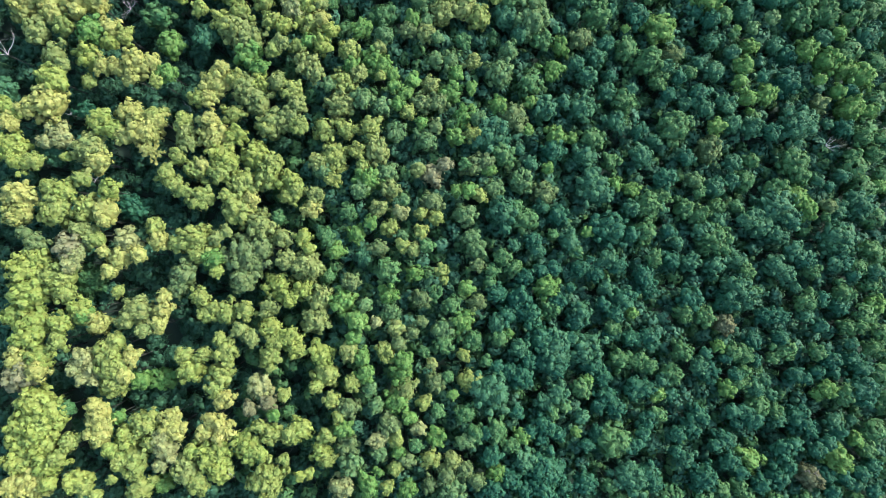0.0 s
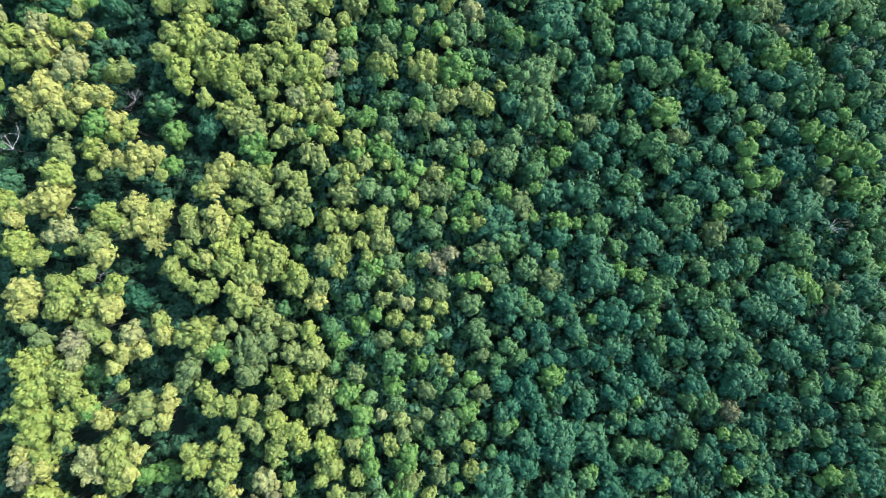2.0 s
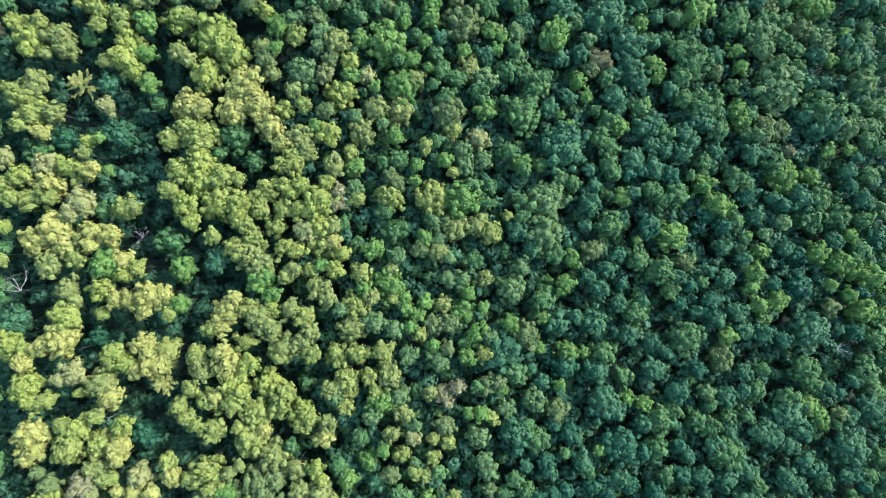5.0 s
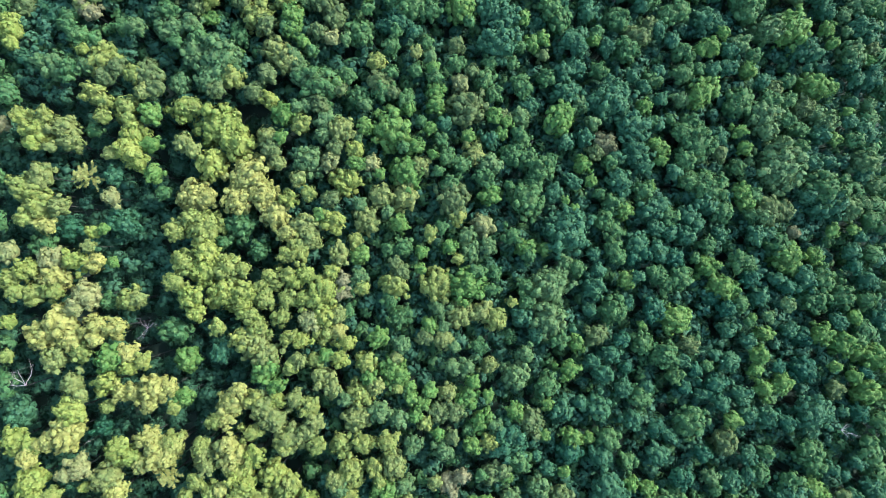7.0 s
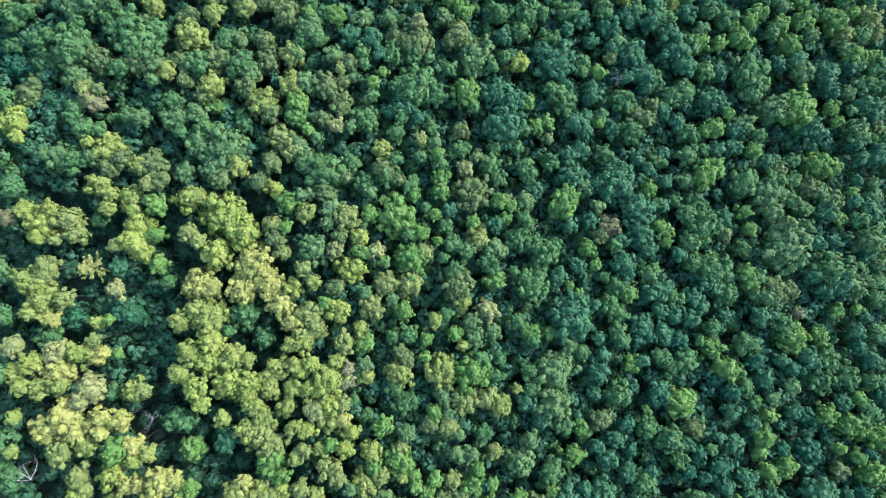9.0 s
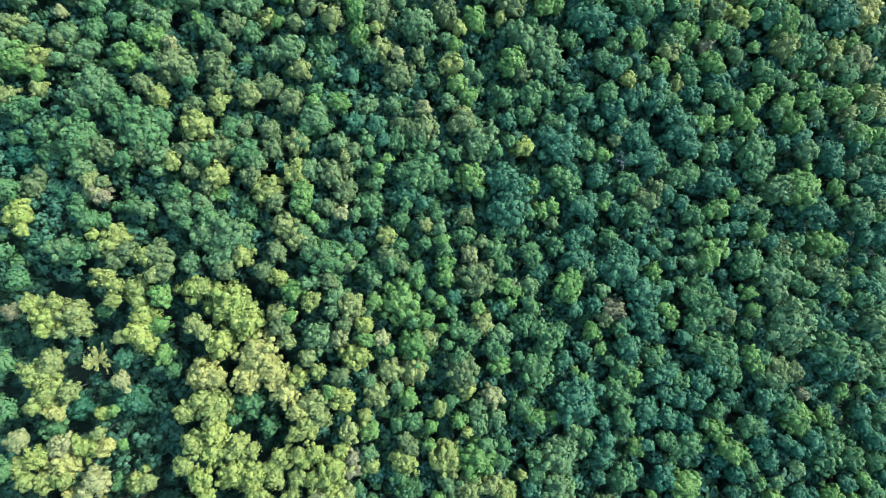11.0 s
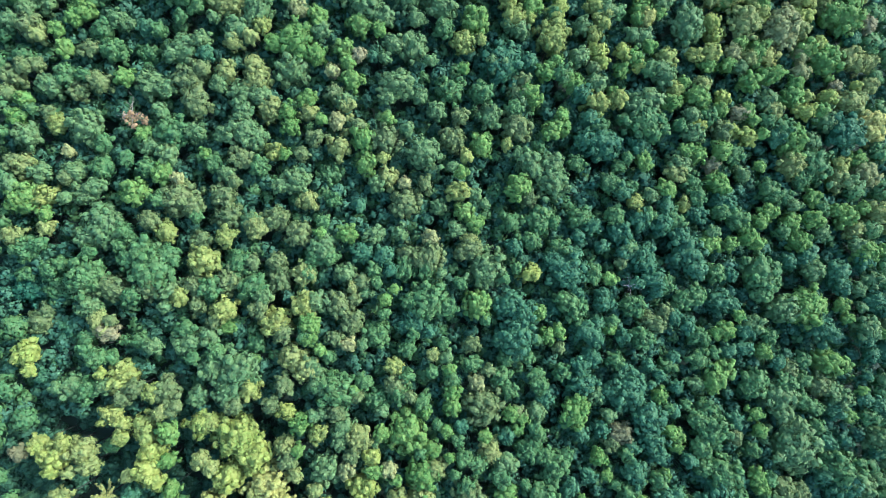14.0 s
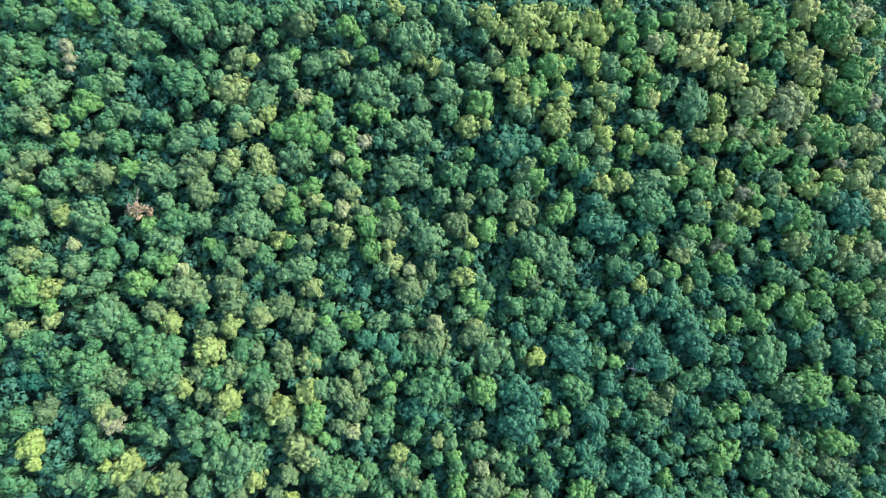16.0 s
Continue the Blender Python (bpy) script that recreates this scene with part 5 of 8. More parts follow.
tree("green", -87.6, 122.8, 2.4, 0.4)
tree("green", -89.7, 124.7, 2.0, -0.0)
tree("gold", -86.0, 119.3, 1.4, 0.2)
tree("green", -85.0, 122.8, 2.0, -1.6)
tree("green", -79.6, 126.0, 2.5, -2.8)
tree("pale", -74.8, 125.2, 2.1, 0.4)
tree("blue", -81.5, 119.6, 3.2, -5.1)
tree("moss", -59.4, 133.5, 3.0, 1.3)
tree("dull", -61.6, 130.7, 1.7, -0.1)
tree("dull", -65.9, 134.5, 2.2, -0.6)
tree("green", -67.9, 129.4, 2.1, 0.4)
tree("pale", -68.2, 125.6, 3.6, -0.4)
tree("pale", -63.7, 127.3, 3.0, -0.4)
tree("green", -66.3, 122.2, 1.8, -0.3)
tree("green", -61.2, 123.5, 2.5, 0.5)
tree("dull", -51.7, 133.7, 2.9, -0.1)
tree("moss", -48.5, 129.9, 4.0, 0.1)
tree("dull", -46.3, 127.5, 2.5, -0.2)
tree("moss", -41.4, 134.2, 3.4, 0.0)
tree("green", -40.7, 127.2, 2.8, -0.1)
tree("lime", -59.6, 128.9, 2.0, -3.1)
tree("green", -53.1, 125.0, 2.3, -2.9)
tree("lime", -53.3, 121.1, 1.5, -3.9)
tree("pale", -62.2, 119.9, 3.6, 0.4)
tree("pale", -56.9, 118.8, 5.7, 1.2)
tree("pale", -58.8, 114.1, 3.7, 0.4)
tree("moss", -54.2, 114.6, 2.9, 0.4)
tree("dull", -57.0, 111.0, 2.2, 0.5)
tree("pale", -66.0, 112.9, 2.5, -1.8)
tree("sage", -44.1, 121.4, 3.6, -0.3)
tree("sage", -41.0, 119.0, 3.2, 0.4)
tree("dull", -45.6, 115.4, 2.5, 0.5)
tree("dull", -48.7, 110.7, 2.2, 0.4)
tree("gold", -45.0, 109.1, 2.2, 0.1)
tree("lime", -42.2, 106.2, 2.9, 0.2)
tree("pale", -93.3, 115.8, 3.2, -0.3)
tree("green", -89.6, 115.5, 2.8, 0.3)
tree("pale", -95.3, 116.2, 1.6, 0.1)
tree("blue", -100.8, 118.3, 2.0, -4.2)
tree("moss", -82.9, 117.6, 4.0, -0.4)
tree("dull", -78.9, 115.8, 2.3, 0.4)
tree("pale", -86.1, 116.0, 2.1, -0.5)
tree("dull", -81.6, 113.1, 2.2, -0.4)
tree("moss", -83.9, 109.5, 2.8, 0.3)
tree("moss", -81.4, 107.7, 1.8, -0.1)
tree("dull", -72.7, 114.3, 3.4, -0.3)
tree("moss", -75.4, 114.3, 2.2, -0.2)
tree("dull", -70.4, 110.9, 2.3, 0.3)
tree("sage", -73.1, 110.0, 2.0, 0.4)
tree("moss", -78.1, 106.8, 3.0, -0.5)
tree("lime", -71.7, 105.2, 2.5, 0.1)
tree("moss", -76.7, 104.1, 2.0, -0.5)
tree("gold", -64.6, 106.7, 3.2, 0.2)
tree("moss", -82.0, 104.3, 2.0, -0.2)
tree("moss", -99.2, 103.7, 2.4, 0.4)
tree("moss", -94.2, 103.8, 2.2, 0.5)
tree("gold", -96.8, 100.7, 3.7, 0.0)
tree("gold", -98.7, 103.1, 1.8, 0.5)
tree("gold", -96.7, 97.4, 1.7, -0.2)
tree("sage", -91.1, 101.1, 3.4, -0.4)
tree("sage", -88.9, 98.2, 2.4, 0.1)
tree("sage", -92.7, 96.9, 1.5, -0.5)
tree("gold", -76.1, 100.3, 3.1, -0.3)
tree("gold", -76.2, 96.5, 3.3, 0.9)
tree("gold", -74.3, 94.0, 2.4, 0.1)
tree("lime", -72.4, 98.2, 2.3, -1.3)
tree("green", -85.5, 101.5, 2.0, -3.5)
tree("blue", -80.3, 91.0, 2.3, -1.6)
tree("sage", -80.3, 95.8, 1.7, -0.2)
tree("lime", -71.6, 91.5, 2.3, -1.5)
tree("moss", -97.7, 87.0, 3.7, 0.4)
tree("sage", -95.0, 90.4, 2.8, -0.1)
tree("moss", -99.6, 88.5, 2.1, -0.0)
tree("moss", -95.8, 83.2, 3.3, 0.0)
tree("straw", -93.7, 79.2, 2.4, 0.1)
tree("sage", -90.9, 83.7, 2.3, 0.1)
tree("moss", -97.9, 80.5, 1.8, 0.1)
tree("ochre", -80.3, 85.6, 2.4, -0.9)
tree("green", -70.5, 87.2, 2.0, -4.6)
tree("blue", -80.2, 79.7, 3.7, -5.0)
tree("gold", -85.4, 78.0, 1.7, -4.1)
tree("lime", -82.7, 78.5, 1.4, -3.8)
tree("bottle", -92.5, 78.5, 2.9, -6.3)
tree("ochre", -101.5, 73.2, 2.5, -0.2)
tree("green", -96.0, 74.8, 2.8, -3.5)
tree("ochre", -92.7, 71.2, 3.0, 0.0)
tree("gold", -97.3, 69.2, 2.9, 0.0)
tree("moss", -100.9, 67.3, 2.4, -0.5)
tree("straw", -92.0, 67.2, 3.3, -0.1)
tree("gold", -87.6, 71.4, 2.8, 0.1)
tree("straw", -83.4, 70.8, 2.4, -0.5)
tree("sage", -84.1, 74.4, 1.5, 0.1)
tree("lime", -80.3, 70.7, 1.5, -2.9)
tree("gold", -57.0, 103.0, 5.9, 0.6)
tree("moss", -62.4, 107.0, 2.4, 0.1)
tree("gold", -52.7, 98.7, 4.1, 1.0)
tree("gold", -58.7, 93.9, 3.9, 0.2)
tree("straw", -50.0, 91.1, 5.2, 0.9)
tree("straw", -46.4, 86.5, 3.4, 0.2)
tree("straw", -52.5, 85.5, 3.7, 0.2)
tree("straw", -63.0, 86.5, 3.8, -0.5)
tree("straw", -59.1, 85.8, 2.4, -0.4)
tree("sage", -64.5, 98.5, 2.3, 0.2)
tree("sage", -62.0, 96.8, 2.0, 0.5)
tree("sage", -45.7, 100.7, 3.0, -0.2)
tree("sage", -42.9, 94.0, 1.8, -0.0)
tree("dull", -44.6, 97.5, 2.5, 0.1)
tree("lime", -42.3, 100.1, 1.7, 0.8)
tree("gold", -40.7, 85.8, 2.4, -0.1)
tree("straw", -44.0, 81.8, 3.4, -0.2)
tree("straw", -41.2, 77.6, 2.4, -0.1)
tree("green", -52.5, 79.4, 3.8, -1.9)
tree("green", -48.1, 73.7, 2.4, -3.2)
tree("moss", -40.7, 72.6, 2.4, -0.1)
tree("moss", -59.9, 79.0, 4.1, 0.3)
tree("moss", -66.2, 78.0, 2.5, -0.5)
tree("moss", -62.8, 80.9, 2.1, 0.1)
tree("moss", -64.0, 70.6, 3.4, 0.2)
tree("gold", -59.3, 73.0, 3.3, -0.2)
tree("gold", -59.9, 68.5, 3.6, -0.3)
tree("moss", -65.5, 66.2, 2.4, 0.3)
tree("moss", -54.5, 69.4, 3.4, -0.3)
tree("moss", -50.7, 69.0, 2.1, -0.3)
tree("moss", -44.4, 66.4, 3.2, -0.1)
tree("moss", -40.4, 67.7, 2.1, 0.2)
tree("green", -56.5, 75.4, 2.0, -3.4)
tree("moss", -99.3, 64.3, 2.0, -0.2)
tree("moss", -96.0, 64.1, 2.9, -0.2)
tree("moss", -91.5, 64.2, 2.4, 0.3)
tree("ochre", -84.9, 63.1, 3.3, 0.9)
tree("ochre", -87.0, 60.5, 2.0, 0.4)
tree("moss", -76.6, 61.9, 3.0, -1.3)
tree("sage", -74.0, 62.4, 2.0, -1.2)
tree("green", -82.0, 61.7, 2.2, -3.8)
tree("gold", -62.5, 62.3, 3.2, 0.4)
tree("gold", -60.9, 59.1, 2.1, -0.0)
tree("gold", -55.1, 63.5, 4.0, -0.3)
tree("gold", -50.8, 60.7, 2.4, -0.4)
tree("green", -66.8, 54.7, 3.2, -3.0)
tree("lime", -64.0, 48.1, 3.0, -2.8)
tree("straw", -94.2, 54.5, 3.3, 0.3)
tree("straw", -90.0, 57.4, 3.7, 1.3)
tree("straw", -88.0, 53.0, 2.9, -0.3)
tree("gold", -100.2, 57.5, 1.7, -0.2)
tree("straw", -82.7, 56.4, 3.0, 0.3)
tree("straw", -79.1, 55.7, 2.9, 0.1)
tree("straw", -82.3, 53.4, 1.8, 0.3)
tree("moss", -100.4, 50.2, 1.7, -0.2)
tree("sage", -91.1, 48.7, 3.1, -0.4)
tree("moss", -85.6, 50.4, 2.4, -0.2)
tree("lime", -79.1, 49.4, 2.9, 1.3)
tree("straw", -75.5, 50.2, 2.4, -0.2)
tree("moss", -72.3, 48.3, 2.1, -0.2)
tree("gold", -75.3, 46.9, 2.2, -0.1)
tree("sage", -87.1, 43.6, 2.9, -0.1)
tree("sage", -85.0, 41.2, 1.8, -0.1)
tree("gold", -79.8, 43.5, 2.9, 0.4)
tree("straw", -77.0, 41.4, 2.2, -0.3)
tree("straw", -74.0, 41.2, 2.1, -0.5)
tree("straw", -69.4, 42.1, 3.3, 1.4)
tree("straw", -66.1, 42.4, 2.3, 0.4)
tree("straw", -70.5, 38.9, 2.3, 0.5)
tree("lime", -63.2, 40.3, 2.3, -0.1)
tree("moss", -64.7, 38.1, 1.7, 0.5)
tree("gold", -86.7, 38.0, 3.3, 1.4)
tree("gold", -84.8, 36.9, 1.5, -0.3)
tree("blue", -101.1, 35.9, 3.4, -4.8)
tree("straw", -88.0, 32.7, 4.0, 1.3)
tree("straw", -91.9, 31.2, 2.4, 0.2)
tree("gold", -98.8, 31.4, 3.2, 0.0)
tree("gold", -95.0, 30.6, 2.1, -0.2)
tree("moss", -80.3, 38.0, 1.7, -2.2)
tree("bottle", -83.6, 32.2, 2.4, -6.3)
tree("straw", -70.9, 31.2, 2.9, -0.4)
tree("moss", -65.8, 29.8, 2.9, 0.1)
tree("gold", -76.7, 29.2, 2.5, -0.2)
tree("moss", -59.1, 29.4, 2.1, 0.3)
tree("straw", -52.7, 38.2, 3.4, 0.5)
tree("straw", -50.8, 41.3, 2.1, 0.4)
tree("straw", -53.8, 35.0, 2.3, 0.2)
tree("moss", -56.1, 34.6, 2.1, 0.4)
tree("sage", -45.5, 37.1, 3.4, 0.4)
tree("sage", -42.7, 33.9, 3.2, 0.4)
tree("moss", -47.8, 39.2, 2.3, 0.1)
tree("gold", -42.7, 38.6, 2.4, -0.5)
tree("lime", -45.4, 45.5, 3.2, 0.2)
tree("lime", -42.8, 42.0, 2.3, -0.3)
tree("sage", -48.3, 51.8, 3.8, -0.2)
tree("sage", -45.3, 49.0, 3.4, 0.2)
tree("moss", -50.6, 53.0, 2.9, 0.0)
tree("moss", -47.5, 55.8, 2.8, -0.1)
tree("moss", -49.3, 58.5, 2.2, 0.4)
tree("blue", -55.8, 50.0, 2.9, -2.4)
tree("moss", -56.2, 55.8, 2.0, -0.2)
tree("moss", -41.9, 57.9, 2.5, -0.2)
tree("moss", -40.2, 53.0, 2.1, 0.4)
tree("moss", -39.6, 46.5, 2.0, -0.0)
tree("gold", -50.1, 63.6, 2.9, 0.3)
tree("moss", -45.8, 62.2, 3.0, -0.1)
tree("moss", -40.7, 62.1, 2.5, -0.3)
tree("moss", -48.4, 31.3, 2.4, -1.0)
tree("straw", -53.0, 29.4, 2.2, 0.3)
tree("moss", -40.8, 28.6, 2.4, -0.3)
tree("straw", -95.2, 27.8, 2.3, 0.3)
tree("gold", -95.1, 22.5, 3.3, 0.4)
tree("gold", -93.4, 19.1, 2.3, 0.3)
tree("ochre", -84.9, 24.9, 2.9, 0.3)
tree("ochre", -87.9, 23.6, 1.7, -0.5)
tree("sage", -79.2, 22.5, 3.3, 0.1)
tree("straw", -77.0, 19.3, 2.9, 0.4)
tree("blue", -88.9, 22.4, 3.3, -4.5)
tree("gold", -84.1, 20.7, 1.3, -2.2)
tree("moss", -90.5, 19.2, 2.2, -0.2)
tree("gold", -77.7, 28.2, 3.1, 0.0)
tree("gold", -74.5, 26.8, 2.8, -0.1)
tree("straw", -68.2, 27.1, 4.0, 1.0)
tree("straw", -64.9, 29.1, 2.4, 0.3)
tree("straw", -71.6, 25.2, 2.0, -0.5)
tree("sage", -59.3, 27.5, 2.9, -0.4)
tree("sage", -57.7, 24.2, 2.1, -0.4)
tree("sage", -54.9, 29.2, 1.5, -0.4)
tree("straw", -52.4, 26.1, 3.9, 0.6)
tree("gold", -50.8, 22.3, 3.2, 0.5)
tree("straw", -53.3, 29.5, 2.0, 0.4)
tree("gold", -47.6, 26.4, 2.5, -0.4)
tree("sage", -39.8, 29.7, 3.8, 0.0)
tree("moss", -60.0, 20.9, 2.1, -0.2)
tree("straw", -54.4, 19.2, 1.7, -0.2)
tree("gold", -49.1, 19.7, 2.5, -0.1)
tree("gold", -43.1, 21.3, 3.4, 0.1)
tree("moss", -39.0, 19.8, 2.3, 0.1)
tree("moss", -62.4, 17.2, 2.3, -0.1)
tree("moss", -60.6, 14.5, 2.3, -0.3)
tree("moss", -58.4, 13.2, 1.5, -0.2)
tree("moss", -56.5, 18.0, 2.9, -0.4)
tree("moss", -50.8, 17.2, 2.5, 0.1)
tree("moss", -55.0, 11.8, 3.2, 0.2)
tree("moss", -46.1, 14.8, 3.7, -0.1)
tree("moss", -46.9, 9.0, 3.9, 0.6)
tree("straw", -43.9, 11.4, 2.2, -0.3)
tree("moss", -49.3, 12.1, 1.7, -0.1)
tree("moss", -40.5, 16.9, 3.4, 0.1)
tree("gold", -35.2, 15.0, 3.0, 0.3)
tree("moss", -35.8, 12.2, 2.2, -0.1)
tree("sage", -41.9, 5.2, 3.4, 0.3)
tree("green", -38.1, 7.1, 2.1, -1.9)
tree("straw", -93.3, 11.7, 3.6, -0.1)
tree("straw", -93.5, 8.0, 3.0, -0.1)
tree("moss", -79.7, 15.6, 2.0, -0.0)
tree("gold", -74.4, 13.1, 2.5, 0.2)
tree("moss", -86.8, 13.6, 2.4, -0.1)
tree("gold", -83.7, 12.8, 2.9, 0.2)
tree("moss", -85.7, 8.6, 3.6, -0.0)
tree("moss", -79.4, 9.3, 3.1, -0.3)
tree("straw", -75.0, 8.7, 2.9, 0.0)
tree("straw", -74.5, 6.2, 1.5, 0.2)
tree("sage", -79.1, 3.1, 3.1, -0.4)
tree("moss", -76.3, 1.9, 2.0, -0.1)
tree("sage", -80.5, 4.4, 1.7, -0.1)
tree("bottle", -72.2, 9.8, 3.3, -5.6)
tree("moss", -64.5, 5.0, 2.0, -0.6)
tree("straw", -63.5, 1.9, 2.2, -0.1)
tree("ochre", -70.6, 1.9, 3.1, 0.4)
tree("straw", -67.2, -1.2, 2.0, 0.3)
tree("straw", -71.7, -1.9, 2.9, -0.2)
tree("straw", -73.2, -4.9, 2.0, -0.0)
tree("straw", -74.6, -0.6, 1.5, -0.4)
tree("tan", -82.1, 0.6, 3.2, 1.3)
tree("ochre", -80.1, -1.2, 2.2, 0.2)
tree("ochre", -81.6, -3.2, 2.0, 0.4)
tree("dull", -88.6, 1.2, 2.2, 0.3)
tree("dull", -91.8, 3.5, 1.7, -1.8)
tree("gold", -91.1, -4.2, 4.0, 1.2)
tree("gold", -88.3, -1.8, 2.8, 0.1)
tree("moss", -84.6, -6.1, 3.8, 0.6)
tree("gold", -89.9, -9.7, 4.0, 1.1)
tree("gold", -93.1, -14.5, 3.2, -0.5)
tree("gold", -88.9, -15.8, 3.2, -0.4)
tree("moss", -82.5, -9.7, 2.4, 0.3)
tree("gold", -80.0, -13.4, 3.1, -0.5)
tree("lime", -77.9, -14.7, 2.0, -0.4)
tree("green", -81.1, -7.0, 3.7, -5.4)
tree("gold", -83.4, -16.3, 2.8, 0.4)
tree("straw", -75.7, -16.5, 2.8, -0.3)
tree("moss", -72.3, -9.4, 1.6, -2.5)
tree("sage", -67.5, -13.6, 3.3, 0.3)
tree("sage", -69.8, -16.0, 2.0, -0.4)
tree("straw", -62.1, -13.6, 2.4, 0.3)
tree("straw", -61.6, -10.5, 2.0, 0.2)
tree("straw", -62.5, -16.6, 2.0, 0.3)
tree("sage", -65.4, -17.7, 1.8, 0.5)
tree("moss", -56.2, 1.9, 3.9, 1.1)
tree("moss", -54.9, -1.3, 2.3, 0.3)
tree("moss", -59.4, 1.3, 2.0, -0.5)
tree("sage", -50.7, 2.5, 1.7, 0.3)
tree("sage", -48.8, 3.9, 1.6, 0.0)
tree("dull", -58.0, -5.6, 3.1, 0.2)
tree("dull", -59.0, -8.7, 2.2, -0.4)
tree("lime", -51.3, -2.5, 2.5, 0.2)
tree("gold", -50.4, -5.0, 1.7, 0.4)
tree("lime", -53.0, -1.9, 1.3, -0.4)
tree("dull", -44.9, -1.8, 5.4, 0.8)
tree("dull", -41.1, 0.0, 2.9, 0.1)
tree("dull", -45.1, -7.1, 2.9, 0.3)
tree("gold", -37.5, -8.3, 3.1, -0.3)
tree("gold", -35.3, -11.4, 2.3, -0.3)
tree("sage", -35.7, -2.6, 2.5, -0.3)
tree("sage", -36.8, 2.6, 2.5, 0.1)
tree("moss", -54.1, -10.6, 2.2, 0.3)
tree("moss", -52.8, -14.3, 2.2, -0.1)
tree("moss", -48.7, -14.4, 2.9, -0.1)
tree("moss", -50.9, -13.0, 1.6, -0.1)
tree("moss", -44.5, -13.8, 2.3, -0.1)
tree("sage", -39.5, -13.3, 2.5, -0.1)
tree("gold", -38.9, -17.7, 2.9, -0.4)
tree("sage", -45.4, -18.1, 2.0, 0.0)
tree("gold", -89.5, -19.2, 3.4, 0.5)
tree("gold", -87.1, -22.9, 2.8, -0.1)
tree("straw", -91.5, -23.8, 3.1, 0.2)
tree("tan", -91.1, -27.3, 3.8, -0.3)
tree("straw", -87.1, -25.9, 2.4, 0.2)
tree("moss", -83.1, -19.9, 2.4, 0.3)
tree("ochre", -77.8, -23.6, 2.4, 0.2)
tree("ochre", -77.2, -27.2, 2.8, 0.0)
tree("ochre", -79.3, -25.9, 1.7, -0.0)
tree("moss", -73.5, -21.9, 3.0, 0.1)
tree("moss", -71.7, -25.4, 3.7, 1.4)
tree("moss", -72.3, -29.3, 3.3, -0.4)
tree("moss", -71.4, -20.2, 2.0, -0.4)
tree("straw", -68.0, -23.8, 2.2, 0.2)
tree("straw", -68.8, -27.4, 1.8, 0.4)
tree("lime", -67.0, -29.3, 2.2, -3.0)
tree("lime", -63.4, -29.3, 3.1, -5.1)
tree("lime", -71.1, -36.9, 1.8, -2.8)
tree("gold", -56.1, -26.6, 3.1, -0.3)
tree("moss", -57.2, -23.5, 2.0, -0.2)
tree("moss", -53.1, -23.6, 2.2, -0.3)
tree("moss", -48.3, -23.0, 2.9, 0.1)
tree("moss", -49.5, -19.9, 1.7, -0.2)
tree("moss", -49.4, -27.9, 2.9, -0.3)
tree("moss", -50.2, -30.8, 2.0, 0.2)
tree("straw", -48.3, -33.2, 2.4, 0.5)
tree("ochre", -40.9, -30.8, 2.9, -0.2)
tree("moss", -38.6, -23.8, 2.9, 0.2)
tree("moss", -38.1, -21.0, 2.4, -0.1)
tree("sage", -42.8, -20.0, 2.0, 0.4)
tree("gold", -34.4, -20.2, 2.5, 0.1)
tree("lime", -37.6, -36.6, 1.7, -0.2)
tree("moss", -35.6, -32.7, 1.7, -1.3)
tree("gold", -87.6, -33.4, 3.9, 0.5)
tree("gold", -84.2, -35.3, 3.4, -0.0)
tree("gold", -86.3, -38.0, 4.0, 0.9)
tree("gold", -86.3, -41.9, 4.0, -0.3)
tree("gold", -90.0, -39.3, 3.6, -0.1)
tree("moss", -79.8, -41.2, 2.4, -0.2)
tree("moss", -81.5, -43.8, 1.8, 0.3)
tree("gold", -90.1, -45.1, 3.7, -0.4)
tree("gold", -84.2, -46.1, 3.2, 0.5)
tree("straw", -87.8, -50.2, 3.7, -0.0)
tree("straw", -90.3, -49.8, 2.2, 0.1)
tree("gold", -83.0, -49.5, 1.8, -0.0)
tree("gold", -77.4, -49.7, 2.9, 0.3)
tree("moss", -75.3, -50.4, 1.7, 0.3)
tree("moss", -73.3, -52.1, 1.6, 0.1)
tree("green", -81.8, -34.6, 2.0, -2.0)
tree("straw", -74.5, -35.5, 2.8, 0.2)
tree("straw", -73.6, -39.6, 3.0, 0.4)
tree("straw", -75.1, -33.7, 1.7, -0.1)
tree("straw", -72.9, -37.3, 2.1, 0.2)
tree("gold", -68.3, -40.3, 2.8, 0.5)
tree("gold", -71.1, -42.7, 1.8, -0.0)
tree("moss", -64.5, -38.1, 3.2, 0.7)
tree("moss", -63.3, -41.9, 2.1, -0.3)
tree("straw", -59.4, -36.5, 2.4, 0.2)
tree("straw", -58.7, -39.5, 2.8, 0.2)
tree("ochre", -60.8, -41.1, 2.3, 0.5)
tree("ochre", -59.8, -43.6, 3.0, 0.4)
tree("ochre", -60.8, -46.5, 1.7, -0.3)
tree("moss", -67.4, -45.3, 3.2, -0.3)
tree("moss", -65.9, -48.1, 2.2, -0.2)
tree("moss", -69.4, -45.6, 2.0, -0.3)
tree("moss", -69.9, -48.7, 1.1, 0.2)
tree("moss", -65.1, -51.5, 3.2, 0.4)
tree("lime", -61.9, -52.2, 2.2, -4.6)
tree("straw", -50.7, -37.5, 2.2, -0.2)
tree("straw", -48.8, -39.8, 3.1, 0.4)
tree("straw", -52.3, -40.3, 2.0, -0.2)
tree("gold", -50.8, -45.0, 3.6, 0.9)
tree("gold", -48.3, -43.6, 2.1, 0.2)
tree("gold", -54.6, -43.8, 1.7, -0.4)
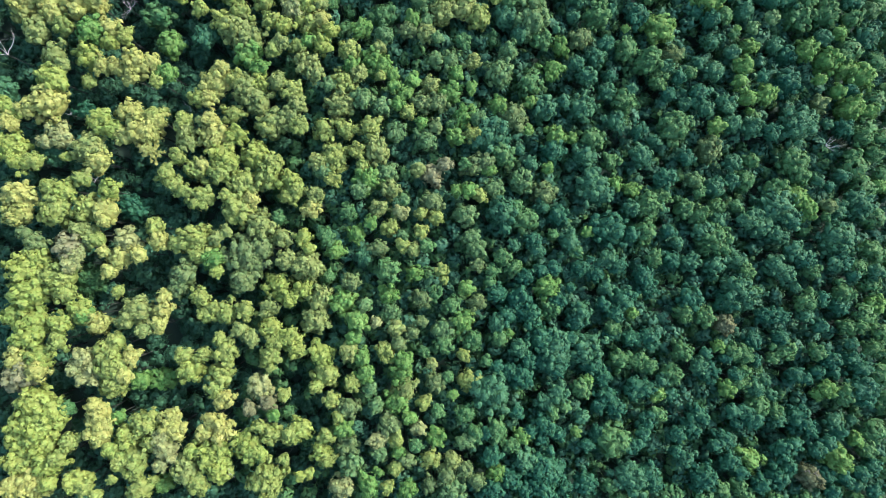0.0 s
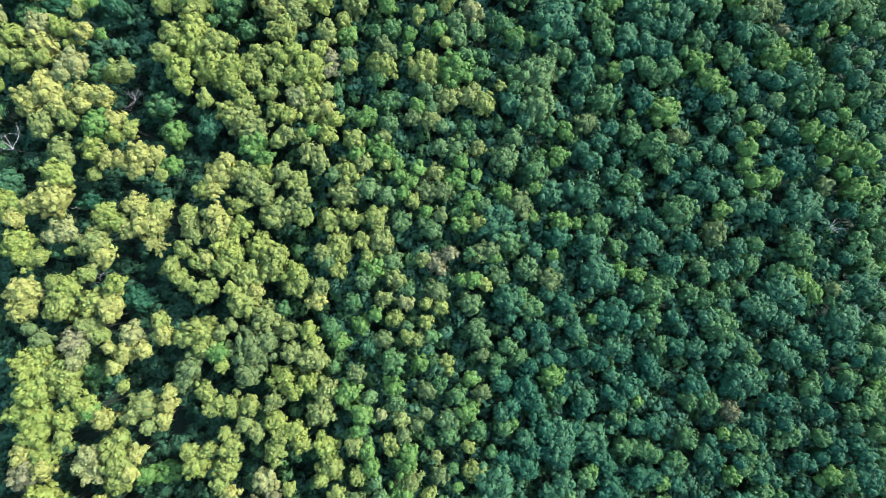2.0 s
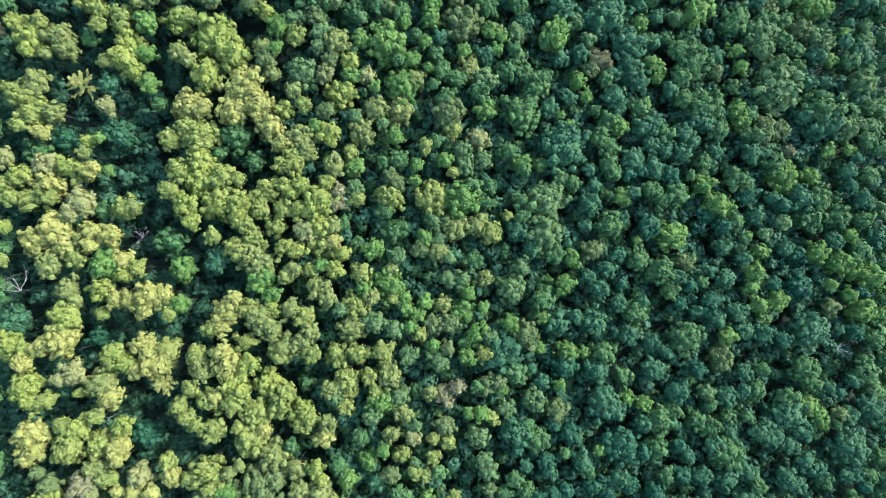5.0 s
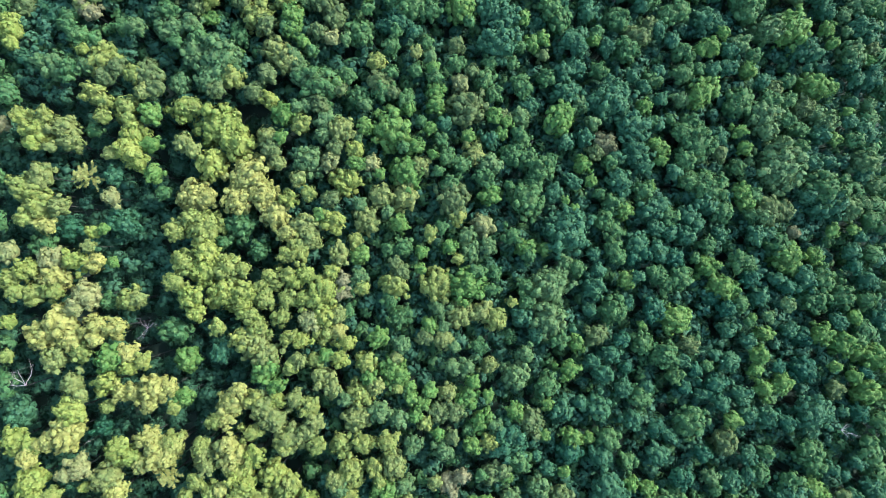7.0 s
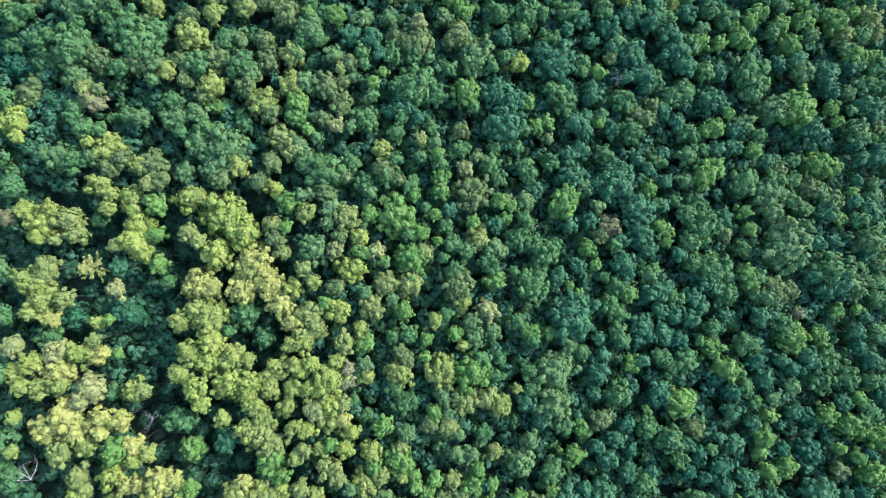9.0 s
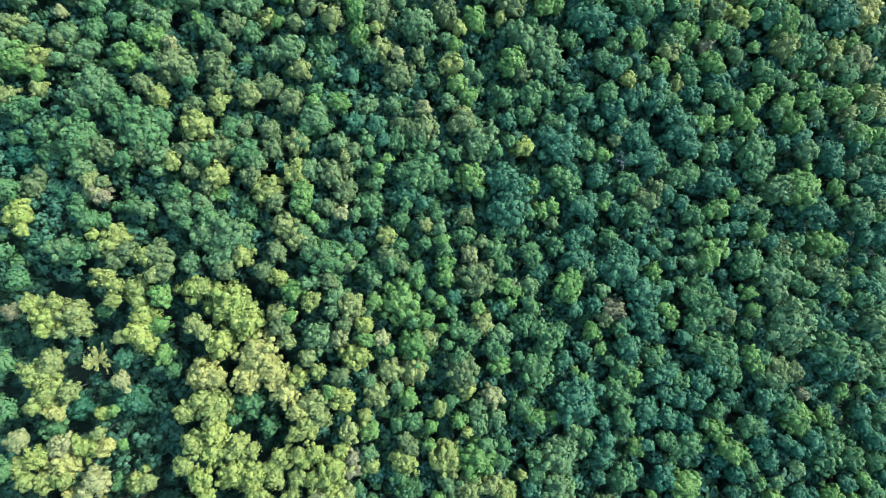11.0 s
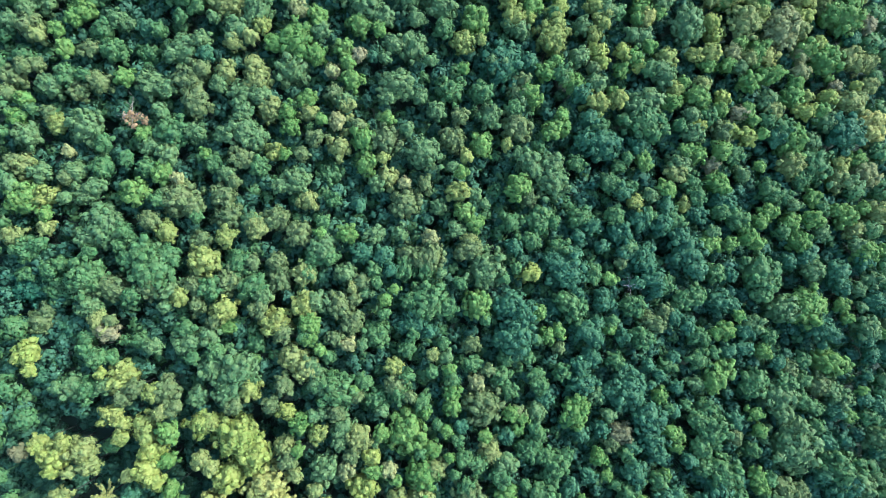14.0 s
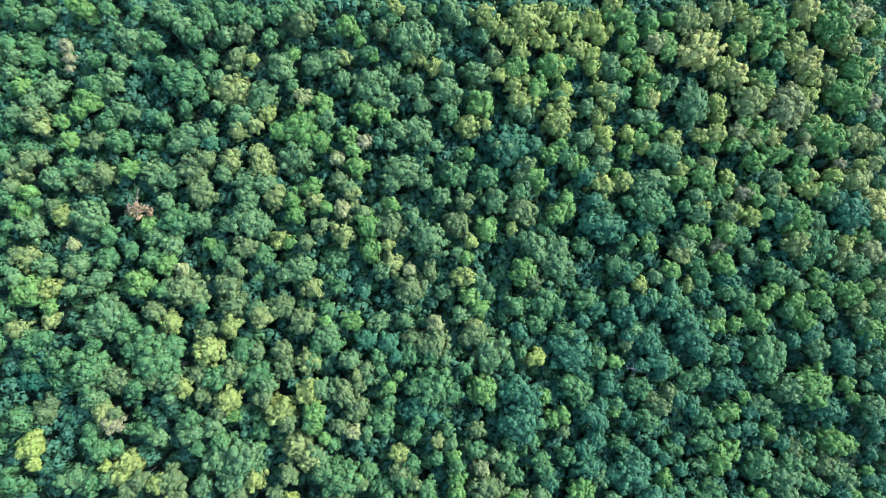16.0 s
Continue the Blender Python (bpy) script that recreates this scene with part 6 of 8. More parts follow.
tree("gold", -49.3, -48.3, 3.0, -0.4)
tree("sage", -55.5, -48.4, 3.2, 0.3)
tree("moss", -53.1, -50.9, 2.4, -0.2)
tree("gold", -44.1, -41.9, 2.4, -0.1)
tree("gold", -42.2, -44.3, 2.8, 0.1)
tree("gold", -40.0, -44.8, 1.8, 0.2)
tree("moss", -38.2, -41.0, 2.5, -0.5)
tree("moss", -40.5, -39.1, 1.6, -0.2)
tree("moss", -38.9, -50.8, 4.0, 0.9)
tree("moss", -33.8, -40.9, 2.0, -0.0)
tree("moss", -35.2, -46.6, 1.5, -1.3)

# the slope below the open stand: mixed crowns, tall and low
tree("green", -40.3, 141.6, 1.9, -0.3)
tree("pale", -31.6, 141.8, 2.7, -0.4)
tree("blue", -37.7, 140.6, 1.9, -4.4)
tree("green", -24.8, 142.7, 2.7, 0.5)
tree("dull", -27.8, 140.0, 1.9, 0.1)
tree("green", -24.2, 139.6, 1.6, -0.0)
tree("sage", -29.8, 138.4, 1.6, -0.3)
tree("pale", -27.1, 137.2, 1.9, -1.4)
tree("green", -17.6, 143.1, 3.0, -0.5)
tree("blue", -20.8, 142.5, 1.9, -0.1)
tree("green", -12.1, 142.5, 3.0, -0.1)
tree("pale", -8.6, 141.7, 1.4, -0.2)
tree("pale", 2.6, 142.7, 5.6, 0.6)
tree("green", -3.8, 139.2, 1.9, -0.1)
tree("green", 7.2, 140.4, 1.7, -0.2)
tree("pale", -38.8, 135.0, 3.0, -0.0)
tree("dull", -33.1, 134.2, 3.4, 0.4)
tree("dull", -29.8, 135.4, 2.1, -0.4)
tree("lime", -22.1, 135.4, 1.9, 0.4)
tree("lime", -19.9, 138.0, 1.4, -0.3)
tree("green", -22.1, 132.1, 1.6, 0.1)
tree("green", -12.0, 134.8, 6.0, 1.4)
tree("green", -16.1, 134.6, 2.3, -0.1)
tree("green", -7.2, 133.0, 2.7, -0.4)
tree("blue", -14.8, 129.7, 2.8, -0.4)
tree("green", -15.4, 126.7, 1.6, 0.2)
tree("blue", -11.4, 127.3, 1.9, -0.7)
tree("blue", -17.6, 128.6, 2.2, -1.3)
tree("dull", -30.2, 129.9, 3.3, 0.0)
tree("green", -24.3, 126.9, 3.5, -0.4)
tree("dull", -34.1, 126.2, 2.1, 0.0)
tree("ochre", -30.8, 124.7, 2.0, -0.3)
tree("pale", -27.5, 124.5, 1.6, -0.5)
tree("lime", -39.9, 129.9, 2.7, 0.8)
tree("lime", -40.4, 126.5, 2.2, -0.1)
tree("lime", -37.4, 123.5, 1.6, -0.6)
tree("green", -35.6, 121.7, 1.9, -1.1)
tree("lime", 0.7, 133.6, 3.7, 0.2)
tree("green", 2.5, 130.1, 1.7, -0.3)
tree("blue", 8.6, 133.7, 3.9, 0.8)
tree("blue", 9.3, 125.2, 4.1, 0.3)
tree("blue", 6.0, 125.0, 2.2, -0.3)
tree("pale", -40.0, 120.0, 2.2, -0.3)
tree("pale", -38.6, 118.2, 1.9, -0.1)
tree("green", -16.6, 123.3, 2.3, 0.1)
tree("green", -7.9, 124.5, 1.7, -0.4)
tree("pale", -7.2, 121.1, 2.0, -0.4)
tree("sage", -10.6, 121.8, 1.6, -0.1)
tree("dull", -1.0, 124.0, 2.2, 0.0)
tree("green", -0.7, 119.3, 2.3, 0.5)
tree("green", 7.4, 120.2, 2.2, -0.5)
tree("moss", -20.1, 119.3, 2.3, -0.1)
tree("green", -16.7, 116.9, 1.8, 0.2)
tree("green", -10.7, 117.5, 1.9, -0.5)
tree("lime", -6.5, 118.1, 1.9, 0.3)
tree("green", -5.8, 115.8, 2.2, 0.4)
tree("pale", -37.9, 115.2, 2.4, 0.5)
tree("green", -34.0, 113.3, 5.4, 1.5)
tree("dull", -28.8, 112.3, 1.9, -0.3)
tree("green", -27.1, 115.5, 2.1, -0.1)
tree("dull", -19.8, 114.5, 2.8, 0.1)
tree("lime", -29.4, 113.8, 1.5, -0.0)
tree("ochre", 0.4, 114.8, 2.2, -0.4)
tree("dull", 3.2, 117.8, 1.7, -0.0)
tree("green", 6.3, 115.9, 2.8, -0.1)
tree("green", -24.4, 110.6, 3.4, -1.8)
tree("pale", -22.7, 108.6, 1.6, -0.1)
tree("green", -18.8, 112.8, 3.0, -0.3)
tree("dull", -16.0, 111.6, 1.6, -0.1)
tree("green", -13.1, 110.2, 2.4, 0.2)
tree("lime", -12.4, 108.1, 1.9, 0.1)
tree("lime", -5.8, 112.6, 2.2, -0.1)
tree("lime", -5.8, 109.2, 2.4, 0.6)
tree("dull", 1.6, 108.8, 5.2, 1.3)
tree("lime", 8.7, 106.7, 2.1, 0.2)
tree("green", 8.2, 112.4, 2.3, -0.3)
tree("dull", -33.6, 108.4, 2.4, 0.2)
tree("pale", -36.7, 108.4, 1.6, -0.9)
tree("pale", -38.9, 107.9, 1.7, -0.5)
tree("moss", -37.9, 103.2, 2.5, 0.1)
tree("pale", -32.0, 104.6, 2.8, 0.4)
tree("sage", -28.4, 102.4, 3.3, 1.2)
tree("pale", -32.7, 101.3, 2.1, -0.6)
tree("lime", -22.7, 103.4, 2.1, 0.5)
tree("pale", -24.8, 100.8, 1.6, -1.2)
tree("lime", -16.6, 103.1, 5.7, 1.5)
tree("lime", -7.2, 103.3, 1.8, 0.4)
tree("green", -9.5, 105.0, 1.5, 0.0)
tree("blue", -3.8, 104.4, 1.8, 0.5)
tree("green", -4.5, 101.1, 2.0, -1.2)
tree("lime", -10.9, 98.9, 2.5, -0.3)
tree("green", -13.5, 98.6, 1.6, 0.5)
tree("pale", -36.1, 94.9, 3.6, 0.8)
tree("ochre", -31.3, 94.6, 2.4, -0.2)
tree("dull", -29.8, 97.9, 2.1, 0.1)
tree("gold", -25.1, 97.6, 2.4, 0.3)
tree("lime", -24.5, 94.3, 2.2, 0.2)
tree("ochre", -21.1, 94.6, 2.0, 0.2)
tree("lime", -19.2, 91.9, 1.5, 0.1)
tree("lime", -13.0, 92.5, 4.6, 0.9)
tree("sage", -9.8, 94.1, 2.5, 0.0)
tree("green", 0.4, 94.6, 2.9, -0.2)
tree("green", -3.1, 96.2, 2.4, 0.2)
tree("lime", -6.5, 96.8, 1.4, -0.1)
tree("green", -5.1, 92.7, 1.5, 0.3)
tree("sage", 3.9, 97.0, 3.2, -0.2)
tree("pale", 7.5, 94.8, 2.8, 0.0)
tree("green", 6.0, 91.3, 2.8, 0.4)
tree("lime", 2.2, 101.6, 1.9, -0.1)
tree("blue", 7.7, 101.3, 2.7, -0.7)
tree("gold", -28.1, 89.9, 3.5, -0.3)
tree("gold", -25.7, 90.4, 2.4, 0.3)
tree("sage", -38.3, 90.5, 2.0, 0.1)
tree("moss", -35.9, 87.1, 1.8, 0.3)
tree("dull", -30.8, 85.8, 2.2, -0.1)
tree("sage", -19.3, 86.5, 3.1, 0.3)
tree("sage", -13.9, 86.7, 3.7, -0.1)
tree("dull", -1.7, 85.9, 4.6, 1.3)
tree("green", -2.4, 89.6, 2.2, 0.4)
tree("lime", 7.6, 87.3, 2.7, -0.4)
tree("pale", -23.9, 84.5, 1.9, 0.2)
tree("sage", -37.1, 79.2, 3.4, -0.0)
tree("moss", -38.2, 73.9, 3.3, 0.4)
tree("sage", -35.4, 76.3, 2.9, 0.4)
tree("gold", -30.2, 80.2, 3.1, 0.4)
tree("lime", -33.2, 81.8, 2.0, -0.4)
tree("sage", -22.7, 81.0, 3.4, 0.1)
tree("lime", -14.6, 79.8, 2.3, 0.2)
tree("pale", -17.3, 82.9, 1.6, -0.5)
tree("moss", -7.2, 77.7, 2.0, 0.4)
tree("green", -4.5, 79.0, 1.9, -0.1)
tree("moss", -0.4, 81.8, 2.5, 0.3)
tree("ochre", 5.9, 79.7, 2.9, 0.1)
tree("pale", 1.7, 77.1, 2.4, -0.2)
tree("pale", 2.3, 73.5, 2.9, -0.2)
tree("pale", 7.0, 74.8, 2.3, -0.4)
tree("moss", -25.0, 75.8, 2.2, -0.2)
tree("lime", -23.9, 72.4, 2.4, -0.3)
tree("sage", -28.4, 72.5, 2.8, 0.9)
tree("green", -17.3, 73.6, 1.9, -1.1)
tree("green", -13.3, 74.3, 2.3, -0.4)
tree("lime", -9.2, 73.0, 1.8, -0.2)
tree("lime", -2.4, 74.3, 1.9, 0.2)
tree("moss", -0.4, 71.4, 1.6, -0.4)
tree("dull", -15.5, 70.3, 1.7, 0.2)
tree("dull", -13.9, 68.3, 2.1, 0.1)
tree("lime", -9.4, 69.0, 1.4, 0.4)
tree("gold", -36.2, 67.9, 2.2, -0.0)
tree("gold", -38.7, 66.0, 2.2, 0.1)
tree("gold", -30.3, 68.6, 1.8, 0.4)
tree("gold", -32.8, 63.8, 4.6, 1.5)
tree("gold", -36.7, 61.9, 2.3, 0.4)
tree("tan", -27.8, 66.5, 1.9, -0.4)
tree("tan", -28.4, 63.2, 2.1, -0.2)
tree("pale", -23.8, 67.1, 2.1, -0.1)
tree("moss", -23.1, 64.5, 1.8, 0.3)
tree("moss", -15.8, 65.1, 3.5, 1.4)
tree("green", -16.5, 61.7, 2.1, 0.1)
tree("moss", -5.4, 64.9, 4.7, 0.4)
tree("lime", 1.7, 64.9, 5.2, 1.4)
tree("sage", -0.4, 57.8, 3.4, 0.2)
tree("pale", -5.1, 59.8, 3.0, -0.0)
tree("sage", 5.1, 58.6, 3.1, 0.3)
tree("moss", 8.7, 56.9, 2.9, -0.2)
tree("green", 7.9, 63.9, 2.2, -0.0)
tree("green", 8.6, 68.0, 1.9, -0.7)
tree("green", 4.4, 68.5, 1.9, 0.5)
tree("gold", -32.3, 58.0, 3.6, 0.4)
tree("sage", -29.0, 58.2, 2.3, -0.2)
tree("straw", -28.8, 54.5, 2.3, -0.3)
tree("ochre", -35.5, 56.8, 2.7, 0.0)
tree("green", -26.6, 59.0, 1.6, -1.7)
tree("green", -14.7, 57.1, 3.5, -2.7)
tree("lime", -7.2, 55.4, 2.3, -0.4)
tree("pale", -3.8, 55.2, 1.8, -0.5)
tree("gold", -37.2, 52.4, 2.4, 0.4)
tree("moss", -31.6, 53.9, 3.2, -0.2)
tree("gold", -26.5, 51.7, 2.1, 0.2)
tree("lime", -19.5, 52.5, 2.5, 0.1)
tree("pale", -14.0, 51.1, 2.2, 0.2)
tree("sage", -15.1, 48.0, 1.6, -0.3)
tree("dull", -8.5, 52.8, 2.2, -0.4)
tree("sage", -3.9, 51.9, 2.4, -0.1)
tree("pale", -1.4, 50.6, 1.6, 0.5)
tree("sage", -37.7, 47.9, 2.2, 0.5)
tree("moss", -34.1, 47.6, 2.3, -0.5)
tree("sage", -32.1, 43.7, 3.2, 0.1)
tree("sage", -29.8, 41.2, 2.1, 0.2)
tree("gold", -28.2, 47.9, 2.3, 0.5)
tree("lime", -31.5, 48.9, 1.8, -0.1)
tree("moss", -22.3, 46.8, 2.7, 0.4)
tree("lime", -21.6, 43.4, 2.1, -0.0)
tree("lime", -16.5, 45.0, 3.5, -0.3)
tree("lime", -14.2, 43.5, 2.2, -0.2)
tree("pale", -1.8, 45.5, 2.4, 0.3)
tree("pale", 1.6, 45.3, 2.4, 0.1)
tree("sage", 7.1, 45.7, 2.3, -0.4)
tree("lime", 3.2, 42.1, 1.9, 0.4)
tree("green", 4.7, 50.4, 2.1, -0.5)
tree("sage", -38.4, 38.8, 2.2, -0.1)
tree("moss", -35.2, 37.1, 2.8, -0.1)
tree("sage", -33.8, 33.6, 2.1, 0.1)
tree("moss", -23.7, 39.4, 3.3, -0.2)
tree("sage", -24.2, 34.4, 3.5, 0.3)
tree("sage", -19.7, 41.5, 2.1, 0.2)
tree("pale", -26.8, 38.4, 1.8, -0.2)
tree("pale", -19.0, 35.5, 2.8, 0.3)
tree("pale", -14.4, 33.5, 2.5, 0.4)
tree("lime", -11.8, 41.3, 1.6, 0.1)
tree("moss", -14.7, 41.0, 1.5, 0.2)
tree("lime", -11.5, 38.6, 1.7, 0.1)
tree("lime", -8.9, 37.1, 2.2, -0.1)
tree("lime", -10.7, 34.3, 1.7, -0.0)
tree("moss", -8.2, 32.6, 1.8, -0.1)
tree("lime", -7.1, 40.4, 2.0, 0.2)
tree("sage", -3.1, 39.4, 2.2, -0.4)
tree("lime", 1.6, 37.8, 2.9, -0.4)
tree("lime", 6.7, 38.7, 1.6, 0.3)
tree("dull", -5.1, 35.0, 2.7, 0.1)
tree("dull", -1.1, 35.0, 2.4, 0.4)
tree("lime", 5.0, 31.7, 3.1, -0.4)
tree("pale", 8.3, 31.3, 2.2, 0.2)
tree("green", 2.3, 30.1, 1.9, -2.2)
tree("lime", -5.1, 30.0, 1.7, 0.2)
tree("dull", -1.8, 29.1, 1.9, 0.1)
tree("sage", -35.8, 30.9, 2.3, -0.5)
tree("moss", -33.1, 28.6, 2.3, 0.3)
tree("moss", -28.1, 28.1, 2.9, -0.2)
tree("moss", -22.8, 28.1, 2.8, 0.4)
tree("moss", -16.9, 28.7, 2.8, 1.4)
tree("pale", -11.1, 27.6, 2.7, 0.5)
tree("lime", 2.9, 26.8, 2.1, 0.0)
tree("moss", 6.9, 27.4, 2.1, 0.5)
tree("sage", -29.0, 20.2, 2.2, 0.5)
tree("moss", -25.4, 21.7, 3.5, 0.4)
tree("pale", -28.1, 18.1, 2.1, -0.1)
tree("moss", -25.8, 16.4, 2.1, -0.4)
tree("sage", -15.7, 23.2, 3.3, 0.6)
tree("moss", -20.1, 23.0, 2.1, 0.5)
tree("moss", -18.9, 19.8, 1.7, -0.2)
tree("lime", -17.6, 16.6, 3.5, 0.2)
tree("pale", -19.4, 13.6, 2.1, 0.2)
tree("pale", -13.1, 18.0, 2.3, -0.5)
tree("sage", -12.3, 13.9, 2.2, -0.0)
tree("pale", -9.1, 11.3, 1.5, -0.3)
tree("pale", -3.9, 25.8, 2.7, 0.2)
tree("tan", -2.5, 17.8, 3.1, 0.0)
tree("sage", -5.8, 18.7, 1.8, -0.1)
tree("tan", 0.4, 20.1, 1.8, 0.2)
tree("dull", 7.5, 20.3, 3.1, -0.3)
tree("dull", 10.2, 20.9, 1.9, 0.2)
tree("green", 5.1, 20.1, 1.6, 0.3)
tree("moss", -33.8, 13.7, 2.3, 0.2)
tree("sage", -29.7, 12.4, 2.3, -0.2)
tree("straw", -30.2, 9.2, 2.2, 0.2)
tree("green", -22.2, 8.7, 2.1, -1.4)
tree("sage", -14.9, 9.3, 2.4, 0.0)
tree("ochre", -9.9, 8.6, 1.9, 0.2)
tree("lime", -16.7, 6.0, 1.7, 0.4)
tree("moss", -12.3, 5.1, 2.3, 0.1)
tree("dull", -2.5, 11.0, 2.7, -0.0)
tree("moss", -1.6, 7.4, 1.8, 0.3)
tree("moss", -5.1, 8.3, 1.5, -0.3)
tree("lime", 3.2, 13.8, 1.7, -0.3)
tree("lime", 6.1, 13.9, 2.0, 1.1)
tree("moss", 8.8, 12.8, 1.8, 0.2)
tree("pale", 5.1, 8.0, 2.9, -0.2)
tree("moss", -5.1, 4.1, 1.8, 0.5)
tree("pale", 6.8, 2.7, 2.2, -0.3)
tree("gold", -31.9, 2.6, 2.1, 0.3)
tree("green", -26.9, 3.2, 2.3, 0.4)
tree("lime", -20.1, 3.3, 2.3, -1.1)
tree("pale", -9.3, 3.1, 1.4, -0.4)
tree("sage", -31.0, -3.7, 3.5, 1.4)
tree("gold", -30.6, 0.0, 1.7, 0.2)
tree("lime", -25.0, -0.5, 2.3, -0.1)
tree("dull", -21.1, -7.6, 2.1, 0.1)
tree("green", -26.7, -6.4, 1.8, -3.0)
tree("green", -12.8, -5.1, 2.9, 0.4)
tree("dull", -14.9, 0.1, 2.3, -0.3)
tree("moss", -9.6, 0.9, 1.8, 0.4)
tree("sage", -6.9, -0.1, 1.9, 0.0)
tree("blue", -18.1, -1.4, 2.1, -1.0)
tree("lime", -6.8, -5.8, 2.2, -0.9)
tree("moss", -0.5, -5.1, 1.7, 0.5)
tree("moss", 0.3, -7.2, 1.1, 0.0)
tree("green", -3.8, 0.8, 1.8, 0.1)
tree("pale", 7.7, 0.1, 2.5, -0.2)
tree("gold", -31.8, -9.4, 2.5, -0.2)
tree("sage", -27.9, -11.4, 3.0, -0.0)
tree("lime", -23.0, -12.1, 3.2, -0.3)
tree("pale", -17.8, -12.8, 1.9, 0.3)
tree("lime", -12.8, -10.6, 2.5, 0.5)
tree("pale", -12.1, -14.7, 2.7, -0.0)
tree("sage", -10.8, -17.9, 2.0, 0.3)
tree("dull", -5.1, -11.6, 2.3, 0.0)
tree("green", -1.8, -10.3, 2.1, 0.2)
tree("green", 2.1, -13.1, 2.3, 0.0)
tree("lime", 5.4, -9.0, 1.9, -0.1)
tree("dull", 8.0, -12.3, 2.2, 0.3)
tree("dull", 8.1, -3.8, 1.8, -0.4)
tree("sage", -29.2, -16.4, 3.1, 0.0)
tree("lime", -19.6, -16.4, 2.9, 1.2)
tree("ochre", -15.2, -16.6, 1.4, 0.2)
tree("lime", 4.7, -16.8, 2.8, 0.5)
tree("pale", 0.1, -18.7, 2.9, -0.1)
tree("dull", -7.0, -19.2, 1.6, -0.3)
tree("dull", -5.0, -16.6, 1.5, 0.4)
tree("gold", -32.6, -22.6, 2.2, 0.0)
tree("gold", -27.7, -23.9, 3.2, 0.2)
tree("lime", -20.2, -20.2, 2.0, 0.1)
tree("sage", -21.4, -23.3, 2.2, 0.4)
tree("lime", -18.3, -24.8, 2.2, 0.2)
tree("moss", -13.3, -23.6, 2.5, -0.1)
tree("dull", -10.2, -21.5, 2.0, -0.3)
tree("lime", -9.2, -25.6, 2.5, 0.2)
tree("green", -4.4, -24.0, 1.7, -2.2)
tree("green", 0.1, -22.1, 2.5, -0.4)
tree("green", 6.7, -21.4, 2.8, -0.3)
tree("moss", 4.7, -24.6, 1.7, 0.1)
tree("sage", -2.4, -26.2, 1.4, -0.1)
tree("moss", -26.5, -28.6, 3.2, -0.5)
tree("moss", -28.4, -30.9, 1.7, -0.2)
tree("moss", -25.1, -33.9, 1.9, -0.4)
tree("moss", -20.7, -30.2, 2.1, 0.0)
tree("lime", -17.6, -28.3, 2.2, 0.1)
tree("pale", -16.4, -31.6, 1.8, -0.1)
tree("lime", -9.5, -28.8, 2.8, -0.4)
tree("sage", -8.2, -32.0, 2.7, -0.0)
tree("dull", -1.8, -30.8, 2.4, -0.4)
tree("green", 1.0, -29.3, 1.6, -0.5)
tree("lime", 2.2, -33.2, 1.4, -0.1)
tree("moss", 6.0, -30.3, 3.0, 0.0)
tree("dull", -21.3, -35.8, 2.5, 0.1)
tree("moss", -23.3, -37.4, 1.5, -0.0)
tree("pale", -15.0, -35.2, 1.8, 0.2)
tree("lime", -10.7, -35.0, 3.2, -0.4)
tree("moss", -4.3, -35.0, 1.9, -0.3)
tree("green", -1.2, -36.9, 1.8, -0.2)
tree("dull", -11.9, -39.9, 2.9, 0.2)
tree("lime", -7.4, -38.2, 1.8, -0.4)
tree("ochre", -5.6, -40.6, 2.0, -0.5)
tree("green", 5.2, -37.6, 2.4, 0.5)
tree("green", 7.2, -42.1, 2.3, 0.3)
tree("gold", -31.7, -40.4, 3.1, 0.1)
tree("moss", -26.0, -41.7, 2.0, 0.4)
tree("lime", -22.4, -40.2, 2.2, 0.4)
tree("dull", -21.6, -43.8, 2.5, -0.3)
tree("gold", -27.2, -44.8, 2.4, 0.1)
tree("ochre", -14.6, -42.5, 2.2, 0.4)
tree("moss", -10.6, -42.7, 2.0, 0.3)
tree("lime", -1.8, -42.6, 2.4, -0.4)
tree("green", -6.2, -44.0, 1.8, 0.4)
tree("pale", -14.3, -45.8, 2.0, -0.1)
tree("lime", -10.0, -45.6, 1.8, -0.4)
tree("moss", -25.7, -46.8, 2.1, -0.0)
tree("pale", -20.5, -48.1, 2.7, -0.2)
tree("dull", -8.1, -47.1, 1.9, -0.2)
tree("moss", -3.0, -47.2, 2.3, 0.4)
tree("moss", -10.6, -49.0, 1.8, -0.4)
tree("sage", 2.0, -48.1, 2.5, 0.1)
tree("dull", 4.8, -50.2, 2.2, -0.1)
tree("dull", 0.8, -51.0, 2.2, 0.5)
tree("gold", -29.6, -49.4, 1.4, -0.5)
tree("gold", -31.2, -49.6, 1.3, 0.1)
tree("ochre", -22.8, -53.2, 3.0, 0.1)
tree("lime", -16.7, -52.9, 3.1, 0.0)
tree("moss", -12.4, -53.2, 1.7, -0.4)
tree("lime", -8.0, -53.7, 2.2, 0.2)
tree("dull", -3.0, -53.0, 2.1, -0.4)
tree("pale", 2.0, -54.5, 3.4, -0.1)
tree("dull", 7.7, -52.4, 1.9, 0.3)
tree("pale", 4.6, -43.9, 2.1, -0.1)

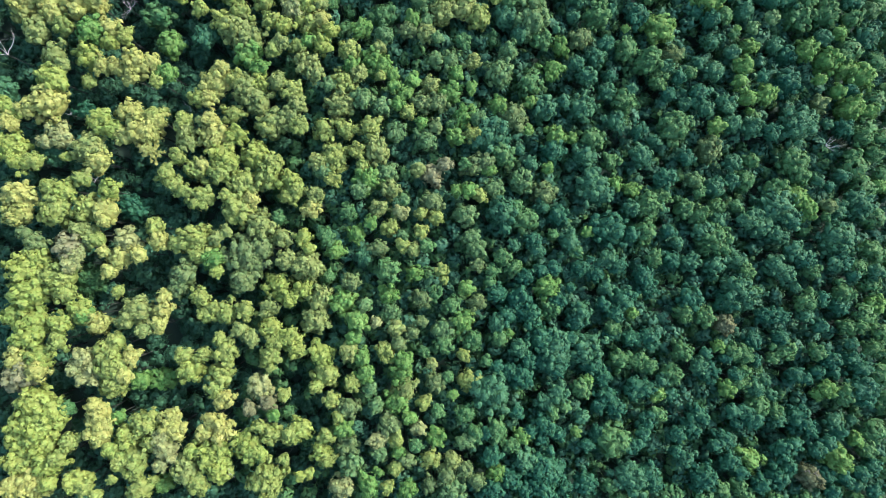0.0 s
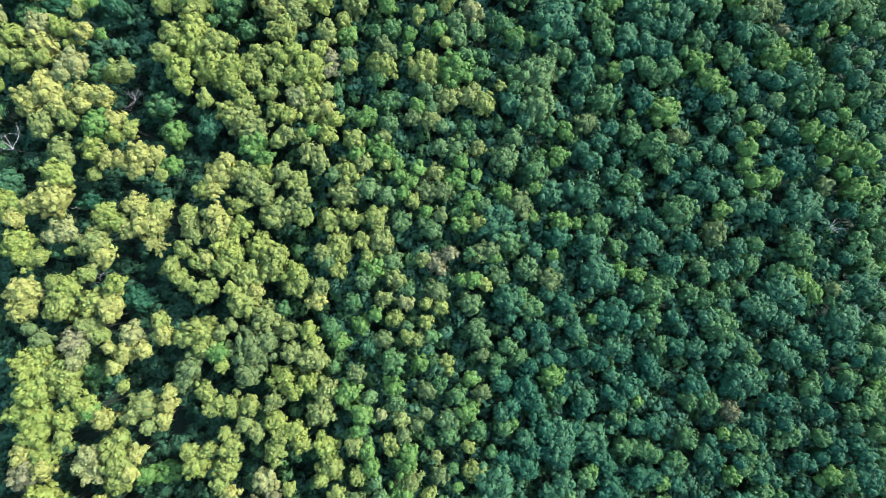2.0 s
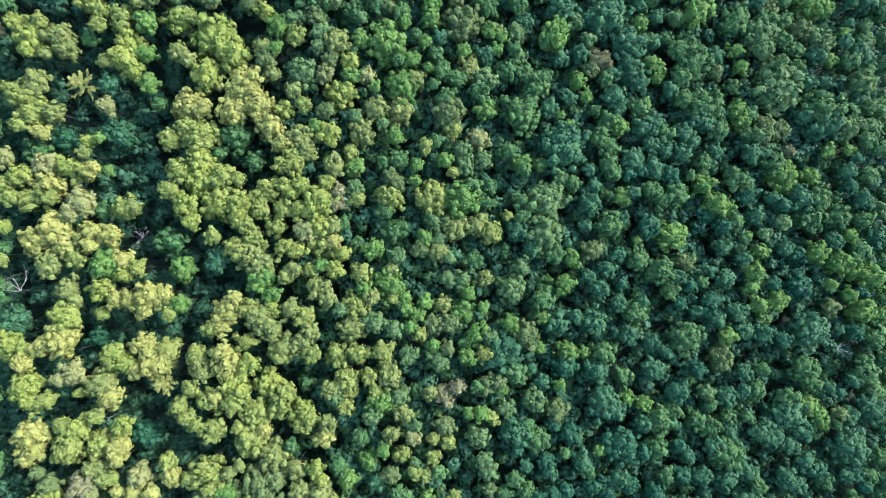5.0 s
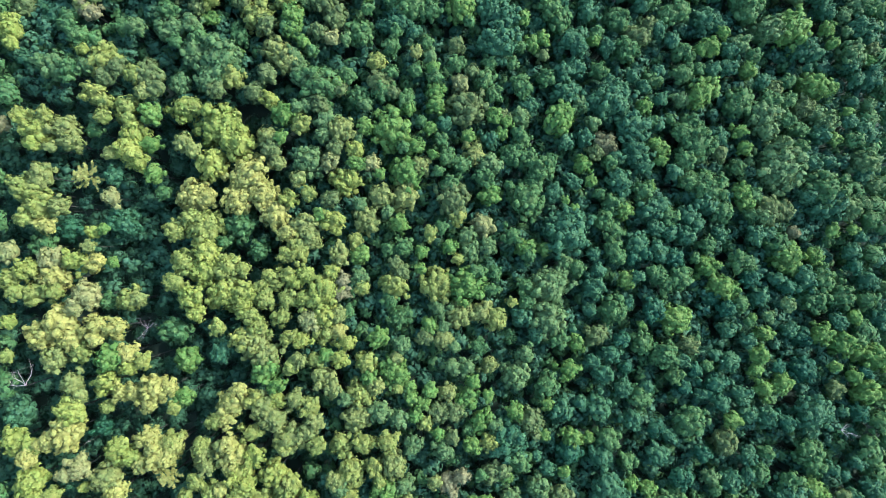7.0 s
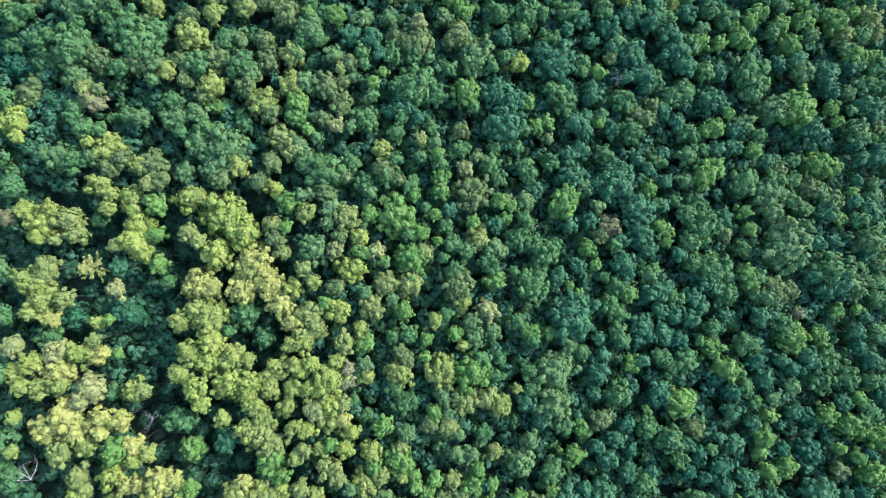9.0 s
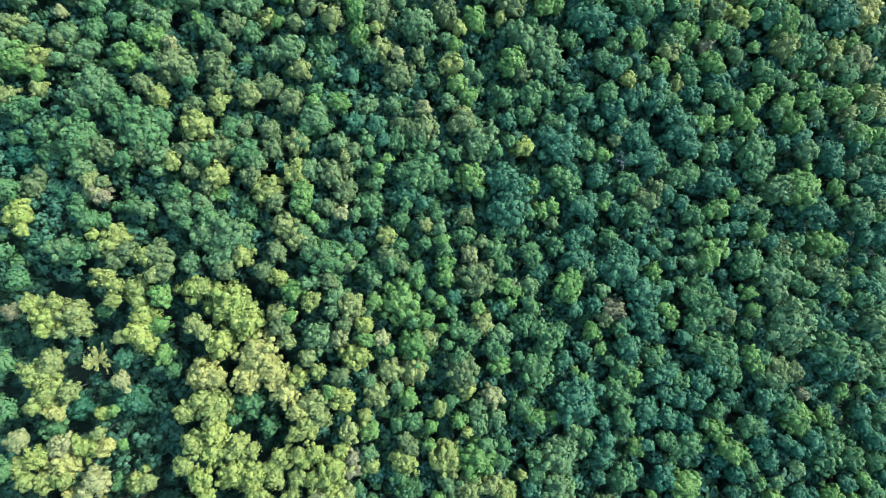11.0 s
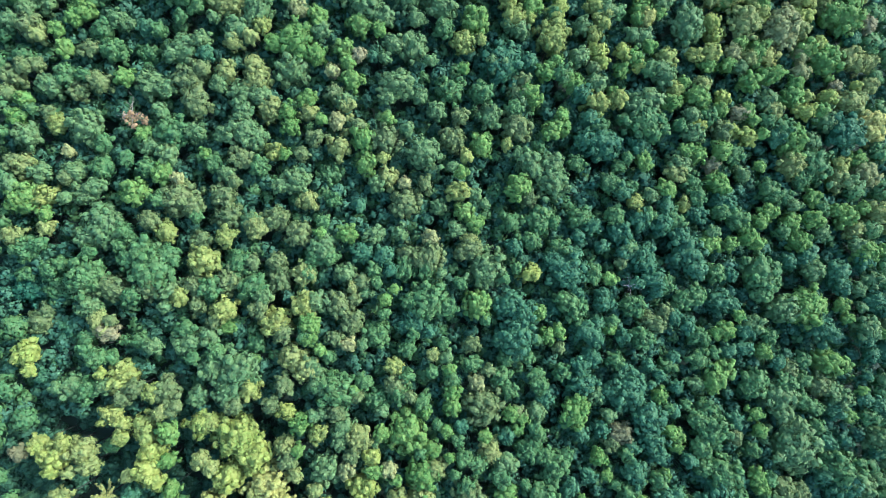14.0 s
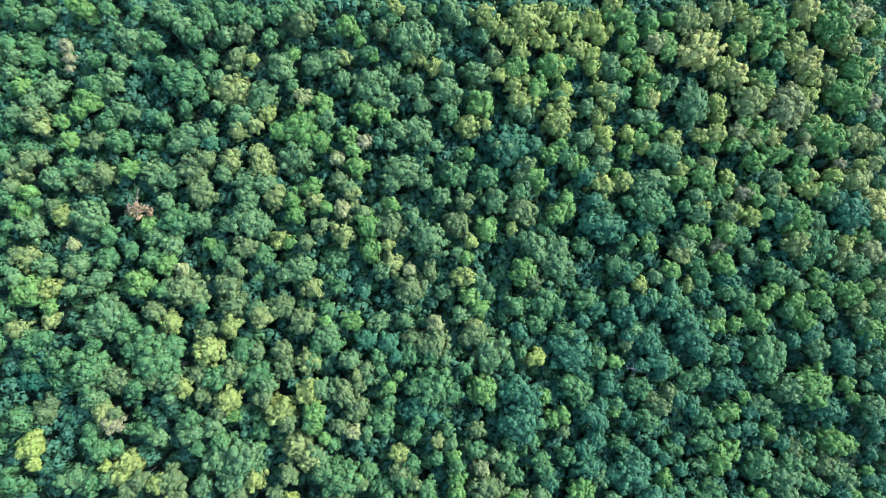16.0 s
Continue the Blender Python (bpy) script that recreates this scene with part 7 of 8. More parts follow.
# the far end of the slope
tree("pale", -106.1, 208.7, 2.2, -0.3)
tree("pale", -105.0, 211.9, 1.7, 0.1)
tree("green", -101.5, 212.1, 2.5, -0.3)
tree("green", -98.1, 212.1, 1.8, -1.7)
tree("lime", -103.8, 204.9, 2.1, 0.0)
tree("pale", -98.4, 204.5, 3.2, 0.5)
tree("pale", -102.0, 201.9, 2.5, 0.1)
tree("dull", -101.5, 198.2, 3.2, 0.3)
tree("pale", -105.3, 199.3, 2.2, -0.3)
tree("sage", -99.3, 196.1, 1.9, 0.5)
tree("green", -88.8, 212.2, 2.3, -0.6)
tree("green", -88.9, 205.9, 2.8, -0.5)
tree("lime", -90.5, 202.5, 2.9, -0.0)
tree("pale", -84.8, 207.0, 2.5, 0.5)
tree("lime", -92.2, 200.2, 2.0, -0.3)
tree("pale", -83.3, 211.8, 2.3, -0.4)
tree("pale", -83.7, 201.1, 2.2, -1.0)
tree("green", -86.5, 198.2, 2.9, -0.2)
tree("green", -84.2, 193.6, 2.9, -0.3)
tree("dull", -89.0, 193.7, 2.3, -0.6)
tree("lime", -93.7, 193.3, 2.0, 0.3)
tree("lime", -95.8, 197.8, 1.8, -0.5)
tree("pale", -81.6, 200.1, 2.1, -1.7)
tree("blue", -77.4, 199.7, 2.1, -1.9)
tree("green", -74.3, 198.9, 1.8, -1.4)
tree("green", -77.8, 194.3, 2.6, -3.7)
tree("blue", -80.2, 212.9, 2.6, -2.6)
tree("green", -69.3, 208.3, 5.2, 0.9)
tree("green", -73.5, 211.6, 2.4, -0.0)
tree("green", -65.9, 204.4, 2.2, 0.5)
tree("green", -69.1, 201.9, 1.8, -0.5)
tree("green", -64.2, 213.3, 2.6, 0.2)
tree("dull", -57.7, 213.8, 2.6, -0.0)
tree("moss", -54.1, 213.1, 1.8, 0.1)
tree("sage", -59.4, 206.4, 4.9, 0.7)
tree("pale", -62.4, 208.2, 2.3, 0.1)
tree("pale", -57.1, 200.0, 3.7, -0.3)
tree("sage", -57.7, 196.4, 2.3, -0.2)
tree("sage", -53.6, 198.1, 2.0, -0.2)
tree("pale", -61.8, 202.1, 1.7, -0.2)
tree("pale", -69.3, 194.0, 3.9, 0.6)
tree("pale", -64.8, 196.7, 2.3, 0.3)
tree("blue", -63.6, 193.5, 2.1, 0.2)
tree("dull", -102.4, 188.8, 2.0, 0.4)
tree("dull", -105.2, 186.7, 2.7, -0.1)
tree("dull", -100.0, 189.4, 1.7, -0.5)
tree("pale", -97.5, 185.0, 2.9, 0.4)
tree("green", -94.1, 187.1, 2.5, -0.1)
tree("green", -89.5, 187.2, 1.5, 0.4)
tree("dull", -91.9, 183.9, 2.3, -1.4)
tree("dull", -86.9, 185.9, 2.6, 0.3)
tree("lime", -81.3, 187.3, 2.3, 0.3)
tree("pale", -76.4, 186.3, 3.5, -0.2)
tree("pale", -72.4, 184.8, 2.0, -0.1)
tree("dull", -68.1, 187.5, 3.9, 0.6)
tree("dull", -64.6, 189.8, 2.3, 0.4)
tree("dull", -66.1, 183.3, 3.0, 0.2)
tree("sage", -59.6, 189.5, 3.1, -0.2)
tree("pale", -60.8, 186.4, 2.1, 0.0)
tree("pale", -55.9, 185.0, 3.5, -0.5)
tree("sage", -52.9, 191.5, 2.6, 0.3)
tree("dull", -105.9, 182.8, 2.0, 0.4)
tree("lime", -102.7, 181.6, 2.0, -0.1)
tree("lime", -103.7, 177.6, 2.1, 0.3)
tree("green", -100.7, 179.2, 1.5, 0.0)
tree("pale", -102.2, 173.5, 2.9, 0.3)
tree("green", -106.5, 174.0, 1.5, 0.2)
tree("moss", -95.9, 176.2, 2.3, -0.5)
tree("dull", -97.3, 178.6, 1.7, 0.1)
tree("ochre", -93.0, 169.8, 1.5, 0.1)
tree("pale", -89.9, 175.6, 4.5, 0.9)
tree("green", -86.1, 172.2, 2.4, 0.4)
tree("lime", -77.5, 174.3, 2.4, -0.4)
tree("pale", -76.3, 171.7, 2.3, -0.5)
tree("green", -71.9, 175.0, 4.2, 0.6)
tree("pale", -73.5, 179.5, 2.0, 0.2)
tree("dull", -65.7, 181.1, 2.8, 0.0)
tree("pale", -66.2, 175.2, 2.5, -0.0)
tree("lime", -63.7, 170.1, 1.4, -0.3)
tree("pale", -55.7, 180.6, 2.9, -0.1)
tree("pale", -55.5, 175.4, 4.5, 1.1)
tree("pale", -59.6, 174.5, 2.1, 0.2)
tree("dull", -55.6, 169.4, 3.0, 0.3)
tree("green", -62.4, 168.0, 2.4, -1.5)
tree("pale", -59.3, 165.5, 2.2, -0.4)
tree("dull", -105.4, 167.2, 2.5, -0.3)
tree("sage", -103.0, 166.3, 3.0, -0.2)
tree("pale", -99.5, 165.0, 2.4, -0.2)
tree("lime", -102.8, 159.4, 4.2, 0.9)
tree("pale", -105.0, 162.1, 2.0, 0.4)
tree("moss", -98.9, 159.4, 3.0, 0.0)
tree("lime", -97.8, 155.5, 1.7, 0.4)
tree("pale", -92.4, 165.3, 2.6, 0.1)
tree("dull", -93.8, 163.8, 1.8, 0.2)
tree("green", -86.5, 166.6, 2.7, -0.2)
tree("pale", -88.1, 162.0, 2.5, 0.0)
tree("pale", -90.9, 160.0, 2.8, -0.4)
tree("pale", -93.7, 159.3, 1.7, 0.5)
tree("pale", -86.4, 153.1, 5.6, 0.8)
tree("green", -82.3, 151.7, 2.7, -0.4)
tree("pale", -90.3, 150.6, 2.7, -0.4)
tree("lime", -79.8, 160.9, 3.2, 0.3)
tree("green", -76.7, 166.6, 2.3, 0.1)
tree("lime", -73.5, 165.3, 2.6, 0.1)
tree("green", -80.8, 168.5, 1.8, 0.0)
tree("pale", -72.4, 169.9, 2.6, -0.1)
tree("dull", -70.2, 159.5, 5.0, 0.5)
tree("green", -74.3, 159.3, 2.0, -0.3)
tree("dull", -66.5, 157.5, 2.6, 0.3)
tree("ochre", -69.9, 164.0, 1.7, -0.0)
tree("dull", -60.2, 160.2, 3.1, -0.1)
tree("dull", -57.2, 163.5, 1.8, 0.1)
tree("dull", -59.0, 155.5, 3.3, -0.4)
tree("pale", -53.6, 154.2, 2.7, -0.0)
tree("dull", -75.9, 154.3, 2.3, 0.4)
tree("moss", -72.4, 151.6, 2.6, 0.1)
tree("green", -65.5, 155.4, 1.8, 0.2)
tree("moss", -59.3, 150.2, 2.6, 0.2)
tree("dull", -65.0, 149.7, 2.3, -0.3)
tree("sage", -98.2, 152.4, 2.0, -0.1)
tree("sage", -104.8, 150.6, 2.6, 0.3)
tree("pale", -47.5, 211.7, 3.2, 1.5)
tree("lime", -44.5, 215.0, 1.6, -0.2)
tree("pale", -40.1, 212.6, 2.5, -0.1)
tree("pale", -36.7, 214.3, 2.9, 0.1)
tree("sage", -33.4, 215.1, 2.1, -0.2)
tree("pale", -52.3, 204.8, 3.7, 0.2)
tree("moss", -51.0, 200.8, 2.1, -0.4)
tree("green", -45.6, 208.2, 1.9, -1.8)
tree("ochre", -42.7, 205.1, 2.4, -0.2)
tree("lime", -38.0, 203.3, 2.6, 0.2)
tree("pale", -37.2, 199.8, 2.2, 0.5)
tree("lime", -43.4, 197.7, 5.0, 0.8)
tree("pale", -44.9, 191.4, 4.2, -0.3)
tree("lime", -48.0, 196.8, 2.4, -0.3)
tree("lime", -38.7, 194.6, 2.8, -0.2)
tree("pale", -33.4, 209.5, 2.1, 0.4)
tree("pale", -26.9, 207.7, 4.9, 0.9)
tree("pale", -22.2, 211.6, 3.0, -0.2)
tree("pale", -22.6, 204.6, 3.0, -0.1)
tree("lime", -28.3, 202.4, 2.9, -0.3)
tree("lime", -23.5, 201.1, 2.0, -0.5)
tree("pale", -16.7, 209.0, 2.4, 0.4)
tree("pale", -14.7, 204.5, 2.7, -0.5)
tree("green", -27.5, 216.2, 2.1, -0.5)
tree("lime", -25.8, 214.9, 1.3, 0.2)
tree("moss", -15.4, 216.2, 2.4, -0.5)
tree("moss", -11.2, 213.5, 2.2, -0.4)
tree("pale", -8.3, 212.9, 1.9, -0.0)
tree("pale", -18.1, 215.6, 1.6, -0.1)
tree("pale", -8.5, 207.7, 3.7, 1.3)
tree("pale", -0.8, 212.6, 3.4, 0.0)
tree("dull", 3.4, 217.0, 2.8, -0.3)
tree("moss", 4.8, 212.0, 1.9, 0.1)
tree("green", -7.8, 202.4, 2.7, 0.3)
tree("lime", -0.1, 205.0, 3.8, 0.4)
tree("moss", -2.9, 199.4, 3.0, -0.5)
tree("moss", 1.4, 199.5, 1.5, -0.4)
tree("lime", -31.9, 196.2, 2.3, 0.2)
tree("tan", -28.6, 194.6, 1.9, -0.3)
tree("ochre", -34.7, 190.5, 1.7, 0.3)
tree("lime", -30.8, 192.7, 1.9, 0.1)
tree("lime", -30.1, 188.7, 2.7, 0.3)
tree("pale", -15.4, 197.6, 3.7, -0.2)
tree("pale", -20.0, 198.0, 2.4, -0.2)
tree("pale", -11.1, 193.9, 1.8, 0.4)
tree("blue", -25.1, 195.0, 1.6, -2.4)
tree("pale", -22.2, 194.5, 1.6, -0.8)
tree("pale", -19.5, 187.7, 4.6, 0.8)
tree("pale", -13.9, 185.1, 2.2, -0.5)
tree("pale", -21.7, 184.7, 2.1, 0.2)
tree("green", -6.4, 187.3, 3.8, 0.7)
tree("green", 1.4, 186.8, 3.0, 0.4)
tree("lime", -2.9, 192.2, 1.6, -0.1)
tree("pale", 5.7, 194.6, 3.0, 0.2)
tree("sage", -52.5, 188.4, 3.4, -0.4)
tree("pale", -51.6, 184.2, 2.6, -0.3)
tree("dull", -34.2, 185.3, 2.4, -0.1)
tree("lime", -40.6, 183.7, 2.2, 0.1)
tree("pale", -32.0, 183.2, 2.1, 0.2)
tree("sage", -49.4, 181.0, 3.2, -0.3)
tree("lime", -45.2, 180.4, 2.4, 0.3)
tree("lime", -44.5, 176.9, 2.2, 0.2)
tree("pale", -52.3, 174.1, 2.9, 0.3)
tree("sage", -40.1, 180.4, 2.4, 0.0)
tree("lime", -36.9, 178.7, 1.6, 0.5)
tree("sage", -31.3, 182.4, 2.4, 0.4)
tree("ochre", -33.5, 178.4, 2.1, 0.3)
tree("dull", -28.7, 177.9, 1.9, -0.1)
tree("lime", -21.5, 179.4, 2.0, 0.1)
tree("pale", -9.7, 181.7, 2.3, 0.1)
tree("dull", -3.6, 180.4, 2.3, 0.4)
tree("pale", 3.6, 180.6, 3.0, 0.4)
tree("dull", -38.6, 174.3, 2.5, 0.5)
tree("sage", -33.4, 172.4, 3.1, 0.3)
tree("lime", -27.6, 174.5, 3.3, 0.4)
tree("dull", -22.2, 174.6, 3.8, 0.6)
tree("moss", -48.5, 170.9, 2.5, -0.3)
tree("green", -51.6, 167.5, 2.5, 0.3)
tree("lime", -45.8, 170.2, 1.6, -0.4)
tree("dull", -41.9, 170.3, 2.0, -0.1)
tree("lime", -27.0, 168.4, 3.2, -0.5)
tree("moss", -22.6, 169.8, 1.5, -0.3)
tree("pale", -16.7, 176.7, 1.9, 0.4)
tree("pale", -12.6, 171.2, 4.6, 1.4)
tree("dull", -5.7, 174.9, 3.4, -0.4)
tree("lime", 1.5, 173.6, 3.2, -0.1)
tree("moss", -2.2, 170.7, 1.9, 0.3)
tree("lime", -3.6, 166.5, 1.8, 0.2)
tree("pale", -5.8, 168.0, 1.6, -0.1)
tree("pale", -43.1, 164.2, 3.3, 1.0)
tree("pale", -46.6, 162.8, 2.1, 0.0)
tree("sage", -40.8, 159.5, 2.7, -0.5)
tree("sage", -21.5, 165.0, 2.6, 0.1)
tree("pale", -24.1, 163.5, 2.1, 0.2)
tree("ochre", -17.4, 163.6, 1.5, 0.5)
tree("dull", -12.5, 163.5, 2.2, -0.1)
tree("dull", -17.4, 158.9, 3.7, 0.2)
tree("blue", -28.4, 158.2, 1.9, -1.9)
tree("moss", -4.3, 161.6, 3.1, 0.7)
tree("lime", -2.8, 156.8, 2.6, 0.2)
tree("lime", -0.1, 154.0, 2.3, -0.0)
tree("pale", 0.0, 161.0, 1.8, -0.1)
tree("pale", 2.1, 158.9, 1.5, -0.0)
tree("dull", -48.0, 154.8, 3.0, -0.1)
tree("dull", -42.8, 151.4, 3.3, 0.1)
tree("sage", -52.2, 152.8, 2.9, 0.4)
tree("green", -36.8, 154.1, 1.9, -0.1)
tree("green", -35.1, 159.5, 2.1, -1.7)
tree("lime", -37.3, 151.5, 1.7, 0.4)
tree("lime", -31.1, 151.4, 2.5, 0.3)
tree("pale", -24.9, 151.3, 2.7, -0.4)
tree("pale", -18.6, 151.3, 2.3, 0.1)
tree("pale", -36.8, 148.7, 2.9, 0.3)
tree("ochre", -11.1, 150.6, 2.3, 0.2)
tree("pale", -5.0, 152.6, 2.5, -0.3)
tree("sage", -1.4, 149.8, 2.5, -0.0)
tree("pale", -9.2, 158.2, 2.2, -2.3)
tree("green", -36.4, 166.5, 3.6, -4.2)

# withered brown crowns: middle x, y and radius in metres, top over the general canopy
tree("rust", 37.0, 100.7, 3.1, -0.1)
tree("rust", 88.2, -55.0, 2.7, -0.1)
tree("tan", -94.4, 214.6, 1.7, -0.4)
tree("rust", 68.8, -18.4, 2.5, -0.7)
tree("rust", -103.2, 101.9, 2.0, -0.2)
tree("rust", -38.9, -34.0, 2.0, 0.3)
tree("rust", -34.2, 190.6, 1.9, -1.0)
tree("tan", -94.2, 212.0, 1.4, -1.0)
tree("rust", 87.3, 78.2, 1.8, -0.6)
tree("rust", -42.5, -35.1, 1.7, 0.1)
tree("tan", -93.6, 209.4, 1.0, -0.6)
tree("rust", -17.3, 164.0, 1.4, -0.3)

# greyish tan crowns: middle x, y and radius in metres, top over the general canopy
tree("tan", 107.1, 208.3, 2.4, 0.4)
tree("tan", 70.1, 183.6, 2.4, -0.1)
tree("tan", 62.6, 169.6, 2.1, -1.2)
tree("tan", 98.2, 191.7, 1.8, -1.4)


# ---------------------------------------------------------------- dead and dying trees, and the two star-shaped evergreens
def grow_limb(verts, faces, rng, at, way, length, thick, depth, droop=0.0):
    """A crooked limb that forks as it goes."""
    p, d, r = Vector(at), Vector(way).normalized(), thick
    steps = 4
    for i in range(steps):
        d = (d + Vector((rng.gauss(0, 0.24), rng.gauss(0, 0.24), rng.gauss(0.02 - droop, 0.16)))).normalized()
        q = p + d * length / steps
        add_limb(verts, faces, p, q, r, r * 0.80, 5)
        if depth and i and rng.random() < 0.85:
            side = (d + Vector((rng.gauss(0, 0.75), rng.gauss(0, 0.75), rng.gauss(0.1, 0.35)))).normalized()
            grow_limb(verts, faces, rng, q, side, length * rng.uniform(0.35, 0.6), r * 0.55, depth - 1, droop)
        p, r = q, r * 0.80


def dead_tree(x, y, up, ways, length, thick, seed, label, wood_=None, name="dead_tree"):
    """A bare standing tree, its fork up metres over the general canopy, with one limb for each of ways."""
    rng = random.Random(seed)
    foot = ground_at(x, y)
    fork = canopy(x, y) + up - foot
    it = tagged(new(name), label, "dead tree")
    it.matrix_basis = pose(x, y, foot)
    v, f = [], []
    for a, b, ra, rb in ((-0.2, 0.35, 1.9, 1.4), (0.35, 0.7, 1.4, 1.15), (0.7, 1.0, 1.15, 0.9)):
        add_limb(v, f, (0, 0, max(-0.2, fork * a)), (0.0, 0.0, fork * b), thick * ra, thick * rb, 8)
    # dark bark instead of deadwood: the trunk's shade below the canopy, as colour
    part("trunk", mesh_of("trunk", v, f, True), BARK, it)
    for way in ways:
        v, f = [], []
        grow_limb(v, f, rng, (0, 0, fork - 0.1), way, length * rng.uniform(0.45, 1.15), thick * 0.8, 2)
        part("limb", mesh_of("limb", v, f, True), wood_ or DEADWOOD, it)
    return it


def withered(it, tone, spots, r, seed, density=26):
    """Clumps of dry leaves that still hang on a dying tree."""
    rng = random.Random(seed)
    for p in spots:
        v, f = [], []
        for _ in range(density):
            n = Vector((rng.gauss(0, 1), rng.gauss(0, 1), rng.gauss(0, 1))).normalized()
            add_leaf(v, f, Vector(p) + n * r * rng.uniform(0.3, 1.0), n + Vector((0, 0, 0.5)), 0.5 * rng.uniform(0.6, 1.3), rng)
        part("foliage", mesh_of("foliage", v, f), LEAVES[tone], it, "dry clinging leaves")


def star_evergreen(x, y, up, r, seed, tone="straw"):
    """An evergreen whose tiers of branches reach out like a star."""
    rng = random.Random(seed)
    foot = ground_at(x, y)
    top = canopy(x, y) + up - foot
    it = tagged(new("evergreen_tree"), "pale evergreen with sparse star-like spreading branches", "tree")
    it.matrix_basis = pose(x, y, foot)
    v, f = [], []
    add_limb(v, f, (0, 0, -0.2), (0, 0, top * 0.5), 0.26, 0.16, 7)
    add_limb(v, f, (0, 0, top * 0.5), (0, 0, top), 0.16, 0.03, 7)
    part("trunk", mesh_of("trunk", v, f, True), BARK, it)
    for tier in range(5):
        for i in range(5 if tier < 4 else 3):
            a = i * 6.283 / (5 if tier < 4 else 3) + tier * 0.7 + rng.uniform(-0.25, 0.25)
            reach = r * (1.05 - tier * 0.20) * rng.uniform(0.8, 1.15)
            z = top - r * 1.5 + tier * r * 0.36
            way = Vector((math.cos(a), math.sin(a), rng.uniform(-0.05, 0.22))).normalized()
            v, f = [], []
            add_limb(v, f, (0, 0, z), Vector((0, 0, z)) + way * reach, 0.05, 0.012, 4)
            for k in range(42):
                q = rng.uniform(0.25, 1.0)
                p = Vector((0, 0, z)) + way * reach * q + Vector((rng.gauss(0, 0.16), rng.gauss(0, 0.16), rng.gauss(0.03, 0.1))) * (1.3 - 0.5 * q)
                add_leaf(v, f, p, (rng.gauss(0, 0.4), rng.gauss(0, 0.4), 1), 0.46 * rng.uniform(0.6, 1.2), rng)
            part("branch", mesh_of("branch", v, f), LEAVES[tone], it)
    PLACED.append((x, y, r))


PINK_WOOD = bark_material("pinkish_deadwood", (0.22, 0.17, 0.145), (0.36, 0.29, 0.25), 5.0)
GREY_TWIG = bark_material("grey_twigs", (0.17, 0.15, 0.16), (0.30, 0.27, 0.29), 5.0)
dead_tree(-97.1, 43.3, -3.2, ((-1.0, 0.05, 0.05), (-0.7, 0.6, 0.1), (0.15, 1.0, 0.15), (-0.5, 0.8, 0.2)), 5.2, 0.095, 8,
          "bare silver-grey dead tree with long forked limbs")
dead_tree(99.3, 26.8, -4.0, ((-0.1, 0.9, 0.7), (0.2, -0.9, 0.7), (0.9, 0.35, 0.7), (0.95, -0.1, 0.4), (0.4, -0.6, 0.9)), 3.4, 0.08, 7,
          "bare whitish dead tree with crooked limbs in a dark gap")
dead_tree(-72.4, 55.5, -4.5, ((0.8, 0.7, 0.5), (0.9, 0.2, 0.5), (-0.6, 0.5, 0.7), (-0.7, -0.3, 0.6), (0.2, 0.9, 0.7), (0.1, -0.8, 0.6), (-0.2, 0.3, 1)), 3.2, 0.05, 11,
          "bare dead tree with a fan of purplish-grey twigs", GREY_TWIG)
dead_tree(39.2, 138.2, -1.6, ((0.8, 0.5, 0.6), (0.7, -0.5, 0.6), (-0.6, 0.6, 0.6), (-0.8, -0.2, 0.5), (0.1, 0.9, 0.6), (-0.1, -0.9, 0.6), (0.3, 0.1, 1)), 2.6, 0.045, 13,
          "small dead tree, dense purplish-grey twigs", GREY_TWIG)
dying = dead_tree(-79.6, 178.4, -1.8, ((-0.7, 0.7, 0.7), (-0.2, 1.0, 0.8), (0.2, 1.0, 0.7), (0.7, 0.1, 0.6), (-0.5, -0.3, 0.6), (0.3, -0.7, 0.6)), 4.4, 0.075, 17,
                  "dying tree, bare pinkish limbs and dry orange-tan leaves", PINK_WOOD)
withered(dying, "amber", [(0.6, -0.8, 18.6), (-0.9, -1.4, 18.8), (1.7, -0.2, 18.5), (-0.2, 0.4, 19.0), (2.9, -1.2, 18.3), (0.2, -2.3, 18.3), (-1.6, -0.2, 18.6)], 1.3, 18, 44)
browned = dead_tree(88.2, -53.9, -2.2, ((-0.6, 0.7, 0.7), (0.5, 0.6, 0.7), (0.7, -0.4, 0.6), (-0.5, -0.5, 0.6), (0.0, 0.2, 1)), 3.2, 0.06, 19,
                    "dying tree with grey twigs and reddish-brown leaves", GREY_TWIG)
withered(browned, "rust", [(0.8, -0.5, 18.2), (-0.6, 0.3, 18.5), (1.2, -2.0, 17.6), (0.2, 1.4, 18.8)], 1.2, 20)
dead_tree(109.0, -46.8, -3.0, ((0.9, 0.3, 0.5), (-0.8, 0.5, 0.6), (0.1, -0.8, 0.7)), 1.6, 0.06, 23, "small whitish dead tree in shade")
dead_tree(-76.8, 15.3, -1.5, ((-0.9, 0.3, 0.4), (0.4, -0.6, 0.8), (0.7, 0.4, 0.6)), 1.7, 0.06, 29, "broken whitish dead treetop between leafy crowns")
dead_tree(-46.9, -48.8, -2.8, ((-0.8, 0.5, 0.5), (0.6, 0.7, 0.5), (0.8, -0.3, 0.5), (-0.4, -0.7, 0.6), (0.1, 0.2, 1)), 2.2, 0.045, 31, "bare dead tree with pale pinkish twigs")
dead_tree(17.7, 100.0, -3.6, ((-0.8, -0.4, 0.4), (0.9, 0.2, 0.5), (0.2, 0.8, 0.6)), 1.8, 0.05, 37, "thin whitish dead tree low in the canopy")
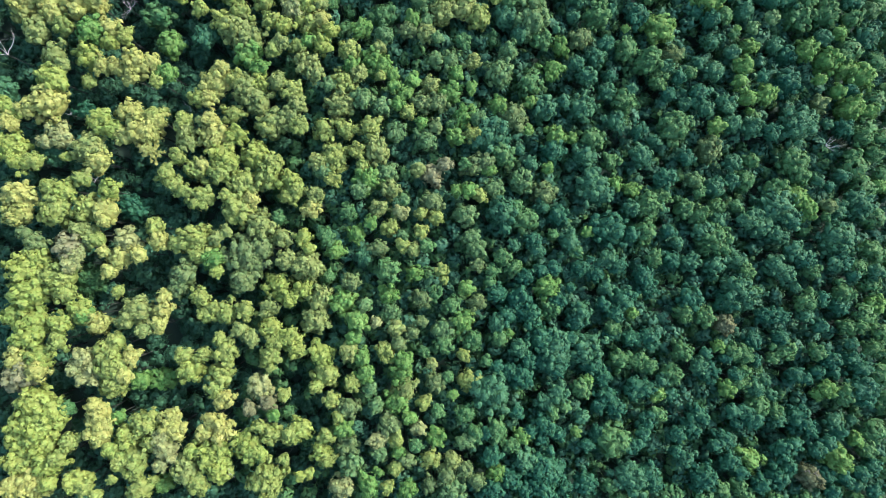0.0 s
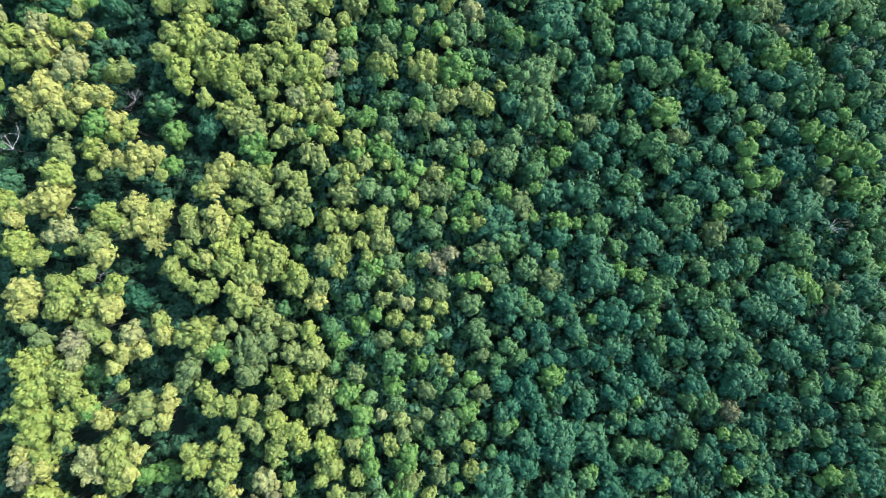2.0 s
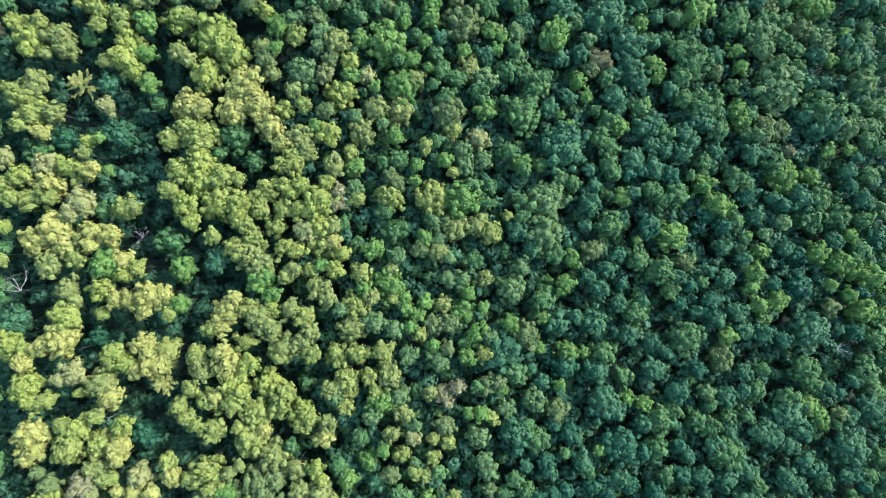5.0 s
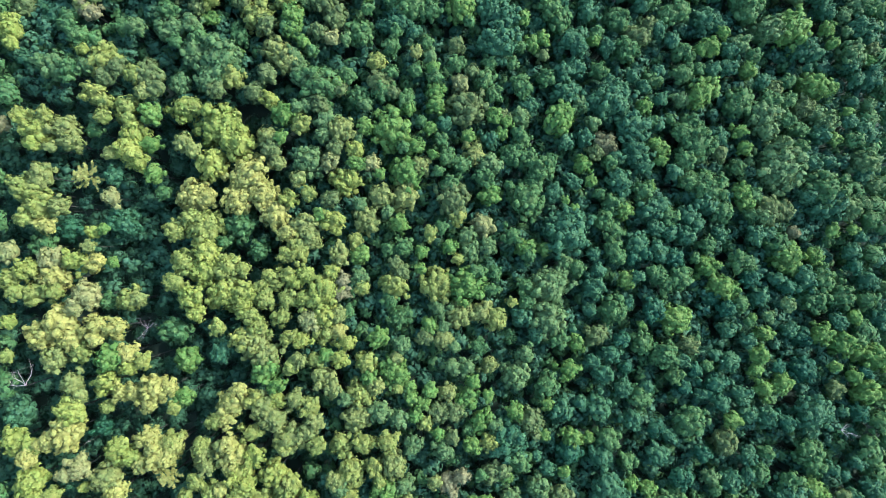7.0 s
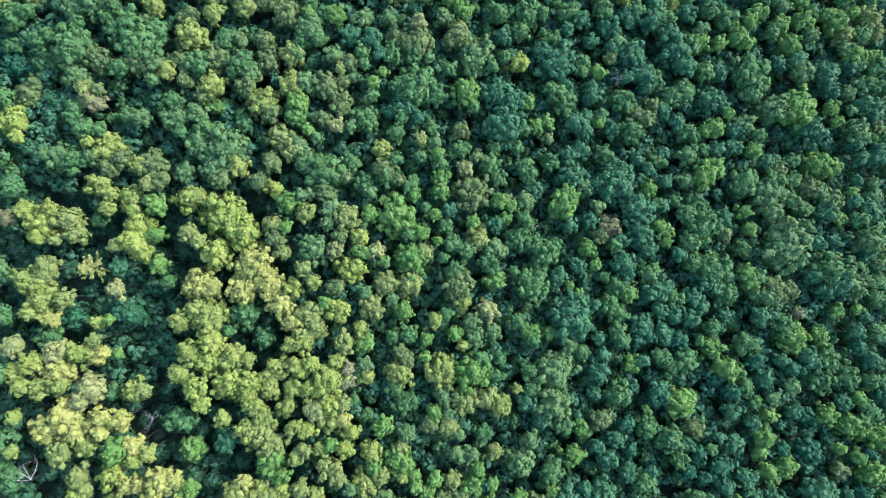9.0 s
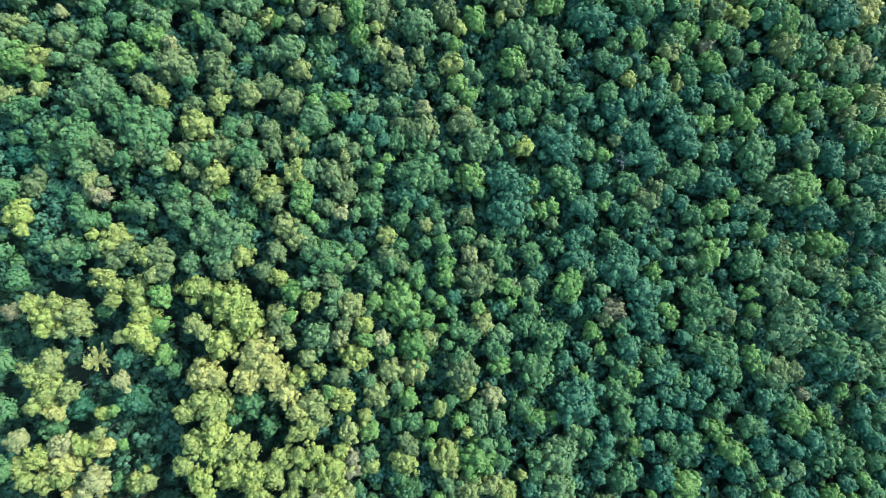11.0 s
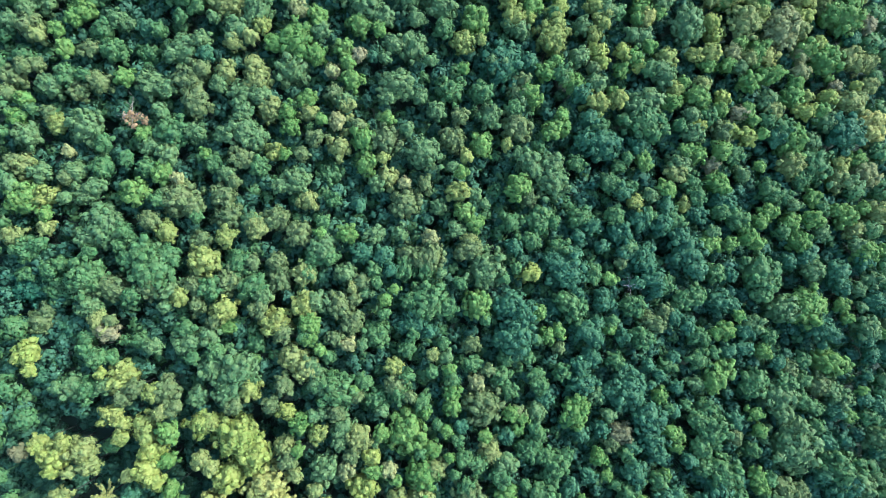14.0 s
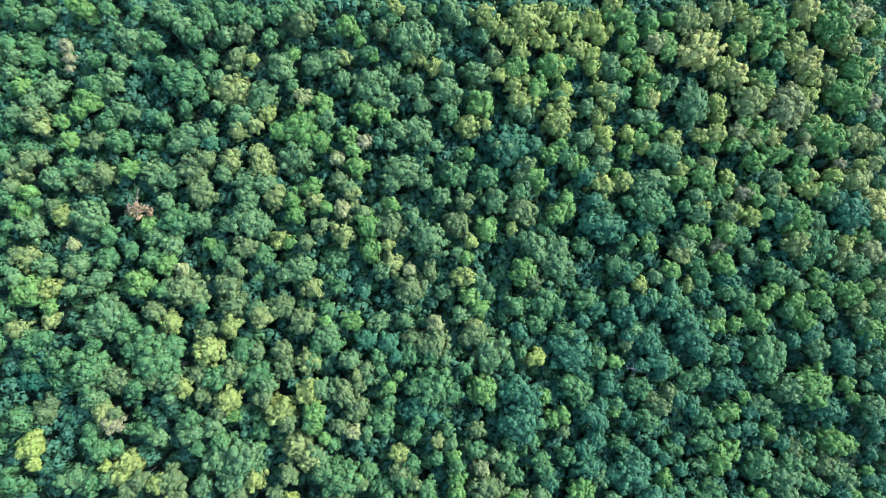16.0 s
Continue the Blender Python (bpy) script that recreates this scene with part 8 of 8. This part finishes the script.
dead_tree(-38.3, 151.4, -3.0, ((-0.9, -0.2, 0.4), (-0.3, 0.8, 0.6), (0.7, 0.5, 0.5)), 1.6, 0.06, 41, "curved whitish dead limb in a gap")
dead_tree(-84.1, 30.3, -3.8, ((0.8, 0.4, 0.5), (0.4, 0.9, 0.5), (-0.7, -0.2, 0.6)), 1.4, 0.045, 43, "thin silvery dead twigs beside a leafy crown")
dead_tree(56.1, -24.7, -4.6, ((0.8, 0.2, 0.5), (-0.6, 0.6, 0.5), (-0.2, -0.8, 0.6)), 1.2, 0.05, 47, "small pale dead treetop in a dark gap")
dead_tree(-58.9, 33.0, -5.0, ((0.4, -0.8, 0.5), (-0.6, 0.6, 0.5)), 1.2, 0.05, 53, "small pale dead stem in a dark gap")
star_evergreen(-66.2, 22.2, -0.2, 2.8, 61)
star_evergreen(-85.6, 90.6, 0.8, 3.9, 67)


# ---------------------------------------------------------------- the wood between and beyond the single trees
def scatter(seed, x0, x1, y0, y1, gap, taken, clear):
    """Random places at least gap apart, and clear of the crowns that stand already."""
    rng = random.Random(seed)
    cells, out = {}, []
    size = 8.0
    near = {}
    for x, y, r in taken:
        near.setdefault((int(x // size), int(y // size)), []).append((x, y, r))
    for _ in range(int((x1 - x0) * (y1 - y0) / gap / gap * 6)):
        x, y = rng.uniform(x0, x1), rng.uniform(y0, y1)
        c, d = int(x // gap), int(y // gap)
        if any(math.hypot(x - p, y - q) < gap for i in (-1, 0, 1) for j in (-1, 0, 1) for p, q in cells.get((c + i, d + j), ())):
            continue
        c2, d2 = int(x // size), int(y // size)
        if any(math.hypot(x - p, y - q) < r * clear for i in (-1, 0, 1) for j in (-1, 0, 1) for p, q, r in near.get((c2 + i, d2 + j), ())):
            continue
        cells.setdefault((c, d), []).append((x, y))
        out.append((x, y))
    return out


def wood(name, label, spots, seed, radius, up, lobes, leaves, leaf, material, lobe=0.42):
    """Many crowns of a wood that nobody could count, as one mesh, each on its stem."""
    rng = random.Random(seed)
    verts, faces, tones = [], [], []
    for x, y in spots:
        r, z = rng.uniform(*radius), canopy(x, y) + rng.uniform(*up)
        lobed_crown(verts, faces, rng, lobes, leaves, leaf, 1.0, lobe, (x, y, z - r), r)
        add_limb(verts, faces, (x, y, ground_at(x, y) - 0.1), (x, y, z - r), 0.14, 0.06, 5)
        tones += [rng.random()] * (len(faces) - len(tones))
    data = mesh_of(name, verts, faces, True)
    data.attributes.new("tone", "FLOAT", "FACE").data.foreach_set("value", tones)
    tagged(part(name, data, material), label, "woods", kind="stuff")
for tone_ in ("straw", "gold", "moss", "sage", "bottle", "ochre", "pale", "blue", "lime", "green", "dull"):
    joined(KINDS[tone_][0].replace("_tree", "_woods"), f"smaller broadleaf trees, each with a {KINDS[tone_][1]}", tone_)

# ---------------------------------------------------------------- low growth in the gaps, and the woods going on around
YOUNG = [(x, y) for x, y in scatter(11, -120, 122, -72, 252, 3.8, PLACED, 1.15) if x > -42 + 0.1 * y or y > 112]
wood("young_trees", "young trees filling the canopy's gaps", YOUNG, 12, (1.9, 2.8), (-8.0, -4.5), 7, 12, 0.30, LEAVES["green"], 0.42)
LOW = scatter(21, -120, 122, -72, 252, 3.1, PLACED + [(x, y, 2.0) for x, y in YOUNG], 0.82)
UNDER = scatter(23, -120, 122, -72, 252, 5.0, PLACED + [(x, y, 3.0) for x, y in LOW + YOUNG], 0.45)
OPEN = [(x, y) for x, y in LOW if x < -30 - 0.14 * y and y < 108]
wood("understory", "shaded low trees and bushes filling the gaps", [p for p in LOW if p not in OPEN], 22, (2.2, 3.3), (-6.6, -3.2), 7, 11, 0.25, LEAVES["deep"], 0.42)
wood("sparse_understory", "dark low bushes under the open sunlit stand", OPEN, 25, (2.6, 3.6), (-15, -9.5), 9, 26, 0.14, LEAVES["deep"], 0.42)
wood("shrub_layer", "dark shrubs beneath the crowns", UNDER, 24, (2.4, 3.4), (-14, -8), 6, 9, 0.20, LEAVES["deep"], 0.46)
ALL = scatter(31, -200, 200, -150, 330, 5.6, PLACED, 1.3)
RIM = [(x, y) for x, y in ALL if -124 < x < 126 and -78 < y < 262 and not (-102 < x < 104 and -58 < y < 240)]
BEYOND = [(x, y) for x, y in ALL if not (-124 < x < 126 and -78 < y < 262)]
wood("neighbouring_woods", "broadleaf trees along the edge of the stand", RIM, 34, (2.8, 4.0), (-2, 1), 12, 24, 0.18, LEAVES["green"], 0.36)
wood("surrounding_woods", "unbroken broadleaf woods going on around", BEYOND, 32, (3.0, 4.4), (-3, 1), 6, 4, 0.46, LEAVES["green"], 0.42)
